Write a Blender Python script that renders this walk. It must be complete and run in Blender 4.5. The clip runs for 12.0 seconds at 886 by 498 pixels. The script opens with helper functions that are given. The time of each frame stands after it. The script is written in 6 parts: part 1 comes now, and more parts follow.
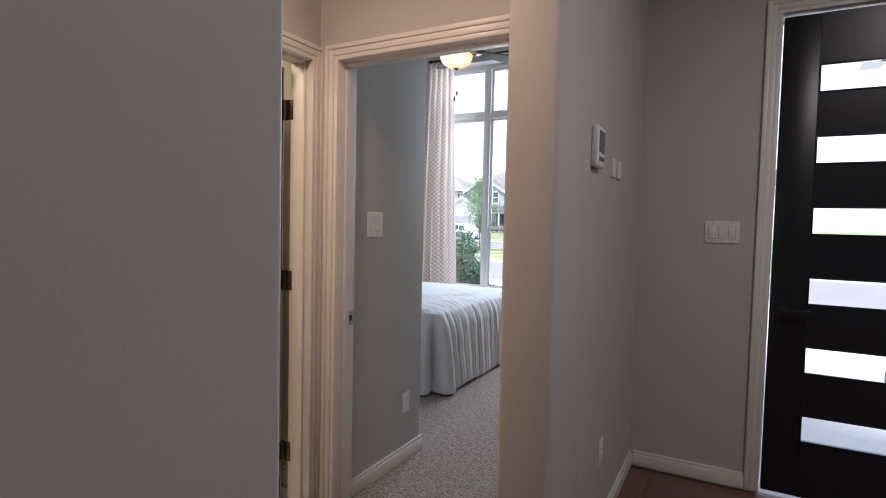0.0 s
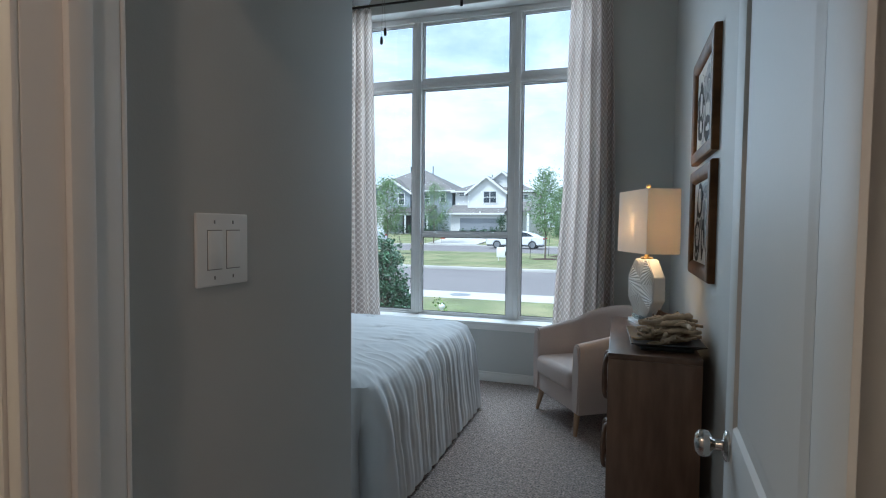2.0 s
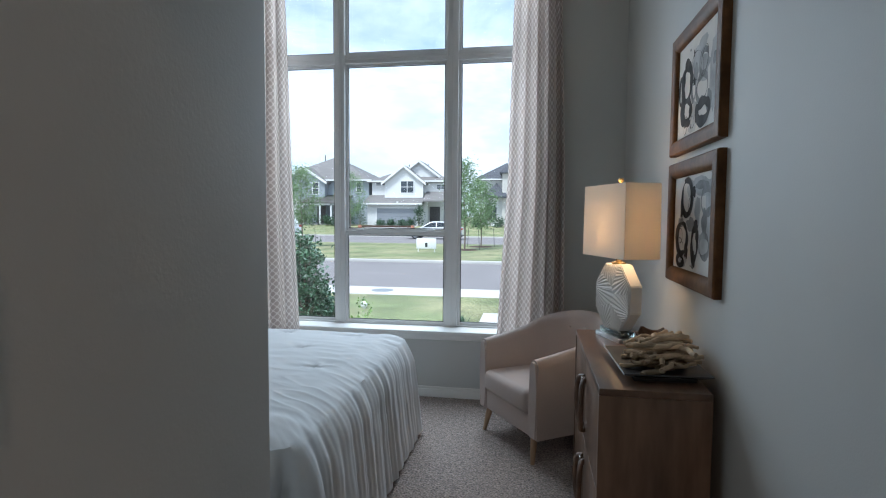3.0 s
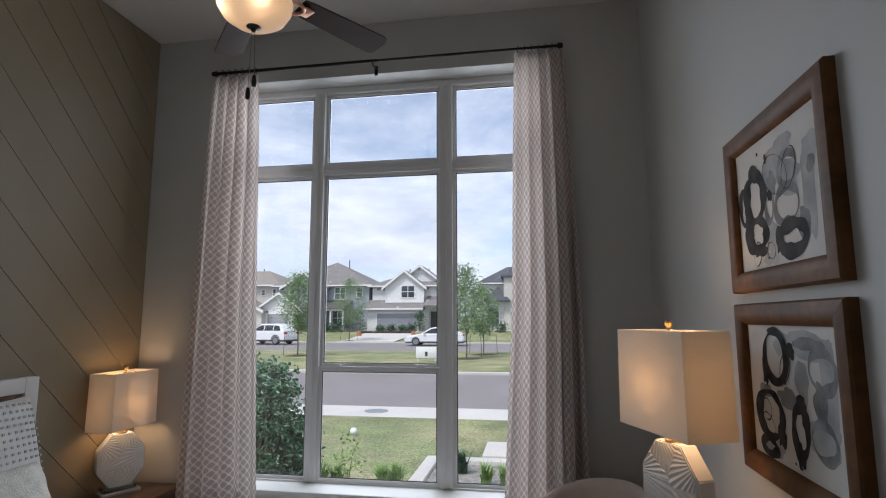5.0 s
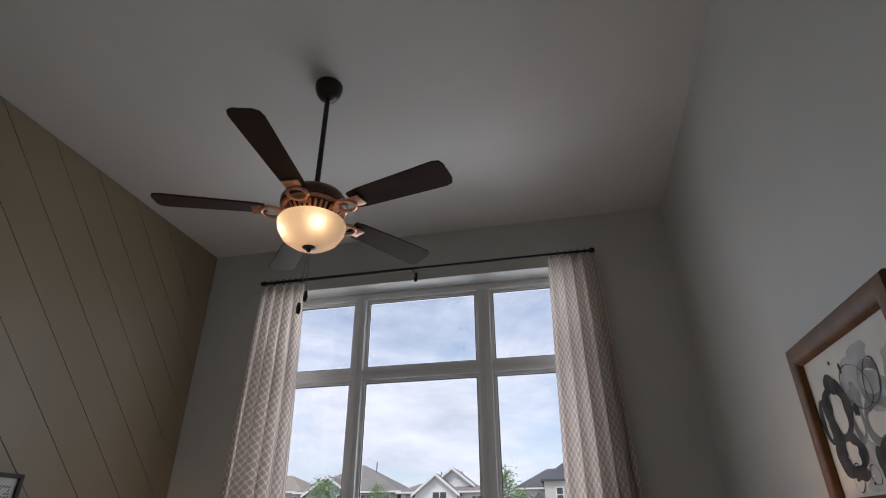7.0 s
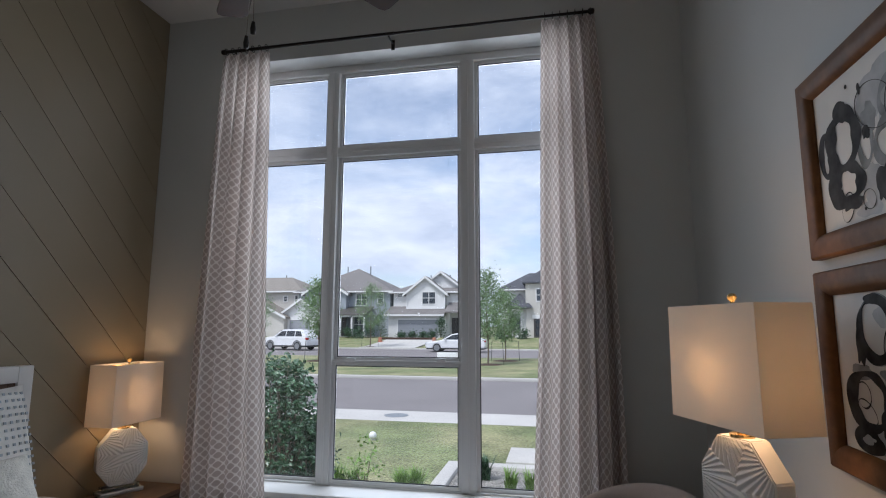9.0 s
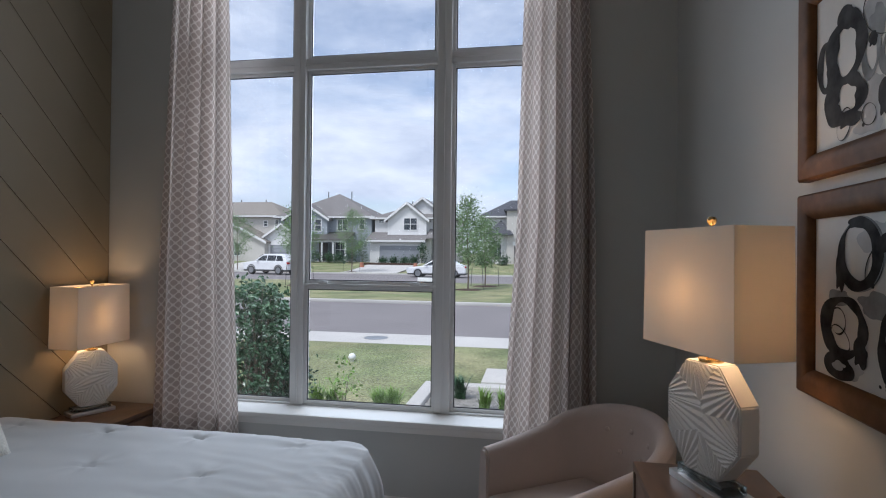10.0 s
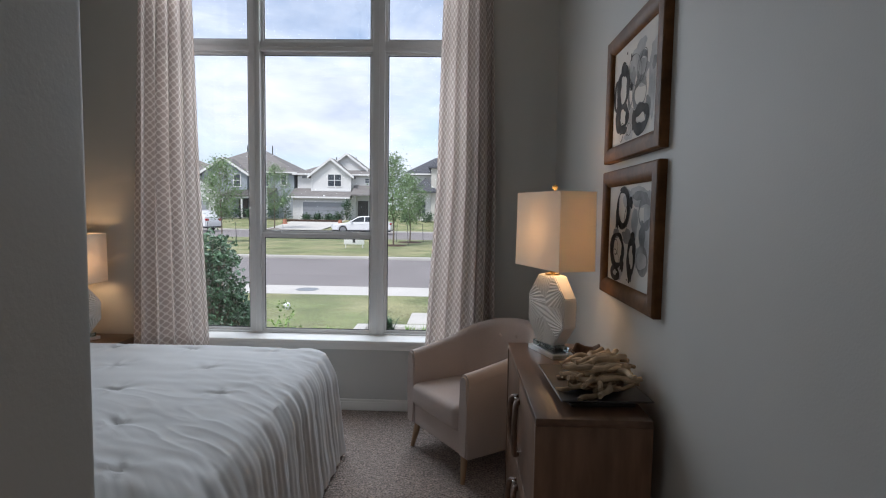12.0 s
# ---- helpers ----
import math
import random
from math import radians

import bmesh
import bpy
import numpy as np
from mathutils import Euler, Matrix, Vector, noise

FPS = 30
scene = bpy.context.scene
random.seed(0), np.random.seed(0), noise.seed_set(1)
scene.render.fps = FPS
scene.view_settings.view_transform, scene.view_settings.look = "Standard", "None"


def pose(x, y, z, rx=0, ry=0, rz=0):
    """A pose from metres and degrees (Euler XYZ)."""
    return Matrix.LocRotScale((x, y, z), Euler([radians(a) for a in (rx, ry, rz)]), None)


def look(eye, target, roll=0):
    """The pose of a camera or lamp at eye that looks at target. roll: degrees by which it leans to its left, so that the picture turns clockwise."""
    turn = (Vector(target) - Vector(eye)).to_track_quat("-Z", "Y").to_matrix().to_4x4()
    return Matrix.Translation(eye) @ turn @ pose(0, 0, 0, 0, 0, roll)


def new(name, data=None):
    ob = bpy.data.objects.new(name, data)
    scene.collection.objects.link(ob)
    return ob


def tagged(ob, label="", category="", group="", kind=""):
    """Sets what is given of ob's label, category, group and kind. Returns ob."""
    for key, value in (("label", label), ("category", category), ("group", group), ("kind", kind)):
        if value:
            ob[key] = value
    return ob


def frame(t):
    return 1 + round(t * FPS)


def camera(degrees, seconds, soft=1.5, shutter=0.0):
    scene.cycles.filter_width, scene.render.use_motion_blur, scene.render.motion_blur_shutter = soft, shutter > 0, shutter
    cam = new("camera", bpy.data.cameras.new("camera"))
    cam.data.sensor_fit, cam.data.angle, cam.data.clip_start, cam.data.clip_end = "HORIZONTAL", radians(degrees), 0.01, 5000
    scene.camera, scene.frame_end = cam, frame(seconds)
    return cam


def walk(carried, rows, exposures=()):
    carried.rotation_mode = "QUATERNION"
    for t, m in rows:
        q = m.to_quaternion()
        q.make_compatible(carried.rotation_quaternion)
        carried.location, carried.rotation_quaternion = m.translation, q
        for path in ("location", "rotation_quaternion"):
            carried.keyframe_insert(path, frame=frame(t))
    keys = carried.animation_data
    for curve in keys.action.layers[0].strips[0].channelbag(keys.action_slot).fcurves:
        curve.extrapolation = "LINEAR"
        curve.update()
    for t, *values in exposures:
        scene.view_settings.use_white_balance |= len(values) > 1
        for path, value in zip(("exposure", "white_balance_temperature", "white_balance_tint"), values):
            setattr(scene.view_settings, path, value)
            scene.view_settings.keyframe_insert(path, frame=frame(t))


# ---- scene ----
cam = camera(78.9, 12.0, 1.1)
PATH = [
    (0, (0.575, -1.878, 1.352), (-0.374, -0.12, 1.253), 1.3),
    (0.5, (0.434, -1.518, 1.356), (-0.389, 0.302, 1.249), 0.9),
    (0.8, (0.274, -1.306, 1.362), (-0.505, 0.533, 1.255), 0.4),
    (1, (0.161, -1.152, 1.359), (-0.585, 0.701, 1.258), 0.5),
    (1.3, (-0.015, -0.932, 1.357), (-0.719, 0.937, 1.261), 0.3),
    (1.5, (-0.128, -0.733, 1.351), (-0.811, 1.145, 1.271), 0.3),
    (2, (-0.358, -0.426, 1.379), (-0.982, 1.472, 1.292), 0.6),
    (2.5, (-0.525, -0.163, 1.407), (-0.929, 1.792, 1.28), 1.2),
    (4.5, (-0.745, 0.671, 1.558), (-1.008, 2.654, 1.527), 0.0),
    (5, (-0.686, 0.77, 1.628), (-1.014, 2.726, 1.886), -0.1),
    (5.5, (-0.687, 0.776, 1.676), (-1.008, 2.677, 2.207), -0.4),
    (6, (-0.645, 0.788, 1.708), (-1.016, 2.611, 2.442), -0.2),
    (6.5, (-0.68, 0.722, 1.694), (-1.07, 2.467, 2.589), -0.1),
    (6.7, (-0.716, 0.741, 1.704), (-1.105, 2.468, 2.636), -0.3),
    (8.3, (-0.789, 0.815, 1.603), (-1.189, 2.643, 2.311), 0.1),
    (8.5, (-0.786, 0.864, 1.574), (-1.183, 2.737, 2.15), 0.0),
    (9, (-0.736, 1.043, 1.521), (-1.14, 2.981, 1.806), 0.1),
    (9.5, (-0.71, 1.16, 1.501), (-1.088, 3.121, 1.621), 0.2),
    (10, (-0.713, 1.156, 1.509), (-1.054, 3.126, 1.523), 0.6),
    (10.5, (-0.73, 1.04, 1.502), (-1.049, 3.013, 1.429), 0.6),
    (11, (-0.742, 0.81, 1.491), (-1.064, 2.777, 1.324), 0.8),
    (11.5, (-0.699, 0.616, 1.499), (-0.836, 2.604, 1.324), 0.9),
    (12, (-0.649, 0.307, 1.493), (-0.71, 2.301, 1.352), 0.9),
]
walk(cam, [(t, look(eye, target, roll)) for t, eye, target, roll in PATH],
     [(0.0, 1.42, 5750, 13), (0.5, 1.24, 5800, 12), (1.0, 1.08, 5750, 10), (1.5, 0.62, 5600, 5), (2.0, 0.65, 5300, 1), (2.7, 0.72, 5450, 3), (4.4, 0.25, 6000, 11),
      (5.5, 0.15, 6200, 14), (6.5, 0.12, 6400, 15), (8.5, 0.1, 5900, 12), (10.5, 0.03, 5850, 12), (11.4, 0.25, 6000, 12), (12.0, 0.3, 6150, 12)])

# ---------------------------------------------------------------- world and sun
world = bpy.data.worlds.new("world")
scene.world = world
world.use_nodes = True
wn, wl = world.node_tree.nodes, world.node_tree.links
wn.clear()


def wnode(kind, **values):
    n = wn.new(kind)
    for k, v in values.items():
        n.inputs[k].default_value = v
    return n


sky = wn.new("ShaderNodeTexSky")
sky.sky_type, sky.sun_disc = "NISHITA", False
sky.sun_elevation, sky.sun_rotation = radians(48), radians(215)
w_coord = wn.new("ShaderNodeTexCoord")
w_map = wnode("ShaderNodeMapping", Scale=(1.0, 1.0, 2.6), Location=(0.35, 0.2, 0.1))
w_big = wnode("ShaderNodeTexNoise", Scale=2.6, Detail=9.0, Roughness=0.58, Distortion=0.35)
w_ramp = wn.new("ShaderNodeValToRGB")
w_ramp.color_ramp.elements[0].position, w_ramp.color_ramp.elements[1].position = 0.24, 0.56
w_shade = wnode("ShaderNodeTexNoise", Scale=5.5, Detail=7.0, Roughness=0.6)
w_cloud = wn.new("ShaderNodeValToRGB")
w_cloud.color_ramp.elements[0].color = (4.0, 4.45, 5.3, 1)
w_cloud.color_ramp.elements[1].color = (6.2, 6.5, 7.0, 1)
w_cloud.color_ramp.elements[0].position, w_cloud.color_ramp.elements[1].position = 0.31, 0.67
w_mix = wn.new("ShaderNodeMixRGB")
w_back = wnode("ShaderNodeBackground", Strength=0.15)
w_out = wn.new("ShaderNodeOutputWorld")
wl.new(w_coord.outputs["Generated"], w_map.inputs["Vector"])
wl.new(w_map.outputs["Vector"], w_big.inputs["Vector"])
wl.new(w_map.outputs["Vector"], w_shade.inputs["Vector"])
wl.new(w_big.outputs["Fac"], w_ramp.inputs["Fac"])
wl.new(w_shade.outputs["Fac"], w_cloud.inputs["Fac"])
wl.new(w_ramp.outputs["Color"], w_mix.inputs["Fac"])
wl.new(sky.outputs["Color"], w_mix.inputs["Color1"])
wl.new(w_cloud.outputs["Color"], w_mix.inputs["Color2"])
wl.new(w_mix.outputs["Color"], w_back.inputs["Color"])
wl.new(w_back.outputs["Background"], w_out.inputs["Surface"])

sun = new("sun", bpy.data.lights.new("sun", "SUN"))
sun.data.energy, sun.data.angle, sun.data.color = 3.3, radians(14), (1.0, 0.96, 0.9)
sun.matrix_world = look((0, 0, 30), (10, 14, 0))


def lamp(name, kind, place, power, colour, size=0.1, target=None, size_y=None):
    ob = new(name, bpy.data.lights.new(name, kind))
    ob.data.energy, ob.data.color = power, colour
    if kind == "AREA":
        ob.data.size = size
        if size_y:
            ob.data.shape, ob.data.size_y = "RECTANGLE", size_y
    else:
        ob.data.shadow_soft_size = size
    ob.matrix_world = look(place, target) if target else Matrix.Translation(place)
    return ob


WARM = (1.0, 0.64, 0.34)
# the first is an added fill outside the glass, standing in for more skylight
window_sky_fill = lamp("window_sky_fill", "AREA", (-1.75, 5.25, 2.75), 112, (0.87, 0.94, 1.0), 2.6, (-2.15, 1.5, 0.15), 3.0)
lamp("dresser_lamp_bulb", "POINT", (-0.212, 2.835, 1.40), 3.0, WARM, 0.07)
lamp("nightstand_lamp_bulb", "POINT", (-3.312, 3.955, 1.10), 2.7, WARM, 0.07)
lamp("fan_bulb", "POINT", (-1.690, 2.537, 2.850), 0.2, (1.0, 0.76, 0.50), 0.015)
lamp("fan_bulb_other", "POINT", (-1.838, 2.549, 2.850), 0.2, (1.0, 0.76, 0.50), 0.015)
lamp("bathroom_light", "AREA", (-2.0, -0.75, 2.50), 5.4, (1.0, 0.75, 0.46), 0.6, (-2.0, -0.75, 0))
lamp("vestibule_light", "AREA", (-0.50, -0.95, 2.58), 4.6, (1.0, 0.64, 0.43), 0.16, (-0.50, -0.95, 0))
lamp("foyer_light", "AREA", (1.7, -0.4, 2.90), 8.5, (1.0, 0.86, 0.76), 0.5, (1.7, -0.4, 0))

# ---------------------------------------------------------------- materials


def material(name, colour, rough=0.6, metal=0.0, vary=0.12, scale=6.0, fine=60.0, bump=0.15, depth=0.002, stretch=(1, 1, 1),
             emit=None, random_value=0.0, sheen=0.0, spec=0.5, coat=0.0, fine_vary=0.0):
    """A surface with a coarse and a fine variation of its colour and a fine relief."""
    m = bpy.data.materials.new(name)
    m.use_nodes = True
    n, l = m.node_tree.nodes, m.node_tree.links
    b = n["Principled BSDF"]
    b.inputs["Roughness"].default_value, b.inputs["Metallic"].default_value = rough, metal
    b.inputs["Specular IOR Level"].default_value = spec
    b.inputs["Sheen Weight"].default_value = sheen
    b.inputs["Coat Weight"].default_value = coat
    coord, mapping = n.new("ShaderNodeTexCoord"), n.new("ShaderNodeMapping")
    mapping.inputs["Scale"].default_value = stretch
    l.new(coord.outputs["Object"], mapping.inputs["Vector"])
    coarse, small = n.new("ShaderNodeTexNoise"), n.new("ShaderNodeTexNoise")
    coarse.inputs["Scale"].default_value, coarse.inputs["Detail"].default_value = scale, 4
    small.inputs["Scale"].default_value, small.inputs["Detail"].default_value = fine, 3
    for t in (coarse, small):
        l.new(mapping.outputs["Vector"], t.inputs["Vector"])
    hsv = n.new("ShaderNodeHueSaturation")
    hsv.inputs["Color"].default_value = (*colour, 1)
    span = n.new("ShaderNodeMapRange")
    span.inputs["From Min"].default_value, span.inputs["From Max"].default_value = 0.3, 0.7
    span.inputs["To Min"].default_value, span.inputs["To Max"].default_value = 1 - vary, 1 + vary
    l.new(coarse.outputs["Fac"], span.inputs["Value"])
    value = span.outputs["Result"]
    if fine_vary:
        span2 = n.new("ShaderNodeMapRange")
        span2.inputs["From Min"].default_value, span2.inputs["From Max"].default_value = 0.3, 0.7
        span2.inputs["To Min"].default_value, span2.inputs["To Max"].default_value = 1 - fine_vary, 1 + fine_vary
        l.new(small.outputs["Fac"], span2.inputs["Value"])
        times = n.new("ShaderNodeMath")
        times.operation = "MULTIPLY"
        l.new(value, times.inputs[0])
        l.new(span2.outputs["Result"], times.inputs[1])
        value = times.outputs["Value"]
    if random_value:
        info, span3, times = n.new("ShaderNodeObjectInfo"), n.new("ShaderNodeMapRange"), n.new("ShaderNodeMath")
        span3.inputs["To Min"].default_value, span3.inputs["To Max"].default_value = 1 - random_value, 1 + random_value
        times.operation = "MULTIPLY"
        l.new(info.outputs["Random"], span3.inputs["Value"])
        l.new(value, times.inputs[0])
        l.new(span3.outputs["Result"], times.inputs[1])
        value = times.outputs["Value"]
    l.new(value, hsv.inputs["Value"])
    l.new(hsv.outputs["Color"], b.inputs["Base Color"])
    if bump:
        bm_node = n.new("ShaderNodeBump")
        bm_node.inputs["Strength"].default_value, bm_node.inputs["Distance"].default_value = bump, depth
        l.new(small.outputs["Fac"], bm_node.inputs["Height"])
        l.new(bm_node.outputs["Normal"], b.inputs["Normal"])
    if emit:
        b.inputs["Emission Color"].default_value, b.inputs["Emission Strength"].default_value = (*emit[:3], 1), emit[3]
    return m


def glass_pane(name, tint=(1, 1, 1), gloss=0.0):
    m = bpy.data.materials.new(name)
    m.use_nodes = True
    n, l = m.node_tree.nodes, m.node_tree.links
    n.clear()
    out, mix = n.new("ShaderNodeOutputMaterial"), n.new("ShaderNodeMixShader")
    clear, shine, fres = n.new("ShaderNodeBsdfTransparent"), n.new("ShaderNodeBsdfGlossy"), n.new("ShaderNodeFresnel")
    clear.inputs["Color"].default_value = (*tint, 1)
    shine.inputs["Roughness"].default_value = gloss
    fres.inputs["IOR"].default_value = 1.45
    l.new(fres.outputs["Fac"], mix.inputs["Fac"])
    l.new(clear.outputs["BSDF"], mix.inputs[1])
    l.new(shine.outputs["BSDF"], mix.inputs[2])
    l.new(mix.outputs["Shader"], out.inputs["Surface"])
    return m


def cloth_shade(name, colour, glow, passed=(0.95, 0.86, 0.72)):
    """Lampshade linen: light passes through it."""
    m = material(name, colour, 0.9, vary=0.03, scale=4, fine=400, bump=0.25, depth=0.0006)
    n, l = m.node_tree.nodes, m.node_tree.links
    b = n["Principled BSDF"]
    tr, mix = n.new("ShaderNodeBsdfTranslucent"), n.new("ShaderNodeMixShader")
    tr.inputs["Color"].default_value = (*passed, 1)
    mix.inputs["Fac"].default_value = glow
    l.new(b.outputs["BSDF"], mix.inputs[1])
    l.new(tr.outputs["BSDF"], mix.inputs[2])
    l.new(mix.outputs["Shader"], n["Material Output"].inputs["Surface"])
    return m


M_WALL = material("wall_paint", (0.53, 0.525, 0.50), 0.62, vary=0.03, scale=1.5, fine=170, bump=0.25, depth=0.0012)
M_CEIL = material("ceiling_paint", (0.62, 0.60, 0.575), 0.8, vary=0.03, scale=1.2, fine=150, bump=0.2, depth=0.001)
M_TRIM = material("trim_paint", (0.80, 0.78, 0.74), 0.35, vary=0.03, scale=3, fine=90, bump=0.05)
M_DOOR = material("door_paint", (0.66, 0.655, 0.63), 0.5, vary=0.02, scale=2, fine=120, bump=0.05, spec=0.08)
M_ACCENT = material("accent_paint", (0.285, 0.228, 0.148), 0.42, vary=0.04, scale=1.5, fine=100, bump=0.08)
M_BATHWALL = material("bath_wall_paint", (0.66, 0.60, 0.50), 0.6, vary=0.03, scale=1.5, fine=170, bump=0.2)
M_CARPET = material("carpet_pile", (0.34, 0.278, 0.243), 0.95, vary=0.26, scale=31, fine=90, bump=1.0, depth=0.018, sheen=0.2, fine_vary=0.7)
M_WOODFLOOR = material("foyer_planks", (0.16, 0.085, 0.06), 0.35, vary=0.2, scale=3, fine=40, stretch=(1, 8, 1), bump=0.1)
M_BLACKDOOR = material("black_door_paint", (0.012, 0.013, 0.018), 0.34, vary=0.15, scale=3, fine=70, stretch=(1, 1, 0.15), bump=0.12)
M_VINYL = material("window_vinyl", (0.74, 0.73, 0.72), 0.4, vary=0.02, scale=3, fine=60, bump=0.03)
M_GASKET = material("rubber_gasket", (0.06, 0.06, 0.062), 0.6, vary=0.1, bump=0)
M_GLASS = glass_pane("window_glass")
M_ROD = material("rod_bronze", (0.025, 0.02, 0.018), 0.4, 0.7, vary=0.1)
M_WALNUT = material("walnut", (0.135, 0.078, 0.048), 0.34, vary=0.35, scale=3.0, fine=26, stretch=(1, 0.18, 1), bump=0.1, fine_vary=0.25)
M_WALNUT_SIDE = material("walnut_side", (0.135, 0.078, 0.048), 0.36, vary=0.35, scale=3.0, fine=26, stretch=(1, 1, 0.18), bump=0.1, fine_vary=0.25)
M_NIGHT = material("nightstand_wood", (0.15, 0.085, 0.05), 0.4, vary=0.3, scale=3.0, fine=26, stretch=(1, 0.2, 1), bump=0.1, fine_vary=0.25)
M_CHAIR = material("chair_linen", (0.50, 0.415, 0.375), 0.92, vary=0.05, scale=3, fine=420, bump=0.35, depth=0.0015, sheen=0.25, fine_vary=0.12)
M_LEG = material("pale_wood_leg", (0.42, 0.27, 0.16), 0.45, vary=0.2, scale=6, fine=40, stretch=(1, 1, 0.15))
M_DUVET = material("duvet_cotton", (0.59, 0.59, 0.585), 0.88, vary=0.03, scale=2, fine=500, bump=0.15, depth=0.0008, sheen=0.15)
M_SHADE = cloth_shade("lamp_shade_linen", (0.86, 0.81, 0.73), 0.22)
M_CERAMIC = material("white_ceramic", (0.80, 0.79, 0.77), 0.45, vary=0.02, scale=6, fine=80, bump=0.04)
M_MIRRORBASE = material("lamp_base_mirror", (0.80, 0.80, 0.79), 0.30, 0.8, vary=0.1, scale=20, bump=0)
M_CRYSTAL = material("lamp_base_crystal", (0.80, 0.95, 0.94), 0.03, vary=0.03, scale=20, bump=0)
M_CRYSTAL.node_tree.nodes["Principled BSDF"].inputs["Transmission Weight"].default_value = 0.9
M_BRASS = material("brass", (0.60, 0.42, 0.18), 0.25, 1.0, vary=0.1)
M_FRAMEWOOD = material("frame_walnut", (0.135, 0.062, 0.024), 0.5, spec=0.15, vary=0.35, scale=5, fine=30, bump=0.08, fine_vary=0.2)
M_FRAMEDARK = material("frame_dark_edge", (0.02, 0.013, 0.01), 0.5, vary=0.2)
M_PAPER = material("art_paper", (0.70, 0.69, 0.665), 0.8, spec=0.2, vary=0.07, scale=7, fine=60, bump=0.05)
M_INK = material("ink_dark", (0.048, 0.046, 0.046), 0.7, spec=0.1, vary=0.7, scale=18, fine=60, bump=0)
M_WASH = material("ink_wash", (0.25, 0.26, 0.265), 0.75, spec=0.15, vary=0.45, scale=14, fine=50, bump=0)
M_WASH_PALE = material("ink_wash_pale", (0.44, 0.45, 0.46), 0.75, spec=0.15, vary=0.25, scale=12, fine=50, bump=0)
M_METAL = material("satin_nickel", (0.55, 0.53, 0.50), 0.18, 1.0, vary=0.05, bump=0)
M_HINGE = material("hinge_bronze", (0.10, 0.085, 0.07), 0.3, 0.9, vary=0.2, bump=0)
M_PLASTIC = material("switch_plastic", (0.82, 0.81, 0.78), 0.3, vary=0.02, bump=0)
M_SCREW = material("screw_slot", (0.25, 0.24, 0.22), 0.4, 0.6, bump=0)
M_SCREEN = material("keypad_screen", (0.10, 0.15, 0.18), 0.12, vary=0.3, scale=40, bump=0)
M_BRONZE = material("fan_copper_bronze", (0.62, 0.33, 0.22), 0.36, 0.75, vary=0.3, scale=30, fine=120)
M_FANBROWN = material("fan_brown_bronze", (0.12, 0.065, 0.05), 0.36, 0.6, vary=0.3, scale=30, fine=120)
M_FANDARK = material("fan_dark_bronze", (0.035, 0.03, 0.027), 0.38, 0.6, vary=0.15, scale=20)
M_BLADE = material("fan_blade_walnut", (0.045, 0.022, 0.016), 0.5, spec=0.2, vary=0.3, scale=5, fine=40, stretch=(0.2, 1, 1))
M_DRIFT = material("driftwood", (0.43, 0.315, 0.20), 0.75, vary=0.4, scale=16, fine=90, bump=0.5, depth=0.003, random_value=0.2)
M_BARK = material("bark_bowl", (0.09, 0.045, 0.025), 0.8, vary=0.4, scale=20, fine=90, bump=0.6, depth=0.004)
M_TRAY = material("tray_metal", (0.045, 0.043, 0.042), 0.42, 0.5, vary=0.3, scale=10)
M_TOWEL = material("towel_terry", (0.80, 0.76, 0.68), 0.95, vary=0.04, scale=5, fine=260, bump=0.8, depth=0.004)
M_HEADWHITE = material("headboard_white", (0.72, 0.70, 0.67), 0.45, vary=0.04, scale=4)
M_CANE = material("headboard_panel", (0.14, 0.08, 0.05), 0.6, vary=0.3, scale=20, fine=140, bump=0.5)
M_PILLOW = material("pillow_cotton", (0.74, 0.72, 0.68), 0.9, vary=0.04, scale=4, fine=300, bump=0.3)
M_PILLOWKNIT = material("pillow_knit", (0.70, 0.67, 0.60), 0.95, vary=0.12, scale=30, fine=120, bump=0.9, depth=0.006)
M_DOT = material("pillow_dot", (0.42, 0.46, 0.49), 0.9, bump=0)


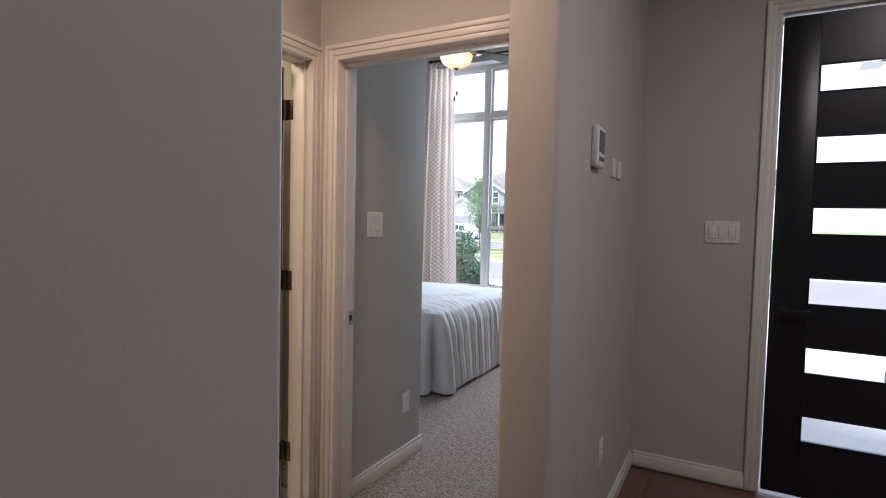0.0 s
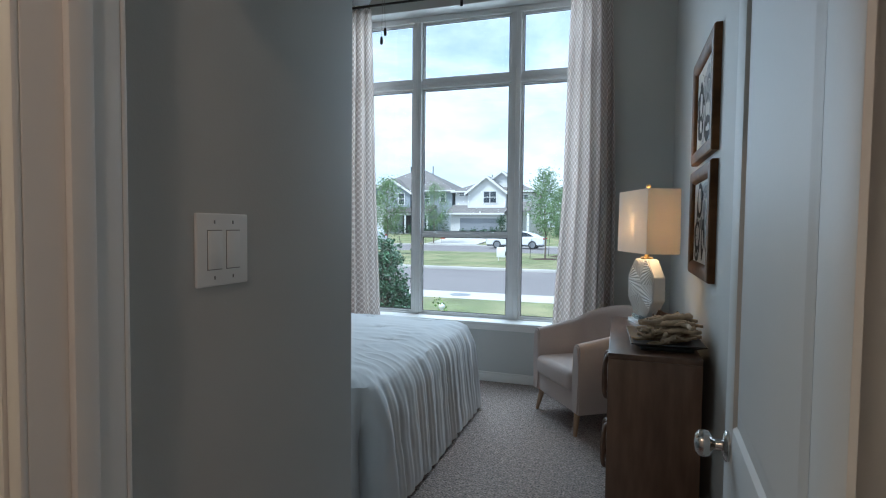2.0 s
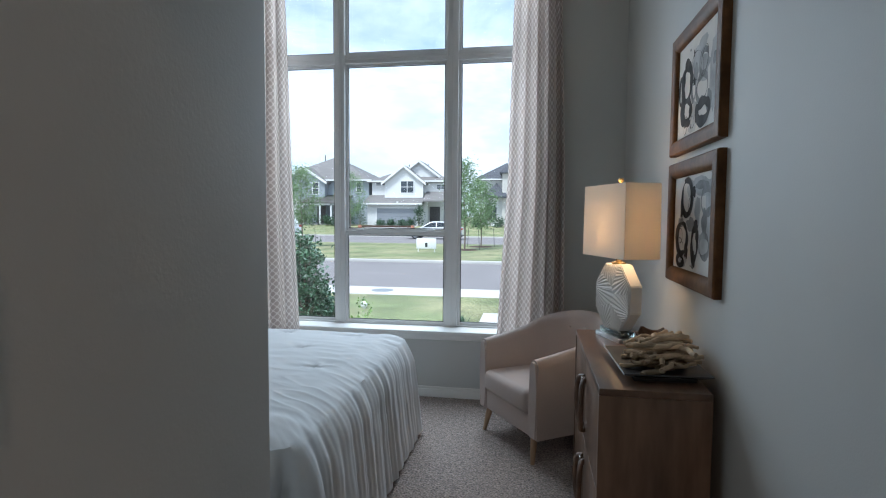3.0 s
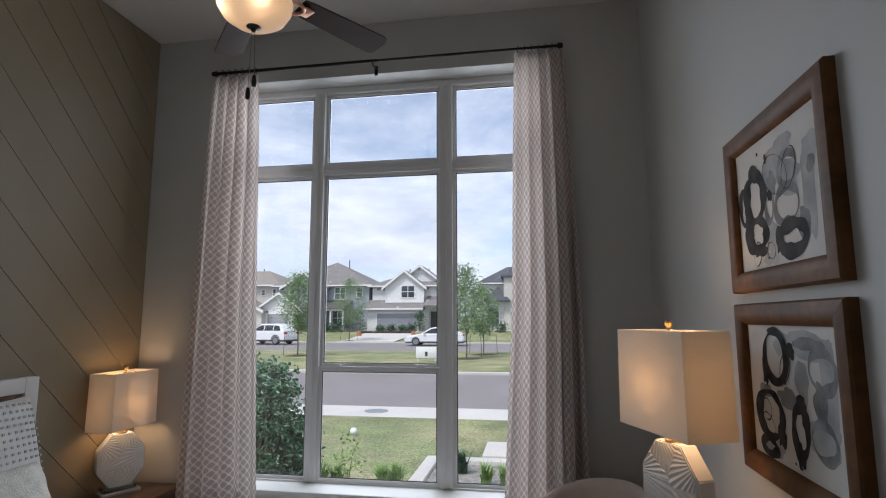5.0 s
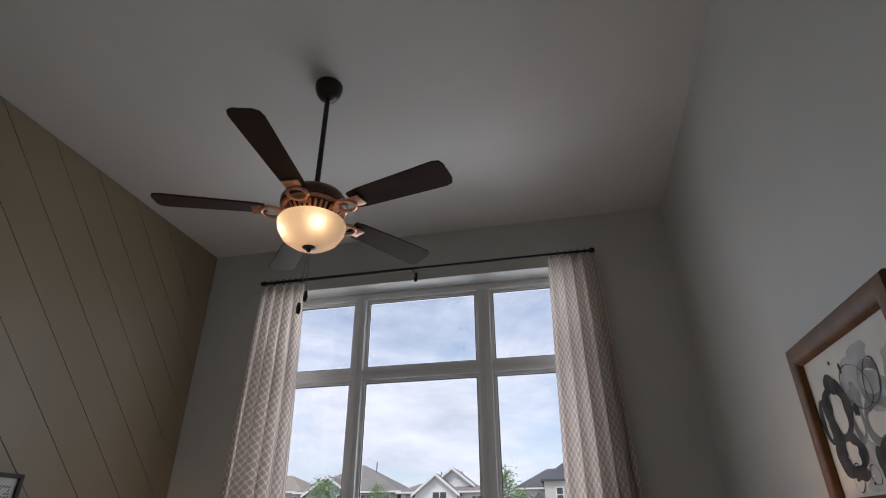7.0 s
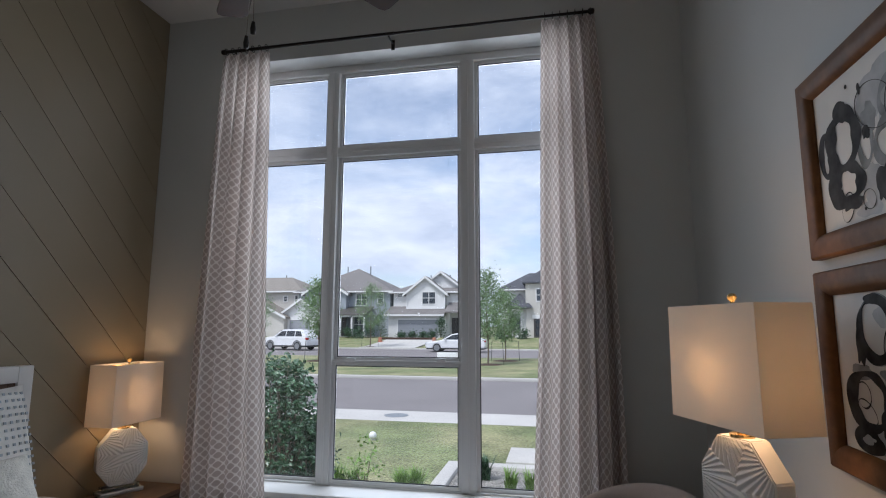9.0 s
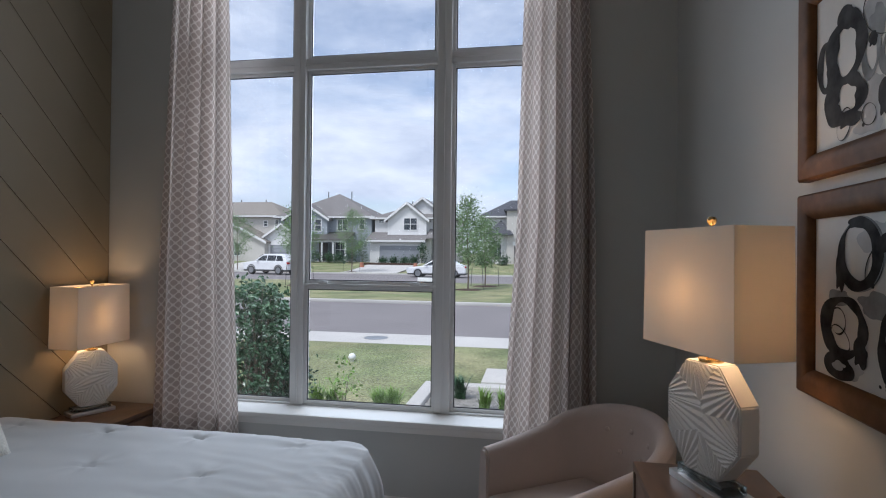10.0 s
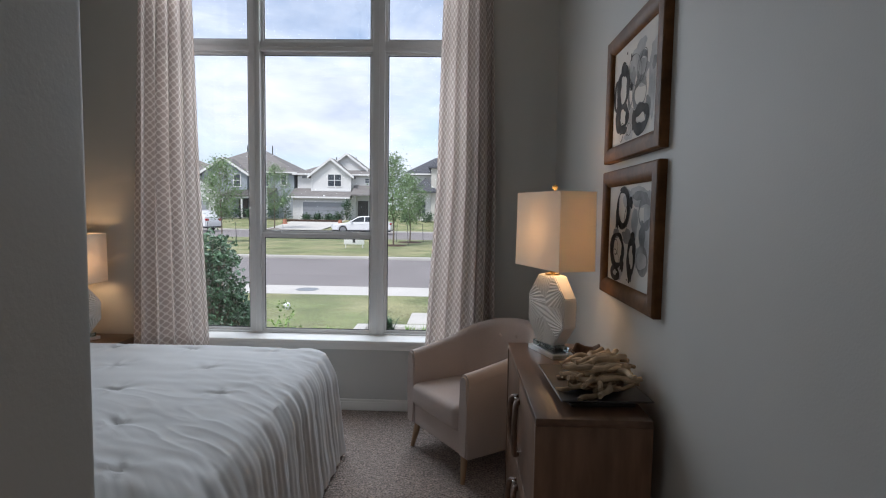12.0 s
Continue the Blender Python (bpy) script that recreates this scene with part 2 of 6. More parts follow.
def groove_lattice(name, base, pale, cell):
    """Curtain linen with a woven lattice of rounded diamonds."""
    m = material(name, base, 0.9, vary=0.03, scale=3, fine=500, bump=0.2, depth=0.0006, sheen=0.1)
    n, l = m.node_tree.nodes, m.node_tree.links
    b = n["Principled BSDF"]
    uv, sep = n.new("ShaderNodeUVMap"), n.new("ShaderNodeSeparateXYZ")
    uv.uv_map = "cloth"
    l.new(uv.outputs["UV"], sep.inputs["Vector"])

    def math_node(op, a, c):
        k = n.new("ShaderNodeMath")
        k.operation = op
        for i, v in ((0, a), (1, c)):
            if v is None:
                continue
            if isinstance(v, (int, float)):
                k.inputs[i].default_value = v
            else:
                l.new(v, k.inputs[i])
        return k.outputs["Value"]

    waves = []
    for axis, size in (("X", cell), ("Y", cell * 1.25)):
        waves.append(math_node("COSINE", math_node("MULTIPLY", sep.outputs[axis], 2 * math.pi / size), None))
    both = math_node("ABSOLUTE", math_node("ADD", waves[0], waves[1]), None)
    line = n.new("ShaderNodeMapRange")
    line.inputs["From Min"].default_value, line.inputs["From Max"].default_value = 0.30, 0.62
    l.new(both, line.inputs["Value"])
    mix = n.new("ShaderNodeMixRGB")
    mix.inputs["Color1"].default_value, mix.inputs["Color2"].default_value = (*pale, 1), (*base, 1)
    l.new(line.outputs["Result"], mix.inputs["Fac"])
    l.new(mix.outputs["Color"], b.inputs["Base Color"])
    tr, shader = n.new("ShaderNodeBsdfTranslucent"), n.new("ShaderNodeMixShader")
    l.new(mix.outputs["Color"], tr.inputs["Color"])
    shader.inputs["Fac"].default_value = 0.60
    l.new(b.outputs["BSDF"], shader.inputs[1])
    l.new(tr.outputs["BSDF"], shader.inputs[2])
    l.new(shader.outputs["Shader"], n["Material Output"].inputs["Surface"])
    return m


M_CURTAIN = groove_lattice("curtain_lattice", (0.64, 0.57, 0.535), (0.93, 0.89, 0.85), 0.043)

# ---------------------------------------------------------------- mesh helpers


def box(bm, x0, x1, y0, y1, z0, z1, bevel=0.0, segments=2, m=None):
    made = bmesh.ops.create_cube(bm, size=1.0)["verts"]
    for v in made:
        v.co = Vector((x0 + (v.co.x + 0.5) * (x1 - x0), y0 + (v.co.y + 0.5) * (y1 - y0), z0 + (v.co.z + 0.5) * (z1 - z0)))
    if m is not None:
        bmesh.ops.transform(bm, matrix=m, verts=made)
    if bevel:
        edges = list({e for v in made for e in v.link_edges})
        bmesh.ops.bevel(bm, geom=edges, offset=bevel, segments=segments, affect="EDGES", profile=0.5)
    return bm


def boxed(*args, **kw):
    return box(bmesh.new(), *args, **kw)


def lathe(bm, profile, steps=32, m=None):
    """A turned shape from (radius, height) pairs."""
    rings = []
    for r, z in profile:
        rings.append([bm.verts.new((r * math.cos(2 * math.pi * k / steps), r * math.sin(2 * math.pi * k / steps), z)) for k in range(steps)])
    for a, b in zip(rings, rings[1:]):
        for k in range(steps):
            bm.faces.new((a[k], a[(k + 1) % steps], b[(k + 1) % steps], b[k]))
    for ring, flip in ((rings[0], True), (rings[-1], False)):
        if ring[0].co.xy.length > 1e-4:
            bm.faces.new(ring[::-1] if flip else ring)
    if m is not None:
        bmesh.ops.transform(bm, matrix=m, verts=[v for ring in rings for v in ring])
    return bm


def tube(bm, points, radius, steps=8):
    """A round bar along points; radius is one number or one for each point."""
    points = [Vector(p) for p in points]
    radii = radius if isinstance(radius, (list, tuple)) else [radius] * len(points)
    rings, side = [], None
    for i, p in enumerate(points):
        ahead = (points[min(i + 1, len(points) - 1)] - points[max(i - 1, 0)]).normalized()
        side = (side - ahead * side.dot(ahead)).normalized() if side else ahead.orthogonal().normalized()
        up = ahead.cross(side)
        rings.append([bm.verts.new(p + radii[i] * (math.cos(a) * side + math.sin(a) * up)) for a in (2 * math.pi * k / steps for k in range(steps))])
    for a, b in zip(rings, rings[1:]):
        for k in range(steps):
            bm.faces.new((a[k], a[(k + 1) % steps], b[(k + 1) % steps], b[k]))
    bm.faces.new(rings[0][::-1])
    bm.faces.new(rings[-1])
    return bm


def prism(bm, outline, z0, z1, m=None):
    """An outline in x and y, raised from z0 to z1."""
    low, high = [bm.verts.new((x, y, z0)) for x, y in outline], [bm.verts.new((x, y, z1)) for x, y in outline]
    n = len(outline)
    bm.faces.new(low[::-1])
    bm.faces.new(high)
    for k in range(n):
        bm.faces.new((low[k], low[(k + 1) % n], high[(k + 1) % n], high[k]))
    if m is not None:
        bmesh.ops.transform(bm, matrix=m, verts=low + high)
    return bm


def smooth_by_angle(me, degrees=35):
    me.polygons.foreach_set("use_smooth", [True] * len(me.polygons))
    bm = bmesh.new()
    bm.from_mesh(me)
    for e in bm.edges:
        if len(e.link_faces) == 2 and e.calc_face_angle(0) > radians(degrees):
            e.smooth = False
    bm.to_mesh(me)
    bm.free()


def part(name, bm, mat, parent=None, label="", smooth=True):
    """Links a bmesh as one mesh object, under a thing or a part."""
    bmesh.ops.recalc_face_normals(bm, faces=bm.faces)
    me = bpy.data.meshes.new(name)
    bm.to_mesh(me)
    bm.free()
    me.materials.append(mat)
    if smooth:
        smooth_by_angle(me)
    ob = new(name, me)
    if parent:
        ob.parent = parent
    return tagged(ob, label)


def thing(name, label, category, m=None, group=""):
    ob = new(name)
    ob.empty_display_size = 0.1
    if m is not None:
        ob.matrix_world = m
    return tagged(ob, label, category, group)


def structure(name, bm, mat, label, category, smooth=True):
    return tagged(part(name, bm, mat, None, label, smooth), category=category, kind="structure")


def holed(bm, axis, a0, a1, d0, d1, z0, z1, holes):
    """A wall along axis from a0 to a1, of depth d0 to d1, with rectangular openings (a, a, z, z) in order along it."""
    def put(p0, p1, q0, q1):
        if p1 - p0 > 1e-4 and q1 - q0 > 1e-4:
            box(bm, *((p0, p1, d0, d1) if axis == "x" else (d0, d1, p0, p1)), q0, q1)
    at = a0
    for h0, h1, v0, v1 in holes:
        put(at, h0, z0, z1)
        put(h0, h1, z0, v0)
        put(h0, h1, v1, z1)
        at = h1
    put(at, a1, z0, z1)
    return bm


# ---------------------------------------------------------------- the rooms
CEIL, HALL = 3.705, 2.75
WX0, WX1, WZ0, WZ1 = -2.90, -0.60, 0.53, 3.33

structure("floor_bedroom", boxed(-3.6, 0.03, 0.095, 4.5, -0.10, 0.0), M_CARPET, "mottled grey-beige cut-pile carpet over the bedroom", "floor")
structure("floor_bathroom", boxed(-3.0, -1.06, -2.2, 0.15, -0.10, -0.004), M_TRIM, "pale tiled bathroom floor", "floor")
structure("wall_north", holed(bmesh.new(), "x", -3.60, 0.25, 4.22, 4.46, -0.1, CEIL, [(WX0, WX1, WZ0, WZ1)]), M_WALL, "warm grey painted window wall of the bedroom", "wall")
structure("wall_east", boxed(0.03, 0.105, 0.05, 4.22, -0.1, CEIL), M_WALL, "warm grey painted wall with the framed pictures", "wall")
structure("wall_south", boxed(-3.60, -1.20, 0.63, 0.77, -0.1, CEIL), M_WALL, "grey painted back wall of the bedroom", "wall")
structure("wall_switches", boxed(-1.20, -1.026, 0.095, 0.848, -0.1, CEIL, bevel=0.012), M_WALL, "grey painted entry wall with a light switch", "wall")
structure("wall_door", holed(bmesh.new(), "x", -1.20, 0.03, -0.025, 0.095, -0.1, CEIL, [(-0.975, -0.123, -0.1, 2.058)]), M_WALL, "painted wall round the bedroom door", "wall")
structure("wall_stub", boxed(-0.062, 0.106, -0.315, 0.10, -0.1, 3.0, bevel=0.018, segments=4), M_WALL, "short painted wall end with rounded corners", "wall")
structure("wall_foyer_west", boxed(-0.07, 0.10, -4.0, -1.395, -0.1, 3.0, bevel=0.018, segments=4), M_WALL, "grey painted foyer wall with a rounded corner", "wall")
structure("wall_lintel", boxed(-0.10, 0.112, -1.60, -0.2, HALL, 3.0), M_WALL, "painted wall over the vestibule opening", "wall")
structure("wall_bath", holed(bmesh.new(), "y", -2.2, -0.025, -1.18, -1.06, -0.1, 3.0, [(-0.795, -0.07, -0.1, 2.058)]), M_WALL, "painted vestibule wall round the bathroom door", "wall")
structure("wall_vestibule_south", boxed(-1.18, -0.07, -1.72, -1.60, -0.1, 3.0), M_WALL, "painted back wall of the vestibule", "wall")
structure("wall_bath_north", boxed(-3.0, -1.20, 0.13, 0.25, -0.1, 3.0), M_BATHWALL, "cream painted bathroom wall", "wall")
structure("wall_bath_west", boxed(-3.12, -3.0, -2.2, 0.25, -0.1, 3.0), M_BATHWALL, "cream painted bathroom end wall", "wall")
structure("wall_bath_south", boxed(-3.0, -1.18, -2.32, -2.2, -0.1, 3.0), M_BATHWALL, "cream painted bathroom side wall", "wall")
structure("wall_front", holed(bmesh.new(), "x", 0.105, 3.2, 1.30, 1.45, -0.1, 3.0, [(0.73, 1.71, -0.1, 2.43)]), M_WALL, "grey painted wall round the front door", "wall")
structure("wall_foyer_east", boxed(3.2, 3.35, -4.0, 1.48, -0.1, 3.0), M_WALL, "grey painted far wall of the foyer", "wall")
structure("wall_foyer_south", boxed(-0.07, 3.35, -4.15, -4.0, -0.1, 3.0), M_WALL, "grey painted end wall of the foyer", "wall")
structure("ceiling_bedroom", boxed(-3.60, 0.25, -0.025, 4.46, CEIL, CEIL + 0.15), M_CEIL, "high flat white ceiling of the bedroom", "ceiling")
structure("ceiling_hall", boxed(-3.12, 3.35, -4.15, -0.025, 3.0, 3.1), M_CEIL, "white foyer ceiling", "ceiling")
structure("ceiling_foyer_front", boxed(0.105, 3.35, -0.025, 1.48, 3.0, 3.1), M_CEIL, "white ceiling before the front door", "ceiling")
structure("ceiling_vestibule", boxed(-1.06, -0.10, -1.60, -0.025, 2.62, 2.70), M_CEIL, "low white vestibule ceiling", "ceiling")

# the diagonal boards of the accent wall
ACCENT_X, BOARD = -3.445, 0.225
wall_west = structure("wall_west", boxed(-3.60, ACCENT_X, 0.63, 4.22, -0.1, CEIL), M_ACCENT, "olive-brown accent wall of diagonal boards", "wall")


def clipped(points, a, b, c, keep_less):
    """The part of a polygon where a*u + b*v is under c (or over it)."""
    out, sign = [], 1 if keep_less else -1
    for (u0, v0), (u1, v1) in zip(points, points[1:] + points[:1]):
        d0, d1 = sign * (c - a * u0 - b * v0), sign * (c - a * u1 - b * v1)
        if d0 >= 0:
            out.append((u0, v0))
        if d0 * d1 < 0:
            k = d0 / (d0 - d1)
            out.append((u0 + k * (u1 - u0), v0 + k * (v1 - v0)))
    return out


def accent_boards():
    c = 0.60
    while c < 8.0:
        shape = [(0.77, 0.0), (4.215, 0.0), (4.215, CEIL - 0.003), (0.77, CEIL - 0.003)]
        shape = clipped(clipped(shape, 1, 1, c + 0.003, False), 1, 1, c + BOARD * 1.414 - 0.003, True)
        if len(shape) > 2:
            bm = bmesh.new()
            prism(bm, shape, 0, 0.012, Matrix(((0, 0, 1, ACCENT_X + 0.0005), (1, 0, 0, 0), (0, 1, 0, 0), (0, 0, 0, 1))))
            part("board", bm, M_ACCENT, wall_west, smooth=False)
        c += BOARD * 1.414


accent_boards()


def foyer_floor():
    bm = box(bmesh.new(), -0.07, 3.2, -4.0, 1.33, -0.10, -0.012)
    box(bm, -1.06, -0.07, -1.72, 0.095, -0.10, -0.012)
    base = structure("floor_foyer", bm, M_WOODFLOOR, "dark reddish-brown wood plank floor of the foyer", "floor")
    meshes = []
    for long in (1.1, 1.4):
        bm = boxed(0, 0.126, 0, long - 0.002, -0.012, 0.0, bevel=0.0015, segments=1)
        me = bpy.data.meshes.new("plank")
        bm.to_mesh(me)
        bm.free()
        me.materials.append(M_WOODFLOOR)
        meshes.append((long, me))
    rng = random.Random(4)
    for col in range(24):
        x, y = -1.05 + col * 0.128, -1.9 - rng.random() * 0.9
        if x < -0.07:
            y = -1.70
        while y < 1.3:
            long, me = rng.choice(meshes)
            if y + long > (1.33 if x > 0.1 else -0.025):
                break
            if x < 2.0:
                ob = new("plank", me)
                ob.location, ob.parent = (x, y, 0), base
            y += long


def baseboard(name, x0, x1, y0, y1, out):
    """A skirting board with a stepped top; out: the way it faces."""
    bm = box(bmesh.new(), x0, x1, y0, y1, 0, 0.064, bevel=0.002)
    dx, dy = out
    box(bm, x0 + max(dx, 0) * 0, x1 - (0.005 if dx > 0 else 0), y0 + (0.005 if dy < 0 else 0), y1 - (0.005 if dy > 0 else 0), 0.064, 0.084, bevel=0.003)
    structure(name, bm, M_TRIM, "white painted skirting board with a stepped top", "baseboard")


baseboard("baseboard", -3.43, 0.03, 4.205, 4.22, (0, -1))
baseboard("baseboard", 0.015, 0.03, 0.11, 4.205, (-1, 0))
baseboard("baseboard", -1.026, -1.011, 0.115, 0.848, (1, 0))
baseboard("baseboard", -1.19, -1.011, 0.848, 0.863, (0, 1))
baseboard("baseboard", 0.105, 0.120, -0.30, 1.285, (1, 0))
baseboard("baseboard", 0.120, 0.673, 1.285, 1.30, (0, -1))
baseboard("baseboard", 0.10, 0.115, -4.0, -1.405, (1, 0))
baseboard("baseboard", -2.99, -1.20, 0.115, 0.13, (0, -1))


def casing(name, width, height, m, label):
    """A stepped casing round an opening that begins at x = 0; it faces -y."""
    top = tagged(thing(name, label, "door casing", m), kind="structure")
    for piece, (x0, x1, z0, z1) in (("side_casing", (-0.066, 0.0, 0, height + 0.066)), ("side_casing", (width, width + 0.066, 0, height + 0.066)), ("head_casing", (0.0, width, height, height + 0.066))):
        bm = bmesh.new()
        if piece == "side_casing":
            left = x0 < 0
            steps = ((0.0, 0.020, 0.018), (0.020, 0.046, 0.013), (0.046, 0.066, 0.009))
            for a, b, d in steps:
                box(bm, *((x0 + a, x0 + b) if left else (x1 - b, x1 - a)), -d, 0, z0, z1 - a, bevel=0.003)
        else:
            for a, b, d in ((0.0, 0.020, 0.009), (0.020, 0.046, 0.013), (0.046, 0.066, 0.018)):
                grow = a
                box(bm, x0 - grow, x1 + grow, -d, 0, z0 + a, z0 + b, bevel=0.003)
        part(piece, bm, M_TRIM, top)
    return top


def jamb(name, width, height, depth, m, stop):
    top = tagged(thing(name, "white painted door jamb with a stop strip", "door jamb", m), kind="structure")
    part("jamb_side", boxed(-0.02, 0.0, 0, depth, 0, height, bevel=0.002), M_TRIM, top)
    part("jamb_side", boxed(width, width + 0.02, 0, depth, 0, height, bevel=0.002), M_TRIM, top)
    part("jamb_head", boxed(-0.02, width + 0.02, 0, depth, height, height + 0.02, bevel=0.002), M_TRIM, top)
    bm = bmesh.new()
    for x0, x1 in ((0, 0.011), (width - 0.011, width)):
        box(bm, x0, x1, stop, stop + 0.03, 0, height - 0.011, bevel=0.002)
    box(bm, 0, width, stop, stop + 0.03, height - 0.011, height, bevel=0.002)
    part("door_stop", bm, M_TRIM, top)
    return top


casing("door_casing", 0.812, 2.038, pose(-0.955, -0.025, 0), "white stepped casing round the bedroom door")
jamb("door_jamb", 0.812, 2.038, 0.12, pose(-0.955, -0.025, 0), 0.045)
casing("door_casing", 0.812, 2.038, pose(-0.143, 0.095, 0, 0, 0, 180), "white stepped casing inside the bedroom door")
casing("door_casing", 0.68, 2.038, pose(-1.06, -0.76, 0, 0, 0, 90), "white stepped casing round the bathroom door")
jamb("door_jamb", 0.68, 2.038, 0.12, pose(-1.06, -0.76, 0, 0, 0, 90), 0.03)
casing("door_casing", 0.96, 2.42, pose(0.74, 1.30, 0), "white stepped casing round the front door")
jamb("door_jamb", 0.96, 2.42, 0.15, pose(0.74, 1.30, 0), 0.13)


def knob(parent, x, y, z, side):
    bm = bmesh.new()
    turn = pose(x, y, z, 90 if side < 0 else -90)
    lathe(bm, [(0.0, 0.0), (0.032, 0.0), (0.032, 0.005), (0.026, 0.010), (0.012, 0.013), (0.011, 0.026), (0.016, 0.031), (0.026, 0.038), (0.029, 0.048), (0.027, 0.058), (0.018, 0.065), (0.0, 0.067)], 24, turn)
    part("door_knob", bm, M_METAL, parent, "polished nickel round door knob")


def panel_door(name, label, width, height, m, knob_x):
    """A moulded two-panel door hinged at x = 0, 35 mm thick about y = 0."""
    top = thing(name, label, "door", m)
    h = 0.0175
    bm = bmesh.new()
    box(bm, 0, width, -h + 0.007, h - 0.007, 0.012, height)
    s, rails = 0.115, ((0.012, 0.21), (0.83, 0.97), (height - 0.13, height))
    for x0, x1 in ((0, s), (width - s, width)):
        box(bm, x0, x1, -h, h, 0.012, height, bevel=0.0015)
    for z0, z1 in rails:
        box(bm, s, width - s, -h, h, z0, z1, bevel=0.0015)
    part("leaf", bm, M_DOOR, top)
    for z0, z1 in ((0.21, 0.83), (0.97, height - 0.13)):
        bm = bmesh.new()
        for side in (-1, 1):
            face = side * h
            # sloping moulding and the raised field
            a = [(s, z0), (width - s, z0), (width - s, z1), (s, z1)]
            def ring(inset, depth):
                return [bm.verts.new((x + (inset if x < width / 2 else -inset), face - side * depth, z + (inset if z < (z0 + z1) / 2 else -inset))) for x, z in a]
            rings = [ring(0.0, 0.0), ring(0.012, 0.009), ring(0.024, 0.009), ring(0.050, 0.002), ring(0.052, 0.002)]
            for p, q in zip(rings, rings[1:]):
                for k in range(4):
                    bm.faces.new((p[k], p[(k + 1) % 4], q[(k + 1) % 4], q[k]))
            bm.faces.new(rings[-1])
        part("door_panel", bm, M_DOOR, top)
    for side in (-1, 1):
        knob(top, knob_x, side * h, 0.915, side)
    return top


def hinge(m, z, label, mat, on_door):
    """A butt hinge about the z axis: one leaf on the jamb towards x, the other on the door's edge towards -y, or on a jamb that runs along y."""
    top = thing("door_hinge", label, "hinge", m @ pose(0, 0, z), "hinges")
    bm = bmesh.new()
    lathe(bm, [(0.0, -0.046), (0.0055, -0.046), (0.0065, -0.04), (0.0065, 0.04), (0.0055, 0.046), (0.0, 0.046)], 12)
    part("knuckle", bm, mat, top)
    if on_door:
        part("hinge_leaf", boxed(0.003, 0.042, 0.0, 0.0025, -0.044, 0.044, bevel=0.001), mat, top)
        part("hinge_leaf", boxed(-0.008, -0.0055, -0.036, -0.004, -0.044, 0.044, bevel=0.001), mat, top)
        spots = [(pose(0.026, 0.0, zz, 90)) for zz in (-0.03, 0.0, 0.03)] + [pose(-0.0055, -0.022, zz, 0, 90) for zz in (-0.03, 0.0, 0.03)]
    else:
        part("hinge_leaf", boxed(-0.0385, -0.008, -0.004, -0.0015, -0.046, 0.046, bevel=0.001), mat, top)
        spots = [pose(-0.016 - 0.008 * (k % 2), -0.0015, zz, -90) for k, zz in enumerate((-0.033, 0.0, 0.033))]
    for spot in spots:
        part("screw", lathe(bmesh.new(), [(0.004, 0.0), (0.003, 0.0012), (0.0, 0.0014)], 10, spot), M_SCREW, top)
    return top


panel_door("bathroom_door", "cream-white two-panel bathroom door standing open", 0.67, 2.022, pose(-1.213, -0.103, 0, 0, 0, 180), 0.605)
for z in (0.29, 1.075, 1.835):
    hinge(pose(-1.206, -0.0825, 0), z, "dark bronze butt hinge on the bathroom door", M_HINGE, True)
panel_door("bedroom_door", "white two-panel bedroom door standing open by the wall", 0.79, 2.022, pose(-0.151, 0.113, 0, 0, 0, 86.8), 0.725)
for z in (0.29, 1.06, 1.815):
    hinge(pose(-0.1640, 0.109, 0, 0, 0, 180), z, "nickel butt hinge on the bedroom door edge", M_METAL, False)


def front_door():
    top = thing("front_door", "black front door with six narrow glass panes", "door", pose(0.75, 1.340, 0))
    w, z_top = 0.94, 2.405
    rows = [(0.290 + 0.3465 * k, 0.430 + 0.3465 * k) for k in range(6)]
    bm = bmesh.new()
    box(bm, 0, 0.155, -0.022, 0.022, 0.01, z_top, bevel=0.002)
    box(bm, w - 0.155, w, -0.022, 0.022, 0.01, z_top, bevel=0.002)
    at = 0.01
    for z0, z1 in rows + [(z_top, z_top)]:
        box(bm, 0.155, w - 0.155, -0.022, 0.022, at, z0)
        at = z1
    part("leaf", bm, M_BLACKDOOR, top)
    for z0, z1 in rows:
        bm = bmesh.new()
        for x0, x1, a, b in ((0.155, 0.163, z0, z1), (w - 0.163, w - 0.155, z0, z1), (0.163, w - 0.163, z0, z0 + 0.008), (0.163, w - 0.163, z1 - 0.008, z1)):
            box(bm, x0, x1, -0.026, -0.014, a, b, bevel=0.001)
        part("glazing_bead", bm, M_BLACKDOOR, top)
        pane = part("pane", boxed(0.157, w - 0.157, -0.004, 0.004, z0 + 0.001, z1 - 0.001), M_GLASS, top)
        pane.visible_shadow = False
    bm = bmesh.new()
    lathe(bm, [(0.0, 0.0), (0.03, 0.0), (0.03, 0.012), (0.0, 0.014)], 20, pose(0.06, -0.022, 1.07, 90))
    part("deadbolt", bm, M_BLACKDOOR, top, "black deadbolt plate")
    bm = bmesh.new()
    lathe(bm, [(0.0, 0.0), (0.028, 0.0), (0.028, 0.01), (0.011, 0.014), (0.011, 0.05), (0.0, 0.052)], 20, pose(0.06, -0.022, 0.95, 90))
    box(bm, 0.05, 0.17, -0.075, -0.062, 0.94, 0.96, bevel=0.004)
    part("door_lever", bm, M_BLACKDOOR, top, "black door lever")


front_door()


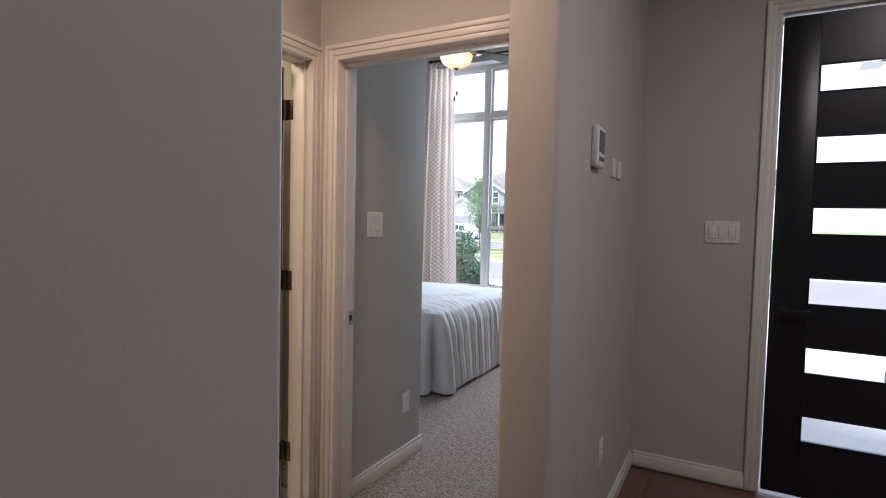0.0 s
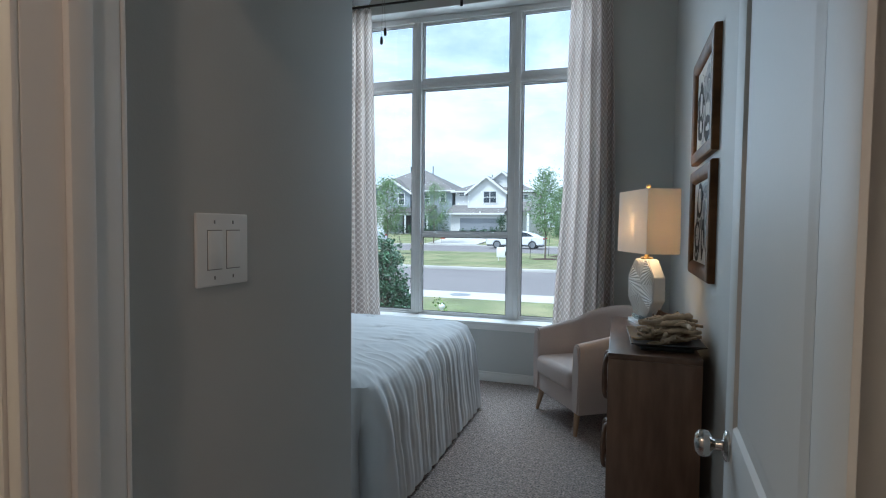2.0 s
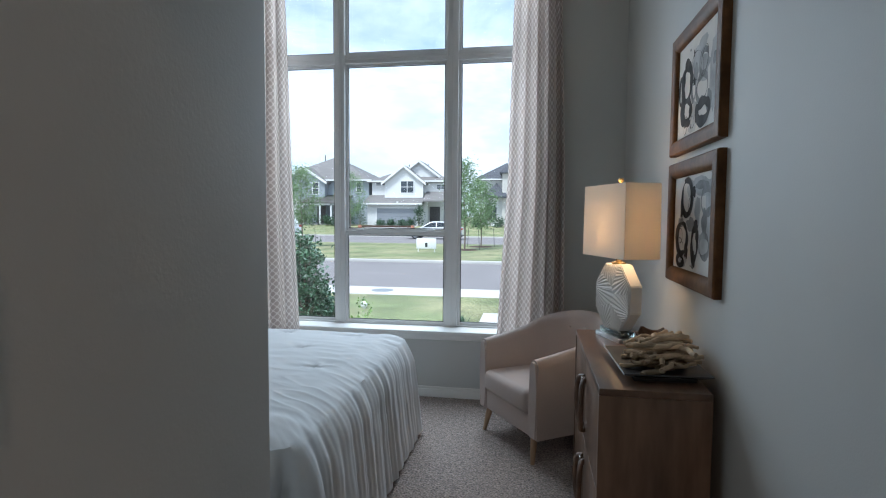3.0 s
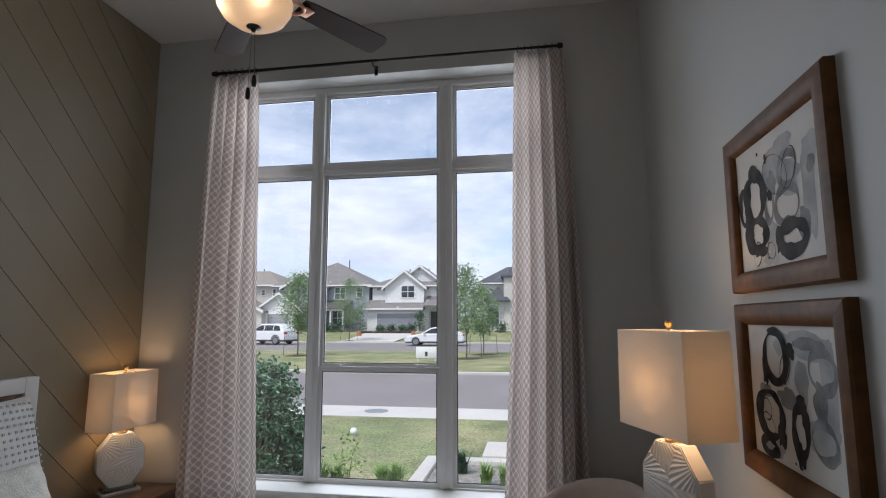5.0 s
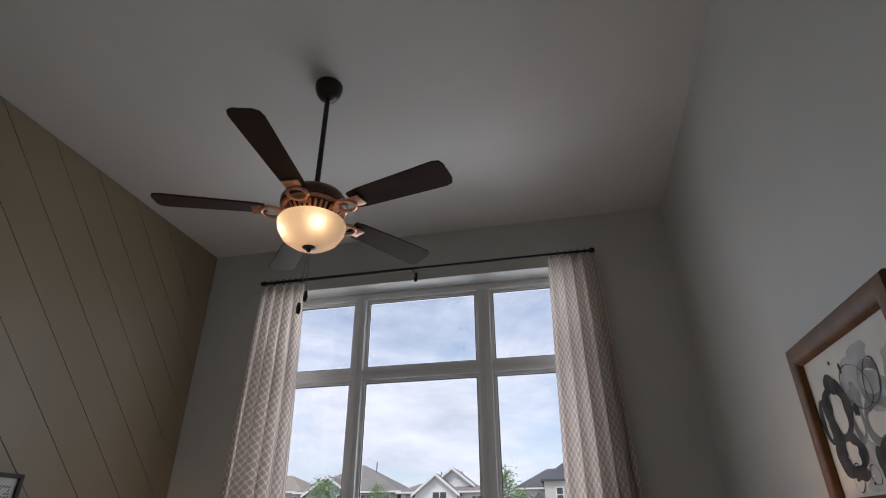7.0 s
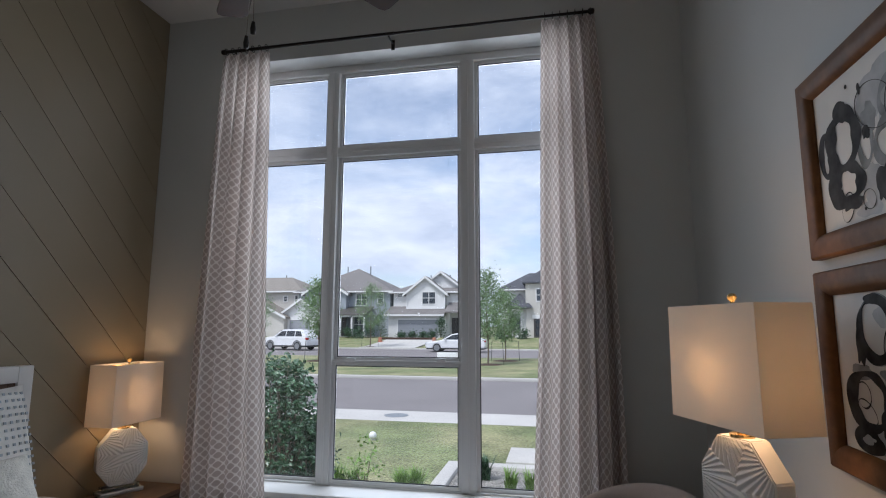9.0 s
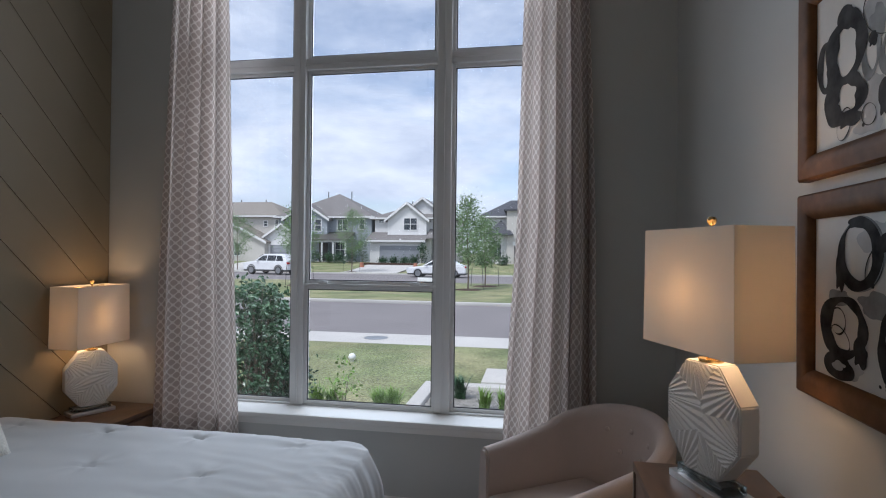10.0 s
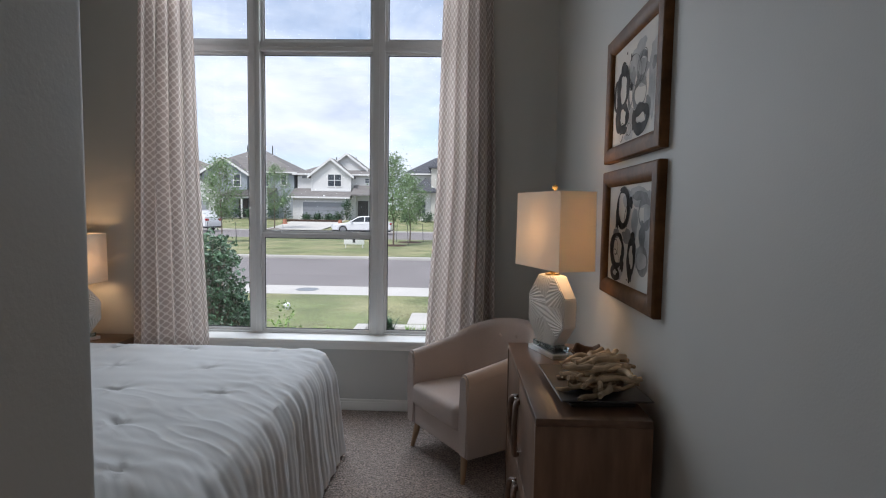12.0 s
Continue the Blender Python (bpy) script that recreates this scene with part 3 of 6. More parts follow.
# ---------------------------------------------------------------- the window
def window():
    top = tagged(thing("window_1", "tall white vinyl window of seven panes", "window", pose(0, 0, 0)), kind="structure")
    y0, y1 = 4.385, 4.455
    xs, xe = (WX0, WX0 + 0.045), (WX1 - 0.045, WX1)
    part("window_frame", boxed(*xs, y0, y1, WZ0, WZ1, bevel=0.004), M_VINYL, top)
    part("window_frame", boxed(*xe, y0, y1, WZ0, WZ1, bevel=0.004), M_VINYL, top)
    part("window_frame", boxed(xs[1], xe[0], y0, y1, WZ1 - 0.05, WZ1, bevel=0.004), M_VINYL, top)
    part("window_frame", boxed(xs[1], xe[0], y0, y1, WZ0, WZ0 + 0.012, bevel=0.004), M_VINYL, top)
    mull = ((-2.247, -2.168), (-1.314, -1.226))
    for a, b in mull:
        bm = box(bmesh.new(), a, b, y0 - 0.012, y1, WZ0 + 0.012, WZ1 - 0.05, bevel=0.004)
        box(bm, (a + b) / 2 - 0.004, (a + b) / 2 + 0.004, y0 - 0.018, y0 - 0.012, WZ0 + 0.012, WZ1 - 0.05, bevel=0.001)
        part("mullion", bm, M_VINYL, top)
    cells = ((xs[1], mull[0][0]), (mull[0][1], mull[1][0]), (mull[1][1], xe[0]))
    for i, (a, b) in enumerate(cells):
        bm = box(bmesh.new(), a, b, y0 - 0.006, y1, 2.666, 2.736, bevel=0.004)
        box(bm, a, b, y0 - 0.014, y0 - 0.006, 2.697, 2.705, bevel=0.001)
        part("transom", bm, M_VINYL, top)
        panes = [(2.736, WZ1 - 0.05)] + ([(WZ0 + 0.012, 1.292), (1.302, 2.666)] if i == 1 else [(WZ0 + 0.012, 2.666)])
        for z0, z1 in panes:
            bm, e = bmesh.new(), 0.022
            lower = i == 1 and z1 < 1.4
            s0 = y0 + (0.005 if lower else 0.022)
            for c in ((a, a + e, z0, z1), (b - e, b, z0, z1), (a + e, b - e, z0, z0 + e), (a + e, b - e, z1 - e, z1)):
                box(bm, c[0], c[1], s0, s0 + 0.034, c[2], c[3], bevel=0.003)
            sash = part("sash", bm, M_VINYL, top)
            bm, g0, g1 = bmesh.new(), e, e + 0.006
            for c in ((a + g0, a + g1, z0 + g0, z1 - g0), (b - g1, b - g0, z0 + g0, z1 - g0), (a + g1, b - g1, z0 + g0, z0 + g1), (a + g1, b - g1, z1 - g1, z1 - g0)):
                box(bm, c[0], c[1], s0 + 0.008, s0 + 0.0125, c[2], c[3])
            part("gasket", bm, M_GASKET, sash, "thin dark rubber gasket")
            pane = part("pane", boxed(a + e - 0.004, b - e + 0.004, s0 + 0.013, s0 + 0.021, z0 + e - 0.004, z1 - e + 0.004), M_GLASS, sash)
            pane.visible_shadow = False
        if i == 1:
            part("meeting_rail", boxed(a, b, y0 + 0.0, y1 - 0.01, 1.288, 1.306, bevel=0.004), M_VINYL, top)
            for x in (a + 0.13, b - 0.13):
                bm = box(bmesh.new(), x - 0.03, x + 0.03, y0 - 0.008, y0 + 0.004, 1.304, 1.320, bevel=0.003)
                tube(bm, [(x - 0.02, y0 - 0.008, 1.318), (x + 0.012, y0 - 0.02, 1.322), (x + 0.03, y0 - 0.012, 1.318)], 0.004)
                part("sash_lock", bm, M_VINYL, top)
    bm = box(bmesh.new(), WX0 - 0.05, WX1 + 0.05, 4.185, 4.222, 0.500, 0.530, bevel=0.006, segments=3)
    box(bm, WX0, WX1, 4.20, 4.395, 0.500, 0.5305)
    part("window_sill", bm, M_TRIM, top, "white painted window sill")
    part("sill_apron", boxed(WX0 - 0.03, WX1 + 0.03, 4.205, 4.22, 0.458, 0.498, bevel=0.004), M_TRIM, top)


window()


def curtain(name, spans, seed):
    """A pleated hanging from the rod; spans: inner and outer edge at the top, the middle and the floor."""
    rng = random.Random(seed)
    bm = bmesh.new()
    uvs = bm.loops.layers.uv.new("cloth")
    cols, rows_n, z_top, z_low = 132, 44, 3.352, 0.015
    phase, grid, at = [rng.uniform(-0.5, 0.5) for _ in range(9)], [], {}
    for j in range(rows_n + 1):
        f = j / rows_n
        z = z_top + (z_low - z_top) * f
        (a0, a1), (b0, b1), (c0, c1) = spans
        if f < 0.5:
            e0, e1 = a0 + (b0 - a0) * (f * 2) ** 0.8, a1 + (b1 - a1) * (f * 2) ** 0.8
        else:
            e0, e1 = b0 + (c0 - b0) * (f * 2 - 1), b1 + (c1 - b1) * (f * 2 - 1)
        row = []
        for i in range(cols + 1):
            u = i / cols
            wave = math.sin(2 * math.pi * (4.5 * u + 0.10 * math.sin(3 * f + phase[0] * 3))) + 0.35 * math.sin(2 * math.pi * (9.4 * u + phase[1] + 0.25 * f))
            amp = (0.020 + 0.022 * min(1, f * 2.2)) * (0.8 + 0.4 * math.sin(5 * u + phase[2] * 6))
            y = 4.125 + amp * wave + 0.012 * noise.noise(Vector((u * 6, f * 3, seed)))
            x = e0 + (e1 - e0) * (u + 0.012 * math.sin(2 * math.pi * 9 * u))
            v = bm.verts.new((x, y, z))
            at[v] = (u * 1.05, f * (z_top - z_low))
            row.append(v)
        grid.append(row)
    for j in range(rows_n):
        for i in range(cols):
            face = bm.faces.new((grid[j][i], grid[j][i + 1], grid[j + 1][i + 1], grid[j + 1][i]))
            for loop in face.loops:
                loop[uvs].uv = at[loop.vert]
    top = thing("curtain", "beige linen curtain panel with a pale diamond lattice", "curtain", None, "window curtains")
    panel = part("panel", bm, M_CURTAIN, top)
    solid = panel.modifiers.new("thickness", "SOLIDIFY")
    solid.thickness = 0.002
    x0, x1 = spans[0]
    for k in range(7):
        x = x0 + (x1 - x0) * (k + 0.5) / 7
        bm = tube(bmesh.new(), [(x, 4.12 + 0.021 * math.cos(a), 3.375 + 0.021 * math.sin(a)) for a in (2 * math.pi * i / 14 for i in range(15))], 0.0022, 6)
        part("curtain_ring", bm, M_ROD, top, "dark bronze curtain ring")


curtain("curtain", ((-2.567, -2.915), (-2.52, -2.98), (-2.45, -3.03)), 3)
curtain("curtain", ((-0.775, -0.465), (-0.818, -0.402), (-0.915, -0.385)), 8)


def curtain_rod():
    top = thing("curtain_rod", "dark bronze curtain rod over the window", "curtain rod")
    for name, x0, x1, r in (("rod", -2.89, -1.70, 0.011), ("inner_rod", -1.70, -0.50, 0.009)):
        part(name, tube(bmesh.new(), [(x0, 4.12, 3.375), (x1, 4.12, 3.375)], r, 14), M_ROD, top)
    for x, s in ((-2.89, -1), (-0.50, 1)):
        part("finial", lathe(bmesh.new(), [(0.0, 0.0), (0.014, 0.0), (0.017, 0.006), (0.017, 0.03), (0.012, 0.036), (0.0, 0.038)], 16, pose(x, 4.12, 3.375, 0, 90 * s)), M_ROD, top)
    for x in (-2.82, -1.735, -0.58):
        bm = tube(bmesh.new(), [(x, 4.218, 3.36), (x, 4.14, 3.355), (x, 4.12, 3.361)], 0.006)
        box(bm, x - 0.012, x + 0.012, 4.213, 4.2195, 3.315, 3.385, bevel=0.002)
        part("bracket", bm, M_ROD, top)


curtain_rod()


# ---------------------------------------------------------------- bedroom things
def bed():
    top = thing("bed", "king bed with a white tufted comforter and white headboard", "bed", pose(-2.40, 2.64, 0))
    x_head, x_foot, half = -0.93, 0.965, 0.90
    z_top = 0.672
    rng = random.Random(11)
    tufts = [(-0.75 + 0.48 * i + (0.24 if j % 2 else 0), -0.72 + 0.36 * j) for i in range(5) for j in range(5)]
    tufts = [(x, y) for x, y in tufts if x < 0.9]
    outline, normals, r = [], [], 0.11
    def straight(a, b, n, count):
        for k in range(count):
            f = k / count
            outline.append((a[0] + (b[0] - a[0]) * f, a[1] + (b[1] - a[1]) * f)), normals.append(n)
    def arc(cx, cy, a0, a1, count):
        for k in range(count):
            a = a0 + (a1 - a0) * k / count
            outline.append((cx + r * math.cos(a), cy + r * math.sin(a))), normals.append((math.cos(a), math.sin(a)))
    straight((x_head, -half), (x_foot - r, -half), (0, -1), 170)
    arc(x_foot - r, -half + r, -math.pi / 2, 0, 34)
    straight((x_foot, -half + r), (x_foot, half - r), (1, 0), 190)
    arc(x_foot - r, half - r, 0, math.pi / 2, 34)
    straight((x_foot - r, half), (x_head, half), (0, 1), 150)
    n = len(outline)

    def height(x, y):
        z = 0.008 * noise.noise(Vector((x * 2.2, y * 2.6, 3.1))) + 0.0035 * noise.noise(Vector((x * 5, y * 9, 8.0)))
        z += 0.0045 * noise.noise(Vector((x * 5 + 2 * noise.noise(Vector((x * 2, y * 2, 0))), y * 15, 1.0))) * (0.15 + 0.85 * max(0, min(1, (x - 0.1) / 0.6)))
        for tx, ty in tufts:
            d2 = (x - tx) ** 2 + (y - ty) ** 2
            if d2 < 0.12:
                slit = (x - tx) ** 2 * 0.5 + (y - ty) ** 2 * 2.2
                z -= 0.014 * math.exp(-slit / 0.0006) + 0.004 * math.exp(-d2 / 0.012)
                if d2 < 0.05:
                    a = math.atan2(y - ty, x - tx)
                    z += 0.004 * math.sin(5 * a + tx * 9) * math.exp(-d2 / 0.009) * min(1, d2 / 0.002)
        foot = max(0.0, min(1.0, (x - 0.15) / 0.6))
        if foot:
            bend = 0.8 * noise.noise(Vector((x * 1.6, y * 1.4, 4.0)))
            crease = abs(noise.noise(Vector((x * 2.6 + bend, (y + 0.35 * x) * 13.0 + bend, 6.0))))
            z += 0.009 * foot * (0.18 - min(0.36, crease))
        return z

    length = [0.0]
    for a, b in zip(outline, outline[1:]):
        length.append(length[-1] + math.dist(a, b))

    def gather(p):
        """Rounded bulges with sharp creases between them along the hanging edge."""
        bulge = abs(math.sin(p * math.pi / 0.125 + 2.6 * noise.noise(Vector((p * 2.4, 0, 0)))))
        small = abs(math.sin(p * math.pi / 0.047 + 3.0 * noise.noise(Vector((p * 3.7, 2, 0)))))
        strength = 0.22 + 1.3 * abs(noise.noise(Vector((p * 2.6, 5, 0))))
        return (1.5 * bulge - 0.95 + 0.45 * (small - 0.6)) * strength

    splits = (length[170] + 0.085, length[-185] + 0.085)
    bm = bmesh.new()
    rings = []
    for s in [k / 56 for k in range(57)]:
        ring = []
        for i, (px, py) in enumerate(outline):
            cx = max(x_head + 0.02, min(x_foot - half, px))
            x, y = cx + (px - cx) * s, py * s
            z = z_top + height(x, y) - 0.045 * max(0, (s - 0.82) / 0.18) ** 2
            z += 0.007 * gather(length[i]) * max(0, (s - 0.80) / 0.20) ** 1.5
            ring.append(bm.verts.new((x, y, z)))
        rings.append(ring)
    drop = z_top - 0.045 - 0.025
    for k in range(1, 31):
        f = k / 30
        ring = []
        for i, ((px, py), (nx, ny)) in enumerate(zip(outline, normals)):
            p = length[i]
            grow = 0.25 + 0.75 * min(1, f * 1.6)
            out = 0.045 * (1 - (1 - min(1, f * 4)) ** 2) + 0.062 * f + 0.027 * gather(p + 0.012 * math.sin(f * 3 + p * 4)) * grow + 0.006 * noise.noise(Vector((p * 8, f * 5, 1)))
            for q in splits:
                out += (0.030 * math.exp(-((p - q - 0.07) / 0.05) ** 2) - 0.125 * math.exp(-((p - q) / 0.026) ** 2)) * min(1, f * 2.2)
            z = z_top - 0.045 - drop * f + ((height(px, py) + 0.007 * gather(p)) * (1 - f) ** 3) + 0.005 * math.sin(p * 9) * f
            ring.append(bm.verts.new((px + nx * out, py + ny * out, max(z, 0.012))))
        rings.append(ring)
    for a, b in zip(rings, rings[1:]):
        for k in range(n - 1):
            bm.faces.new((a[k], a[k + 1], b[k + 1], b[k]))
    bmesh.ops.remove_doubles(bm, verts=bm.verts, dist=1e-5)
    part("comforter", bm, M_DUVET, top, "white tufted cotton comforter with hanging pleats")
    part("mattress", boxed(-0.92, 0.90, -0.84, 0.84, 0.30, 0.622, bevel=0.06, segments=4), M_PILLOW, top)
    part("bed_base", boxed(-0.92, 0.88, -0.82, 0.82, 0.05, 0.30, bevel=0.02), M_PILLOW, top)
    for x in (-0.85, 0.8):
        for y in (-0.75, 0.75):
            part("leg", boxed(x - 0.03, x + 0.03, y - 0.03, y + 0.03, 0.0, 0.05, bevel=0.004), M_CANE, top)
    hb = -1.0
    bm = bmesh.new()
    for y0, y1, z0, z1 in ((-0.74, -0.66, 0, 1.32), (0.66, 0.74, 0, 1.32), (-0.66, 0.66, 1.24, 1.32), (-0.66, 0.66, 0.30, 0.42)):
        box(bm, hb - 0.035, hb + 0.035, y0, y1, z0, z1, bevel=0.004)
    headboard = part("headboard", bm, M_HEADWHITE, top, "white painted headboard frame")
    bm = bmesh.new()
    for y0, y1, z0, z1 in ((-0.66, -0.62, 0.42, 1.24), (0.62, 0.66, 0.42, 1.24), (-0.62, 0.62, 1.20, 1.24)):
        box(bm, hb - 0.02, hb + 0.022, y0, y1, z0, z1, bevel=0.003)
    box(bm, hb - 0.015, hb + 0.005, -0.62, 0.62, 0.42, 1.20)
    part("headboard_panel", bm, M_CANE, headboard, "dark brown woven headboard panel")


def cushion(name, label, w, h, d, m, mat, dots=False, seed=1):
    """A stuffed pillow standing in the x-z plane, thickest in its middle."""
    bm, grid = bmesh.new(), {}
    steps = 26
    for side in (-1, 1):
        for i in range(steps + 1):
            for j in range(steps + 1):
                u, v = 2 * i / steps - 1, 2 * j / steps - 1
                edge = i in (0, steps) or j in (0, steps)
                if edge and side == 1:
                    grid[side, i, j] = grid[-1, i, j]
                    continue
                pinch = 1 - 0.06 * (1 - abs(u) ** 2) * (abs(v) ** 4) - 0.0
                pinch2 = 1 - 0.06 * (1 - abs(v) ** 2) * (abs(u) ** 4)
                puff = ((1 - u ** 4) * (1 - v ** 4)) ** 0.6
                y = side * d / 2 * puff + 0.008 * noise.noise(Vector((u * 3, v * 3, seed + side)))
                grid[side, i, j] = bm.verts.new((u * w / 2 * pinch2, y, (v * h / 2) * pinch + h / 2))
        for i in range(steps):
            for j in range(steps):
                bm.faces.new([grid[side, a, b] for a, b in ((i, j), (i + 1, j), (i + 1, j + 1), (i, j + 1))])
    top = thing(name, label, "pillow", m, "bed pillows")
    part("cover", bm, mat, top)
    if dots:
        bm = bmesh.new()
        for i in range(17):
            for j in range(16):
                u, v = (i + 0.5) / 17 * 1.8 - 0.9, (j + 0.5) / 16 * 1.8 - 0.9
                puff = ((1 - u ** 4) * (1 - v ** 4)) ** 0.6
                for side in (-1,):
                    box(bm, u * w / 2 - 0.006, u * w / 2 + 0.006, side * (d / 2 * puff + 0.004) - 0.002, side * (d / 2 * puff + 0.004) + 0.002, v * h / 2 + h / 2 - 0.006, v * h / 2 + h / 2 + 0.006)
        tagged(part("dots", bm, M_DOT, top, "rows of small blue-grey dots", smooth=False), kind="stuff")
    return top


def lamp_table(m, label, turn_base, turn_body):
    top = thing("table_lamp", label, "table lamp", m, "pair of table lamps")
    spin_base, spin = Matrix.Rotation(radians(turn_base), 4, "Z"), Matrix.Rotation(radians(turn_body), 4, "Z")
    part("base_plate", boxed(-0.054, 0.054, -0.118, 0.118, 0.0, 0.022, bevel=0.002, m=spin_base), M_MIRRORBASE, top, "bevelled silver mirror base plate")
    part("base_block", boxed(-0.040, 0.040, -0.098, 0.098, 0.022, 0.048, bevel=0.003, m=spin_base), M_CRYSTAL, top, "clear crystal base block")
    # ceramic body: an upright octagon with fans of ridges on both faces
    oct_pts = [(-0.060, 0.0), (0.060, 0.0), (0.134, 0.096), (0.134, 0.224), (0.060, 0.322), (-0.060, 0.322), (-0.134, 0.224), (-0.134, 0.096)]
    turn = spin @ Matrix(((0, 0, 1, 0), (1, 0, 0, 0), (0, 1, 0, 0.048), (0, 0, 0, 1)))
    bm = bmesh.new()
    prism(bm, oct_pts, -0.035, 0.035, turn)
    bmesh.ops.bevel(bm, geom=list(bm.edges), offset=0.004, segments=2, affect="EDGES")
    body = part("lamp_body", bm, M_CERAMIC, top, "white ceramic octagonal body")

    # fans of ridges: every spot belongs to the nearest focus and rises and falls with its angle round it
    foci = [(-0.150, 0.285), (0.040, 0.372), (0.168, 0.195), (0.085, -0.030), (-0.060, -0.035), (-0.165, 0.090)]

    def inside(y, z, inset):
        for (y0, z0), (y1, z1) in zip(oct_pts, oct_pts[1:] + oct_pts[:1]):
            ny, nz = z1 - z0, y0 - y1
            if ((y0 - y) * ny + (z0 - z) * nz) / math.hypot(ny, nz) < inset:
                return False
        return True

    def relief(y, z):
        cy, cz = min(foci, key=lambda f: math.hypot(y - f[0], z - f[1]))
        turn_at = math.atan2(z - cz, y - cy) / radians(8.5)
        return 0.0055 * abs(2 * (turn_at - math.floor(turn_at)) - 1)

    bm = bmesh.new()
    step = 0.0032
    for side in (-1, 1):
        spots = {}
        for iy in range(-42, 43):
            for iz in range(0, 106):
                y, z = iy * step, iz * step
                if inside(y, z, 0.004):
                    spots[iy, iz] = bm.verts.new((side * (0.0345 + relief(y, z)), y, z))
        for (iy, iz), v in spots.items():
            corners = [spots.get((iy + a, iz + b)) for a, b in ((0, 0), (1, 0), (1, 1), (0, 1))]
            if None not in corners:
                bm.faces.new(corners)
    bmesh.ops.transform(bm, matrix=spin @ Matrix.Translation((0, 0, 0.048)), verts=bm.verts)
    tagged(part("ridge_relief", bm, M_CERAMIC, body, smooth=False), kind="stuff")
    part("neck", lathe(bmesh.new(), [(0.0, 0.3702), (0.034, 0.3702), (0.034, 0.379), (0.015, 0.382), (0.012, 0.42), (0.016, 0.425), (0.016, 0.47), (0.0, 0.47)], 20), M_BRASS, top, "brass lamp neck")
    # long four-sided shade
    corners = [(-0.091, -0.199), (0.091, -0.199), (0.091, 0.199), (-0.091, 0.199)]
    bm = bmesh.new()
    rings = []
    for z, grow in ((0.405, 1.0), (0.408, 1.006), (0.751, 0.985), (0.754, 0.98)):
        rings.append([bm.verts.new((x * grow, y * grow, z)) for x, y in corners])
    for a, b in zip(rings, rings[1:]):
        for k in range(4):
            bm.faces.new((a[k], a[(k + 1) % 4], b[(k + 1) % 4], b[k]))
    shade = part("shade", bm, M_SHADE, top, "off-white linen rectangular shade", smooth=False)
    solid = shade.modifiers.new("thickness", "SOLIDIFY")
    solid.thickness = 0.0025
    bm = tube(bmesh.new(), [(0, 0, 0.47), (0, 0, 0.760)], 0.004)
    for x, y in corners:
        tube(bm, [(0, 0, 0.746), (x * 0.97, y * 0.97, 0.746)], 0.002, 6)
    part("harp", bm, M_BRASS, top)
    part("finial", lathe(bmesh.new(), [(0.0, 0.755), (0.008, 0.757), (0.006, 0.764), (0.013, 0.772), (0.014, 0.780), (0.009, 0.788), (0.0, 0.790)], 16), M_BRASS, top, "brass ball finial")
    return top


def dresser():
    x0, x1, y0, y1, h = -0.395, 0.030, 1.997, 3.003, 0.835
    top = thing("dresser", "walnut dresser with curved ring pulls against the wall", "dresser", pose(0, 0, 0))
    bm = box(bmesh.new(), x0, x1 - 0.05, y0, y1, h - 0.026, h, bevel=0.003)
    part("top", bm, M_WALNUT, top)
    for ya, yb in ((y0, y0 + 0.024), (y1 - 0.024, y1)):
        part("side_panel", boxed(x0, x1 - 0.05, ya, yb, 0.0, h - 0.026, bevel=0.002), M_WALNUT_SIDE, top)
    part("back", boxed(x1 - 0.062, x1 - 0.05, y0 + 0.024, y1 - 0.024, 0.05, h - 0.026), M_WALNUT_SIDE, top)
    part("plinth", boxed(x0 + 0.03, x1 - 0.06, y0 + 0.024, y1 - 0.024, 0.0, 0.075), M_WALNUT, top)
    ys = [y0 + 0.027 + k * (y1 - y0 - 0.054) / 2 for k in range(3)]
    zs = [0.08 + k * (h - 0.026 - 0.083) / 2 for k in range(3)]
    for c in range(2):
        for r in range(2):
            ya, yb, za, zb = ys[c] + 0.002, ys[c + 1] - 0.002, zs[r] + 0.002, zs[r + 1] - 0.002
            drawer = part("drawer", boxed(x0 + 0.004, x1 - 0.08, ya, yb, za, zb, bevel=0.002), M_WALNUT_SIDE, top)
            way = -1 if c == 0 else 1
            yc = yb - 0.022 if c == 0 else ya + 0.022
            zc = (za + zb) / 2
            pts = [(x0 + 0.002 - 0.026 * math.sin(math.pi * k / 16) ** 0.5, yc + way * 0.075 * math.sin(math.pi * k / 16), zc - 0.015 + 0.110 * math.cos(math.pi * k / 16)) for k in range(17)]
            part("pull", tube(bmesh.new(), pts, 0.0115, 10), M_CANE, drawer, "dark brown half-moon pull")
            for zz in (zc - 0.120, zc + 0.090):
                part("pull_mount", boxed(x0 - 0.013, x0 + 0.004, yc - 0.014, yc + 0.014, zz - 0.008, zz + 0.008, bevel=0.003), M_METAL, drawer, "pale metal pull mount")


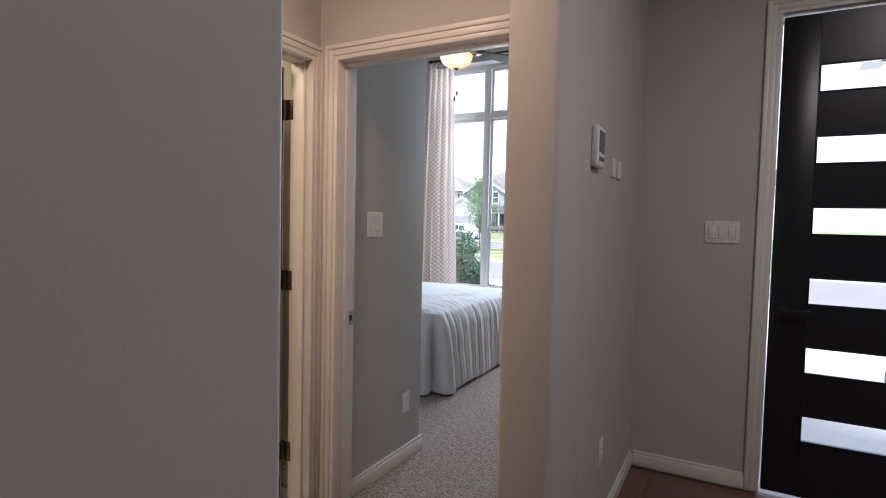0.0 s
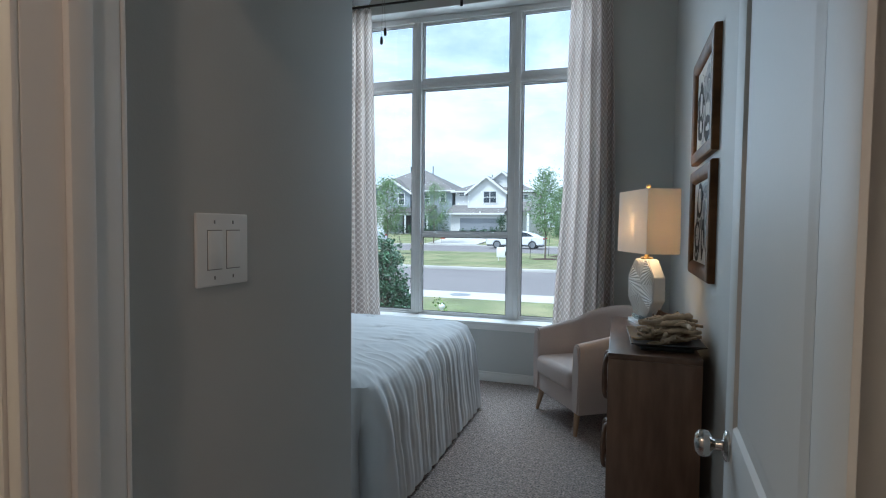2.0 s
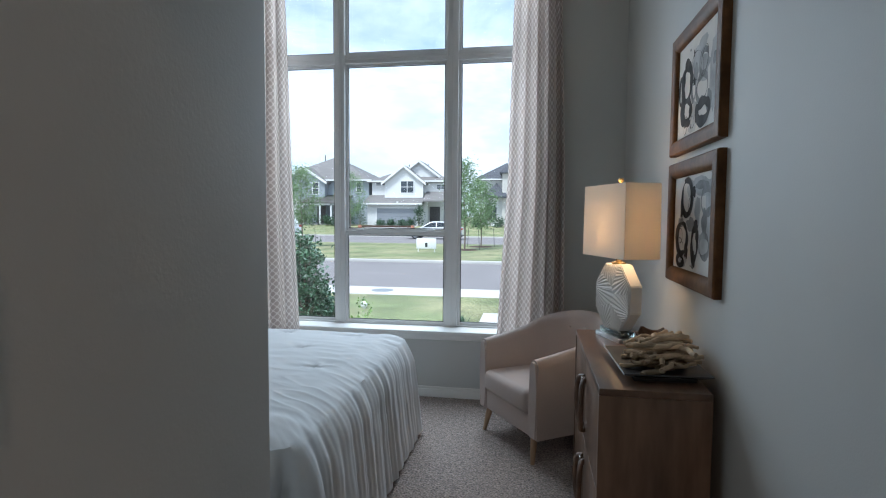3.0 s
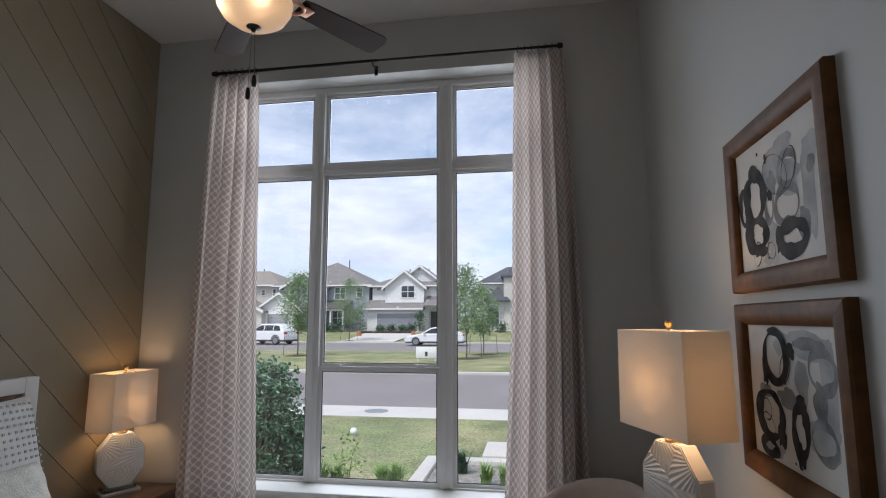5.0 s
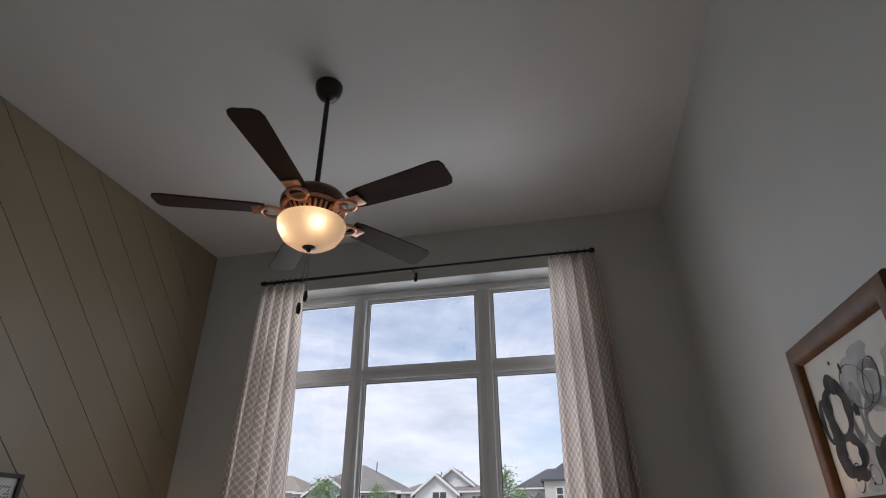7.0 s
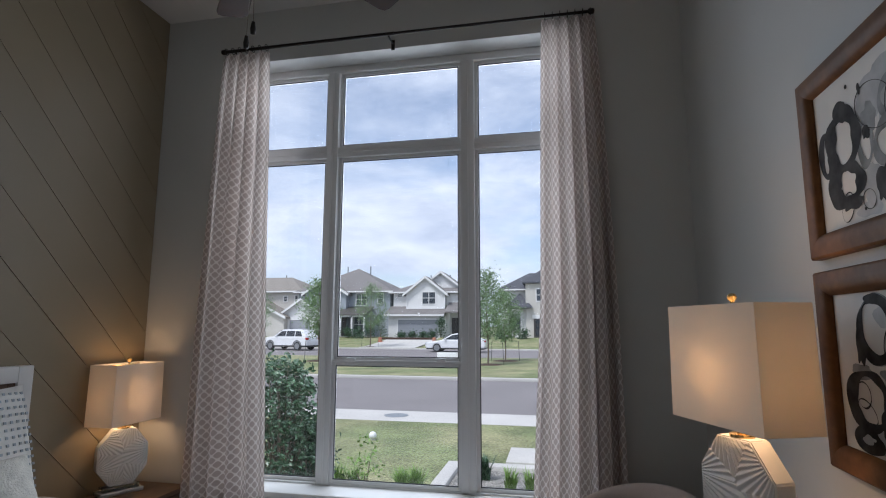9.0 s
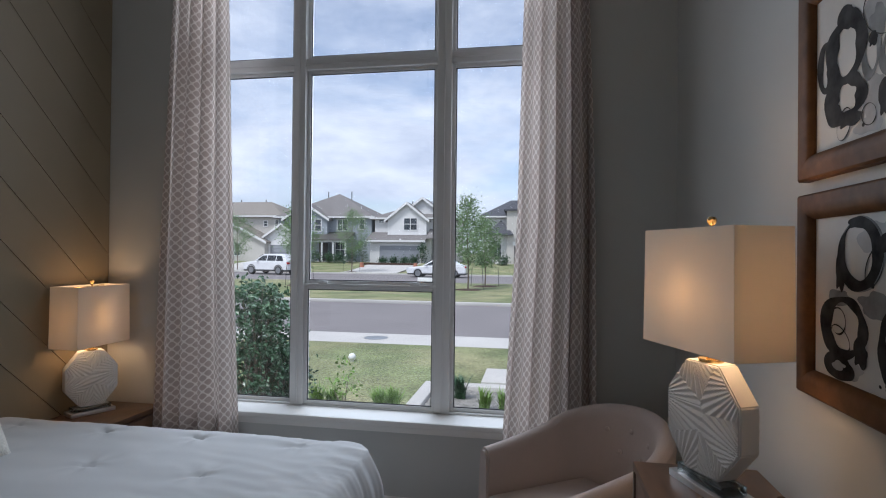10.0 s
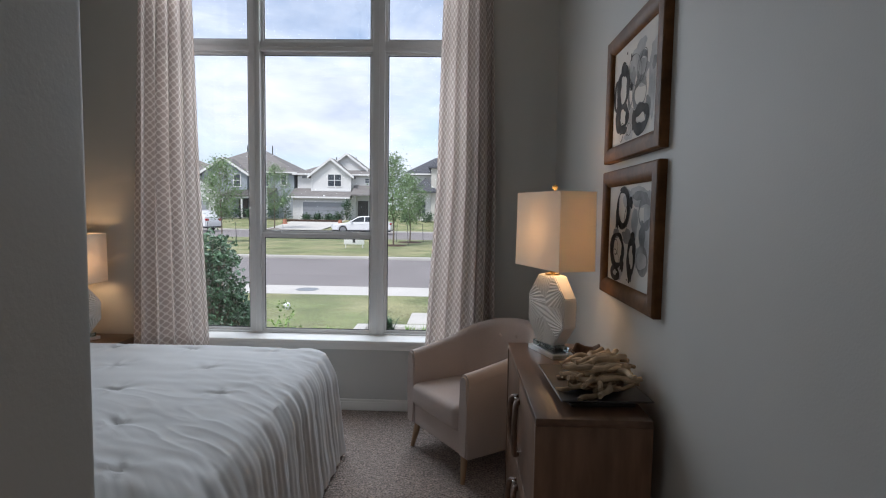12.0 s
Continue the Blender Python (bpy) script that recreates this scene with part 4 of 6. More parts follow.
def armchair():
    top = thing("armchair", "beige linen tub armchair with button back and pale legs", "armchair", pose(-0.52, 3.565, 0, 0, 0, -56))
    bm = bmesh.new()
    # the curved shell of arms and back: a U in plan, higher at the back
    path, flat = [], []
    for k in range(61):
        f = k / 60
        if f < 0.28:
            g = f / 0.28
            path.append((-0.292, -0.315 + 0.365 * g)), flat.append(0.05 + 0.33 * g ** 1.2)
        elif f > 0.72:
            g = (1 - f) / 0.28
            path.append((0.292, -0.315 + 0.365 * g)), flat.append(0.05 + 0.33 * g ** 1.2)
        else:
            a = math.pi - math.pi * (f - 0.28) / 0.44
            path.append((0.292 * math.cos(a), 0.05 + 0.255 * math.sin(a))), flat.append(0.38 + 0.62 * math.sin(math.pi - a) ** 0.9)
    section_n = 14
    rings = []
    for i, ((x, y), rise) in enumerate(zip(path, flat)):
        a, b = path[max(i - 1, 0)], path[min(i + 1, 60)]
        t = Vector((b[0] - a[0], b[1] - a[1])).normalized()
        out = Vector((-t.y, t.x))
        h = 0.605 + 0.195 * rise
        lean = 0.05 * rise
        th = 0.040
        ring = []
        prof = [(-th, 0.155), (-th, 0.30), (-th, h - 0.05), (-th * 0.85, h - 0.02), (-th * 0.45, h - 0.004), (0, h), (th * 0.45, h - 0.004), (th * 0.85, h - 0.02), (th, h - 0.05), (th, 0.42), (th, 0.155)]
        for o, z in prof:
            k = o + lean * (z - 0.155) / 0.6
            ring.append(bm.verts.new((x + out.x * k, y + out.y * k, z)))
        rings.append(ring)
    m = len(rings[0])
    for a, b in zip(rings, rings[1:]):
        for k in range(m - 1):
            bm.faces.new((a[k], a[k + 1], b[k + 1], b[k]))
        bm.faces.new((a[m - 1], a[0], b[0], b[m - 1]))
    bm.faces.new(rings[0])
    bm.faces.new(rings[-1][::-1])
    end_edges = [e for e in bm.edges if all(v in set(rings[0]) | set(rings[-1]) for v in e.verts) and e.is_boundary is False and any(len(f.verts) > 4 for f in e.link_faces)]
    bmesh.ops.bevel(bm, geom=end_edges, offset=0.012, segments=2, affect="EDGES")
    shell = part("shell", bm, M_CHAIR, top)
    part("seat_frame", boxed(-0.255, 0.255, -0.305, 0.27, 0.155, 0.29, bevel=0.015, segments=3), M_CHAIR, top)
    bm = bmesh.new()
    box(bm, -0.25, 0.25, -0.335, 0.24, 0.285, 0.425, bevel=0.04, segments=5)
    for v in bm.verts:
        if v.co.z > 0.4:
            v.co.z += 0.022 * max(0, 1 - (v.co.x / 0.25) ** 2) * max(0, 1 - ((v.co.y + 0.05) / 0.3) ** 2)
    part("seat_cushion", bm, M_CHAIR, top, "plump beige seat cushion")
    for u, z in ((-0.5, 0.68), (0.0, 0.70), (0.5, 0.68), (-0.25, 0.59), (0.25, 0.59)):
        a = math.pi / 2 - u * 0.95
        px, py = 0.292 * math.cos(a), 0.05 + 0.255 * math.sin(a)
        inward = Vector((-math.cos(a), -math.sin(a), 0))
        centre = Vector((px, py, z)) + inward * 0.012
        bm = lathe(bmesh.new(), [(0.0, 0.0), (0.012, 0.0), (0.010, 0.006), (0.0, 0.009)], 14, Matrix.Translation(centre) @ inward.to_track_quat("Z", "Y").to_matrix().to_4x4())
        part("button", bm, M_CHAIR, shell)
    for x, y in ((-0.27, -0.285), (0.27, -0.285), (-0.22, 0.24), (0.22, 0.24)):
        s = Vector((x * 0.05, y * 0.05))
        bm = tube(bmesh.new(), [(x * 0.95, y * 0.95, 0.16), (x, y, 0.08), (x + s.x, y + s.y, 0.0)], [0.022, 0.018, 0.012], 12)
        part("leg", bm, M_LEG, top, "tapered pale wood leg")


def nightstand():
    x0, x1, y0, y1, h = -3.43, -3.02, 3.645, 4.195, 0.540
    top = thing("nightstand", "brown wooden nightstand beside the bed", "nightstand", pose(0, 0, 0))
    part("top", boxed(x0, x1, y0, y1, h - 0.025, h, bevel=0.004), M_NIGHT, top)
    part("body", boxed(x0, x1 - 0.015, y0 + 0.015, y1 - 0.015, 0.15, h - 0.025, bevel=0.003), M_NIGHT, top)
    for k in range(2):
        drawer = part("drawer", boxed(x1 - 0.015, x1 - 0.001, y0 + 0.02, y1 - 0.02, 0.16 + k * 0.175, 0.325 + k * 0.175, bevel=0.003), M_NIGHT, top)
        part("pull", boxed(x1 - 0.001, x1 + 0.018, 3.83, 3.96, 0.235 + k * 0.175, 0.25 + k * 0.175, bevel=0.004), M_METAL, drawer)
    for x in (x0 + 0.04, x1 - 0.05):
        for y in (y0 + 0.04, y1 - 0.04):
            part("leg", tube(bmesh.new(), [(x, y, 0.15), (x, y, 0.0)], [0.02, 0.013], 10), M_NIGHT, top)


def ceiling_fan():
    top = thing("ceiling_fan", "bronze ceiling fan with five walnut blades, light on", "ceiling fan", pose(-1.758, 2.625, 0.0))
    roof = CEIL
    part("canopy", lathe(bmesh.new(), [(0.0, roof), (0.068, roof), (0.068, roof - 0.02), (0.06, roof - 0.05), (0.045, roof - 0.075), (0.025, roof - 0.085), (0.0, roof - 0.085)], 28), M_FANDARK, top)
    part("down_rod", tube(bmesh.new(), [(0, 0, roof - 0.08), (0, 0, 3.070)], 0.0125, 14), M_FANDARK, top)
    part("motor_housing", lathe(bmesh.new(), [(0.0, 3.080), (0.05, 3.075), (0.085, 3.060), (0.130, 3.035), (0.148, 3.005), (0.148, 2.980), (0.138, 2.972), (0.0, 2.972)], 40), M_FANBROWN, top, "dark brown-bronze motor housing")
    # solid dark backing: its colour stands in for the shade between the fins
    part("vent_cone", lathe(bmesh.new(), [(0.0, 2.970), (0.126, 2.970), (0.084, 2.914), (0.0, 2.914)], 36), M_FANDARK, top, "solid dark cone standing in for the shade behind the vent fins")
    bm = bmesh.new()
    for k in range(30):
        box(bm, -0.004, 0.052, -0.0052, 0.0052, -0.003, 0.004, bevel=0.0015, m=Matrix.Rotation(2 * math.pi * k / 30, 4, "Z") @ pose(0.090, 0, 2.914, 0, -52))
    lathe(bm, [(0.122, 2.972), (0.142, 2.972), (0.144, 2.966), (0.138, 2.958), (0.124, 2.962)], 40)
    lathe(bm, [(0.0, 2.914), (0.080, 2.914), (0.096, 2.920), (0.102, 2.914), (0.098, 2.902), (0.0, 2.902)], 40)
    part("vent_ring", bm, M_BRONZE, top, "copper ring of vent fins")
    for k in range(5):
        a = radians(346 + 72 * k)
        spin = Matrix.Rotation(a, 4, "Z")
        bm = bmesh.new()
        ring = [(0.178 + 0.042 * math.cos(t), 0.042 * math.sin(t), 2.940) for t in (2 * math.pi * i / 20 for i in range(21))]
        tube(bm, [tuple(spin @ Vector(p)) for p in ring], 0.0085, 8)
        box(bm, 0.105, 0.142, -0.022, 0.022, 2.938, 2.952, bevel=0.003, m=spin)
        box(bm, 0.215, 0.262, -0.035, 0.035, 2.944, 2.952, bevel=0.003, m=spin)
        arm = part("blade_iron", bm, M_BRONZE, top, "copper blade bracket with an open ring")
        outline = [(0.205, -0.045), (0.25, -0.054), (0.63, -0.070), (0.655, -0.062), (0.665, -0.04), (0.665, 0.04), (0.655, 0.062), (0.63, 0.070), (0.25, 0.054), (0.205, 0.045)]
        bm = prism(bmesh.new(), outline, -0.004, 0.004, spin @ Matrix.Translation((0, 0, 2.960)) @ Matrix.Rotation(radians(-11), 4, "X"))
        part("blade", bm, M_BLADE, top, "dark walnut fan blade")
    glass = cloth_shade("fan_bowl_glass", (0.86, 0.78, 0.66), 0.55, (0.95, 0.84, 0.68))
    part("light_bowl", lathe(bmesh.new(), [(0.0, 2.778), (0.034, 2.780), (0.080, 2.792), (0.120, 2.820), (0.143, 2.858), (0.149, 2.890), (0.145, 2.900), (0.139, 2.903), (0.0, 2.903)], 44), glass, top, "frosted amber glass light bowl")
    part("bowl_cap", lathe(bmesh.new(), [(0.0, 2.758), (0.008, 2.760), (0.012, 2.770), (0.028, 2.778), (0.03, 2.788), (0.0, 2.792)], 20), M_FANDARK, top)
    for dx, low in ((-0.012, 2.530), (0.012, 2.580)):
        chain = part("pull_chain", tube(bmesh.new(), [(dx * 0.5, 0.0, 2.765), (dx, 0, low)], 0.0013, 6), M_METAL, top)
        part("pull_knob", lathe(bmesh.new(), [(0.0, low - 0.052), (0.008, low - 0.048), (0.010, low - 0.03), (0.006, low - 0.004), (0.0, low)], 12, pose(dx, 0, 0)), M_FANDARK, chain)


def ring_shape(bm, cy, cz, ry, rz, thick, x, seed, turn=0.0, span=(0, 360)):
    """A brushed loop of ink of uneven width, flat on the paper."""
    steps = 40
    prev = None
    for k in range(steps + 1):
        a = radians(span[0] + (span[1] - span[0]) * k / steps)
        w = thick * (0.65 + 0.55 * noise.noise(Vector((math.cos(a) * 1.3, math.sin(a) * 1.3, seed))) + 0.25 * math.sin(a * 2 + seed))
        pts = []
        for s in (-1, 1):
            u, v = (ry + s * w / 2) * math.cos(a), (rz + s * w / 2) * math.sin(a)
            pts.append(bm.verts.new((x, cy + u * math.cos(turn) - v * math.sin(turn), cz + u * math.sin(turn) + v * math.cos(turn))))
        if prev:
            bm.faces.new((prev[0], prev[1], pts[1], pts[0]))
        prev = pts


def blot(bm, cy, cz, ry, rz, x, seed):
    steps = 30
    ring = []
    for k in range(steps):
        a = 2 * math.pi * k / steps
        g = 1 + 0.45 * noise.noise(Vector((math.cos(a) * 1.6, math.sin(a) * 1.6, seed)))
        ring.append(bm.verts.new((x, cy + ry * g * math.cos(a), cz + rz * g * math.sin(a))))
    bm.faces.new(ring)


def picture(z0, z1, which):
    """A framed ink abstract on the east wall; u grows away from the window."""
    y0, y1, b = 2.112, 2.796, 0.068
    top = thing("framed_picture", "walnut-framed abstract ink painting of black and grey loops", "picture", None, "pair of pictures")
    # mitred frame with a rounded, slightly sloping section
    prof = [(0.0, 0.030), (0.0, 0.004), (0.006, -0.002), (0.030, -0.006), (0.050, -0.003), (0.060, 0.002), (0.068, 0.012), (0.068, 0.020)]
    corners = [(y0, z0, 1, 1), (y1, z0, -1, 1), (y1, z1, -1, -1), (y0, z1, 1, -1)]
    for k in range(4):
        (ya, za, sya, sza), (yb, zb, syb, szb) = corners[k], corners[(k + 1) % 4]
        bm = bmesh.new()
        ra = [bm.verts.new((x, ya + sya * i, za + sza * i)) for i, x in prof]
        rb = [bm.verts.new((x, yb + syb * i, zb + szb * i)) for i, x in prof]
        for i in range(len(prof) - 1):
            bm.faces.new((ra[i], rb[i], rb[i + 1], ra[i + 1]))
        bm.faces.new((ra[-1], rb[-1], rb[0], ra[0]))
        bm.faces.new(ra)
        bm.faces.new(rb[::-1])
        part("frame_bar", bm, M_FRAMEWOOD, top)
    part("backing", boxed(0.021, 0.029, y0 + 0.004, y1 - 0.004, z0 + 0.004, z1 - 0.004), M_FRAMEDARK, top)
    paper = part("paper", boxed(0.017, 0.021, y0 + b - 0.004, y1 - b + 0.004, z0 + b - 0.004, z1 - b + 0.004), M_PAPER, top, "off-white painting paper")
    w, h = y1 - y0 - 2 * b, z1 - z0 - 2 * b

    def spot(u, v):
        return y1 - b - u * w, z0 + b + v * h

    def lay(name, mat, make, *args):
        bm = bmesh.new()
        make(bm, *args)
        part(name, bm, mat, paper, smooth=False)

    if which == 0:
        pales = ((0.86, 0.45, 0.07, 0.34), (0.90, 0.72, 0.08, 0.09), (0.52, 0.72, 0.13, 0.14), (0.62, 0.86, 0.12, 0.06), (0.46, 0.20, 0.07, 0.14), (0.42, 0.06, 0.10, 0.05), (0.66, 0.60, 0.14, 0.12))
        washes = ((0.63, 0.41, 0.13, 0.13, 0.06), (0.66, 0.66, 0.10, 0.11, 0.05), (0.43, 0.47, 0.05, 0.13, 0.05))
        wash_blots = ((0.47, 0.62, 0.05, 0.09), (0.80, 0.24, 0.06, 0.12), (0.64, 0.29, 0.09, 0.04), (0.90, 0.60, 0.04, 0.06))
        inks = ((0.25, 0.57, 0.115, 0.185, 0.085), (0.085, 0.53, 0.050, 0.145, 0.060), (0.25, 0.27, 0.115, 0.115, 0.095), (0.67, 0.17, 0.135, 0.095, 0.090))
        ink_blots = ((0.24, 0.76, 0.075, 0.07), (0.32, 0.90, 0.012, 0.014), (0.42, 0.83, 0.014, 0.03), (0.42, 0.80, 0.010, 0.012), (0.52, 0.17, 0.045, 0.10), (0.44, 0.53, 0.03, 0.04), (0.27, 0.14, 0.09, 0.045), (0.38, 0.07, 0.010, 0.010))
        lines = ((0.52, 0.67, 0.15, 0.14), (0.68, 0.66, 0.07, 0.15), (0.24, 0.12, 0.05, 0.10), (0.42, 0.12, 0.05, 0.06))
    else:
        pales = ((0.70, 0.88, 0.22, 0.09), (0.80, 0.30, 0.13, 0.14), (0.62, 0.62, 0.08, 0.14), (0.88, 0.60, 0.08, 0.30), (0.46, 0.86, 0.10, 0.10), (0.24, 0.10, 0.13, 0.07))
        washes = ((0.83, 0.72, 0.12, 0.12, 0.06), (0.80, 0.28, 0.11, 0.11, 0.05), (0.36, 0.77, 0.15, 0.20, 0.045))
        wash_blots = ((0.46, 0.49, 0.10, 0.07), (0.80, 0.52, 0.06, 0.14), (0.20, 0.50, 0.09, 0.05), (0.74, 0.88, 0.16, 0.05))
        inks = ((0.24, 0.33, 0.145, 0.165, 0.075), (0.35, 0.77, 0.130, 0.185, 0.055), (0.20, 0.085, 0.085, 0.055, 0.065), (0.58, 0.29, 0.070, 0.155, 0.080))
        ink_blots = ((0.21, 0.66, 0.040, 0.11), (0.34, 0.95, 0.08, 0.03), (0.53, 0.82, 0.04, 0.055), (0.60, 0.46, 0.05, 0.07), (0.36, 0.20, 0.05, 0.08), (0.56, 0.10, 0.045, 0.05), (0.55, 0.045, 0.018, 0.014), (0.50, 0.055, 0.009, 0.009), (0.44, 0.60, 0.02, 0.02))
        lines = ((0.46, 0.70, 0.05, 0.12), (0.20, 0.36, 0.06, 0.08), (0.22, 0.26, 0.08, 0.06))
    step = 0.0
    for u, v, a, c in pales:
        lay("pale_wash", M_WASH_PALE, blot, *spot(u, v), a * w, c * h, 0.0167 - step, u * 9)
        step += 0.00006
    for u, v, a, c in wash_blots:
        lay("grey_wash", M_WASH, blot, *spot(u, v), a * w, c * h, 0.0167 - step, u * 5)
        step += 0.00006
    for u, v, ry, rz, t in washes:
        lay("grey_loop", M_WASH, ring_shape, *spot(u, v), ry * w, rz * h, t * w, 0.0167 - step, u * 7)
        step += 0.00006
    for u, v, ry, rz, t in inks:
        lay("ink_loop", M_INK, ring_shape, *spot(u, v), ry * w, rz * h, 1.3 * t * w, 0.0167 - step, u * 5 + v)
        step += 0.00006
    for u, v, a, c in ink_blots:
        lay("ink_blot", M_INK, blot, *spot(u, v), a * w, c * h, 0.0167 - step, u)
        step += 0.00006
    for u, v, ry, rz in lines:
        lay("ink_line", M_INK, ring_shape, *spot(u, v), ry * w, rz * h, 0.008 * w, 0.0167 - step, u * 3, 0.5)
        step += 0.00006


def drift_tray():
    tray = thing("tray", "dark metal tray on the dresser top", "tray", pose(-0.155, 2.283, 0.835, 0, 0, 2))
    bm = bmesh.new()
    box(bm, -0.11, 0.11, -0.17, 0.17, 0.0, 0.018, bevel=0.003)
    part("foot", bm, M_TRAY, tray)
    bm = bmesh.new()
    rings = [[bm.verts.new((sx * a, sy * c, z)) for sx, sy in ((-1, -1), (1, -1), (1, 1), (-1, 1))] for a, c, z in ((0.12, 0.18, 0.018), (0.155, 0.215, 0.034), (0.153, 0.213, 0.037), (0.118, 0.178, 0.023))]
    for p, q in zip(rings, rings[1:]):
        for k in range(4):
            bm.faces.new((p[k], p[(k + 1) % 4], q[(k + 1) % 4], q[k]))
    bm.faces.new(rings[0])
    bm.faces.new(rings[-1])
    part("dish", bm, M_TRAY, tray)
    rng = random.Random(21)
    for k in range(42):
        layer = k // 10
        z = 0.871 + layer * 0.023 + rng.uniform(-0.004, 0.006)
        a = rng.uniform(8, 68) if rng.random() < 0.74 else rng.uniform(-50, 5)
        cx, cy = -0.135 + rng.uniform(-0.055, 0.055) * (1 - layer * 0.13), 2.275 + rng.uniform(-0.155, 0.155) * (1 - layer * 0.15)
        long, r = rng.uniform(0.17, 0.27), rng.uniform(0.0075, 0.0125)
        pts, bend, lift = [], rng.uniform(-0.04, 0.04), rng.uniform(-0.010, 0.040)
        for i in range(15):
            f = i / 14 - 0.5
            pts.append((f * long, bend * (1 - 4 * f * f) + 0.012 * math.sin(f * 9 + k) + 0.014 * noise.noise(Vector((i * 0.35, k, 0))), lift * f + 0.010 * noise.noise(Vector((i * 0.4, k, 5)))))
        radii = [r * (0.72 + 0.28 * math.sin(math.pi * (i + 1) / 16)) * (1 + 0.15 * noise.noise(Vector((i * 0.6, k * 2, 9)))) for i in range(15)]
        m = pose(cx, cy, z, rng.uniform(-6, 6), 0, a)
        ob = part("driftwood_stick", tube(bmesh.new(), pts, radii, 10), M_DRIFT, None, "pale weathered driftwood stick heaped on the tray")
        ob.matrix_world = m
        tagged(ob, category="driftwood", group="driftwood heap")
    bm = bmesh.new()
    rings = []
    for f in range(9):
        r = 0.015 + 0.048 * f / 8
        rings.append([bm.verts.new((r * math.cos(a) * (1 + 0.12 * math.sin(3 * a)), r * math.sin(a) * 1.15, 0.04 * (f / 8) ** 1.6 + 0.012 * math.sin(5 * a + math.sin(3 * a)) * f / 8)) for a in (2 * math.pi * k / 28 for k in range(28))])
    for p, q in zip(rings, rings[1:]):
        for k in range(28):
            bm.faces.new((p[k], p[(k + 1) % 28], q[(k + 1) % 28], q[k]))
    bm.faces.new(rings[0])
    bowl = part("bark_bowl", bm, M_BARK, None, "dark brown bark bowl among the driftwood")
    bowl.matrix_world = pose(-0.125, 2.452, 0.900, 10, -8, 20)
    solid = bowl.modifiers.new("thickness", "SOLIDIFY")
    solid.thickness = 0.006
    tagged(bowl, category="bowl")


def switch_plate(m, gangs, label):
    """A wall plate with rocker switches, facing -y of m."""
    w, e = (0.082 if gangs == 2 else 0.070) + 0.046 * (gangs - 1), 0.063 if gangs == 2 else 0.057
    top = thing("light_switch", label, "light switch", m)
    part("plate", boxed(-w / 2, w / 2, -0.007, 0, -e, e, bevel=0.003, segments=3), M_PLASTIC, top)
    for g in range(gangs):
        x = (g - (gangs - 1) / 2) * 0.046
        bm = box(bmesh.new(), x - 0.0165, x + 0.0165, -0.0095, -0.006, -0.033, 0.033, bevel=0.001)
        part("rocker", bm, M_PLASTIC, top)
        # no real gap: a thin grey sheet paints its shade round the rocker
        bm = bmesh.new()
        box(bm, x - 0.0178, x + 0.0178, -0.0074, -0.0068, -0.0345, 0.0345)
        part("rocker_gap_shade", bm, M_SCREW, top)
        for z in (-0.048, 0.048):
            part("screw", boxed(x - 0.0015, x + 0.0015, -0.0076, -0.0068, z - 0.003, z + 0.003), M_SCREW, top)


def outlet(m, label):
    top = thing("outlet", label, "outlet", m)
    part("plate", boxed(-0.035, 0.035, -0.006, 0, -0.057, 0.057, bevel=0.003), M_PLASTIC, top)
    for z in (-0.02, 0.02):
        part("socket", lathe(bmesh.new(), [(0.0, 0.0), (0.015, 0.0), (0.014, 0.0025), (0.0, 0.0025)], 18, pose(0, -0.006, z, 90)), M_PLASTIC, top)


def keypad():
    top = thing("alarm_keypad", "white wall keypad with a small dark screen", "keypad", pose(0.105, 0.165, 1.642, 0, 0, 90))
    part("case", boxed(-0.062, 0.062, -0.026, 0, -0.075, 0.075, bevel=0.008, segments=3), M_PLASTIC, top)
    part("screen", boxed(-0.045, 0.045, -0.0275, -0.0255, -0.02, 0.058), M_SCREEN, top, "small dark glossy screen")
    for k in range(3):
        part("key", boxed(-0.04 + k * 0.03, -0.018 + k * 0.03, -0.028, -0.0255, -0.052, -0.036, bevel=0.001), M_SCREEN, top)
    for y, z in ((0.50, 1.60), (0.62, 1.60)):
        side = thing("wall_sensor", "small white wall plate beside the keypad", "wall plate", pose(0.105, y, z, 0, 0, 90))
        part("plate", boxed(-0.032, 0.032, -0.012, 0, -0.04, 0.04, bevel=0.004), M_PLASTIC, side)


def strike_plate():
    top = thing("strike_plate", "nickel strike plate on the door jamb", "strike plate", pose(-0.955, 0.078, 0.905))
    bm = box(bmesh.new(), 0, 0.0018, -0.020, 0.026, -0.03, -0.012)
    box(bm, 0, 0.0018, -0.020, 0.026, 0.012, 0.03)
    box(bm, 0, 0.0018, -0.020, -0.010, -0.012, 0.012)
    box(bm, 0, 0.0018, 0.010, 0.026, -0.012, 0.012)
    part("plate", bm, M_METAL, top)
    # near-black sheet on the jamb, painted as the shade inside the latch hole
    part("latch_hole_shade", boxed(0.0002, 0.0008, -0.010, 0.010, -0.012, 0.012), M_FRAMEDARK, top)


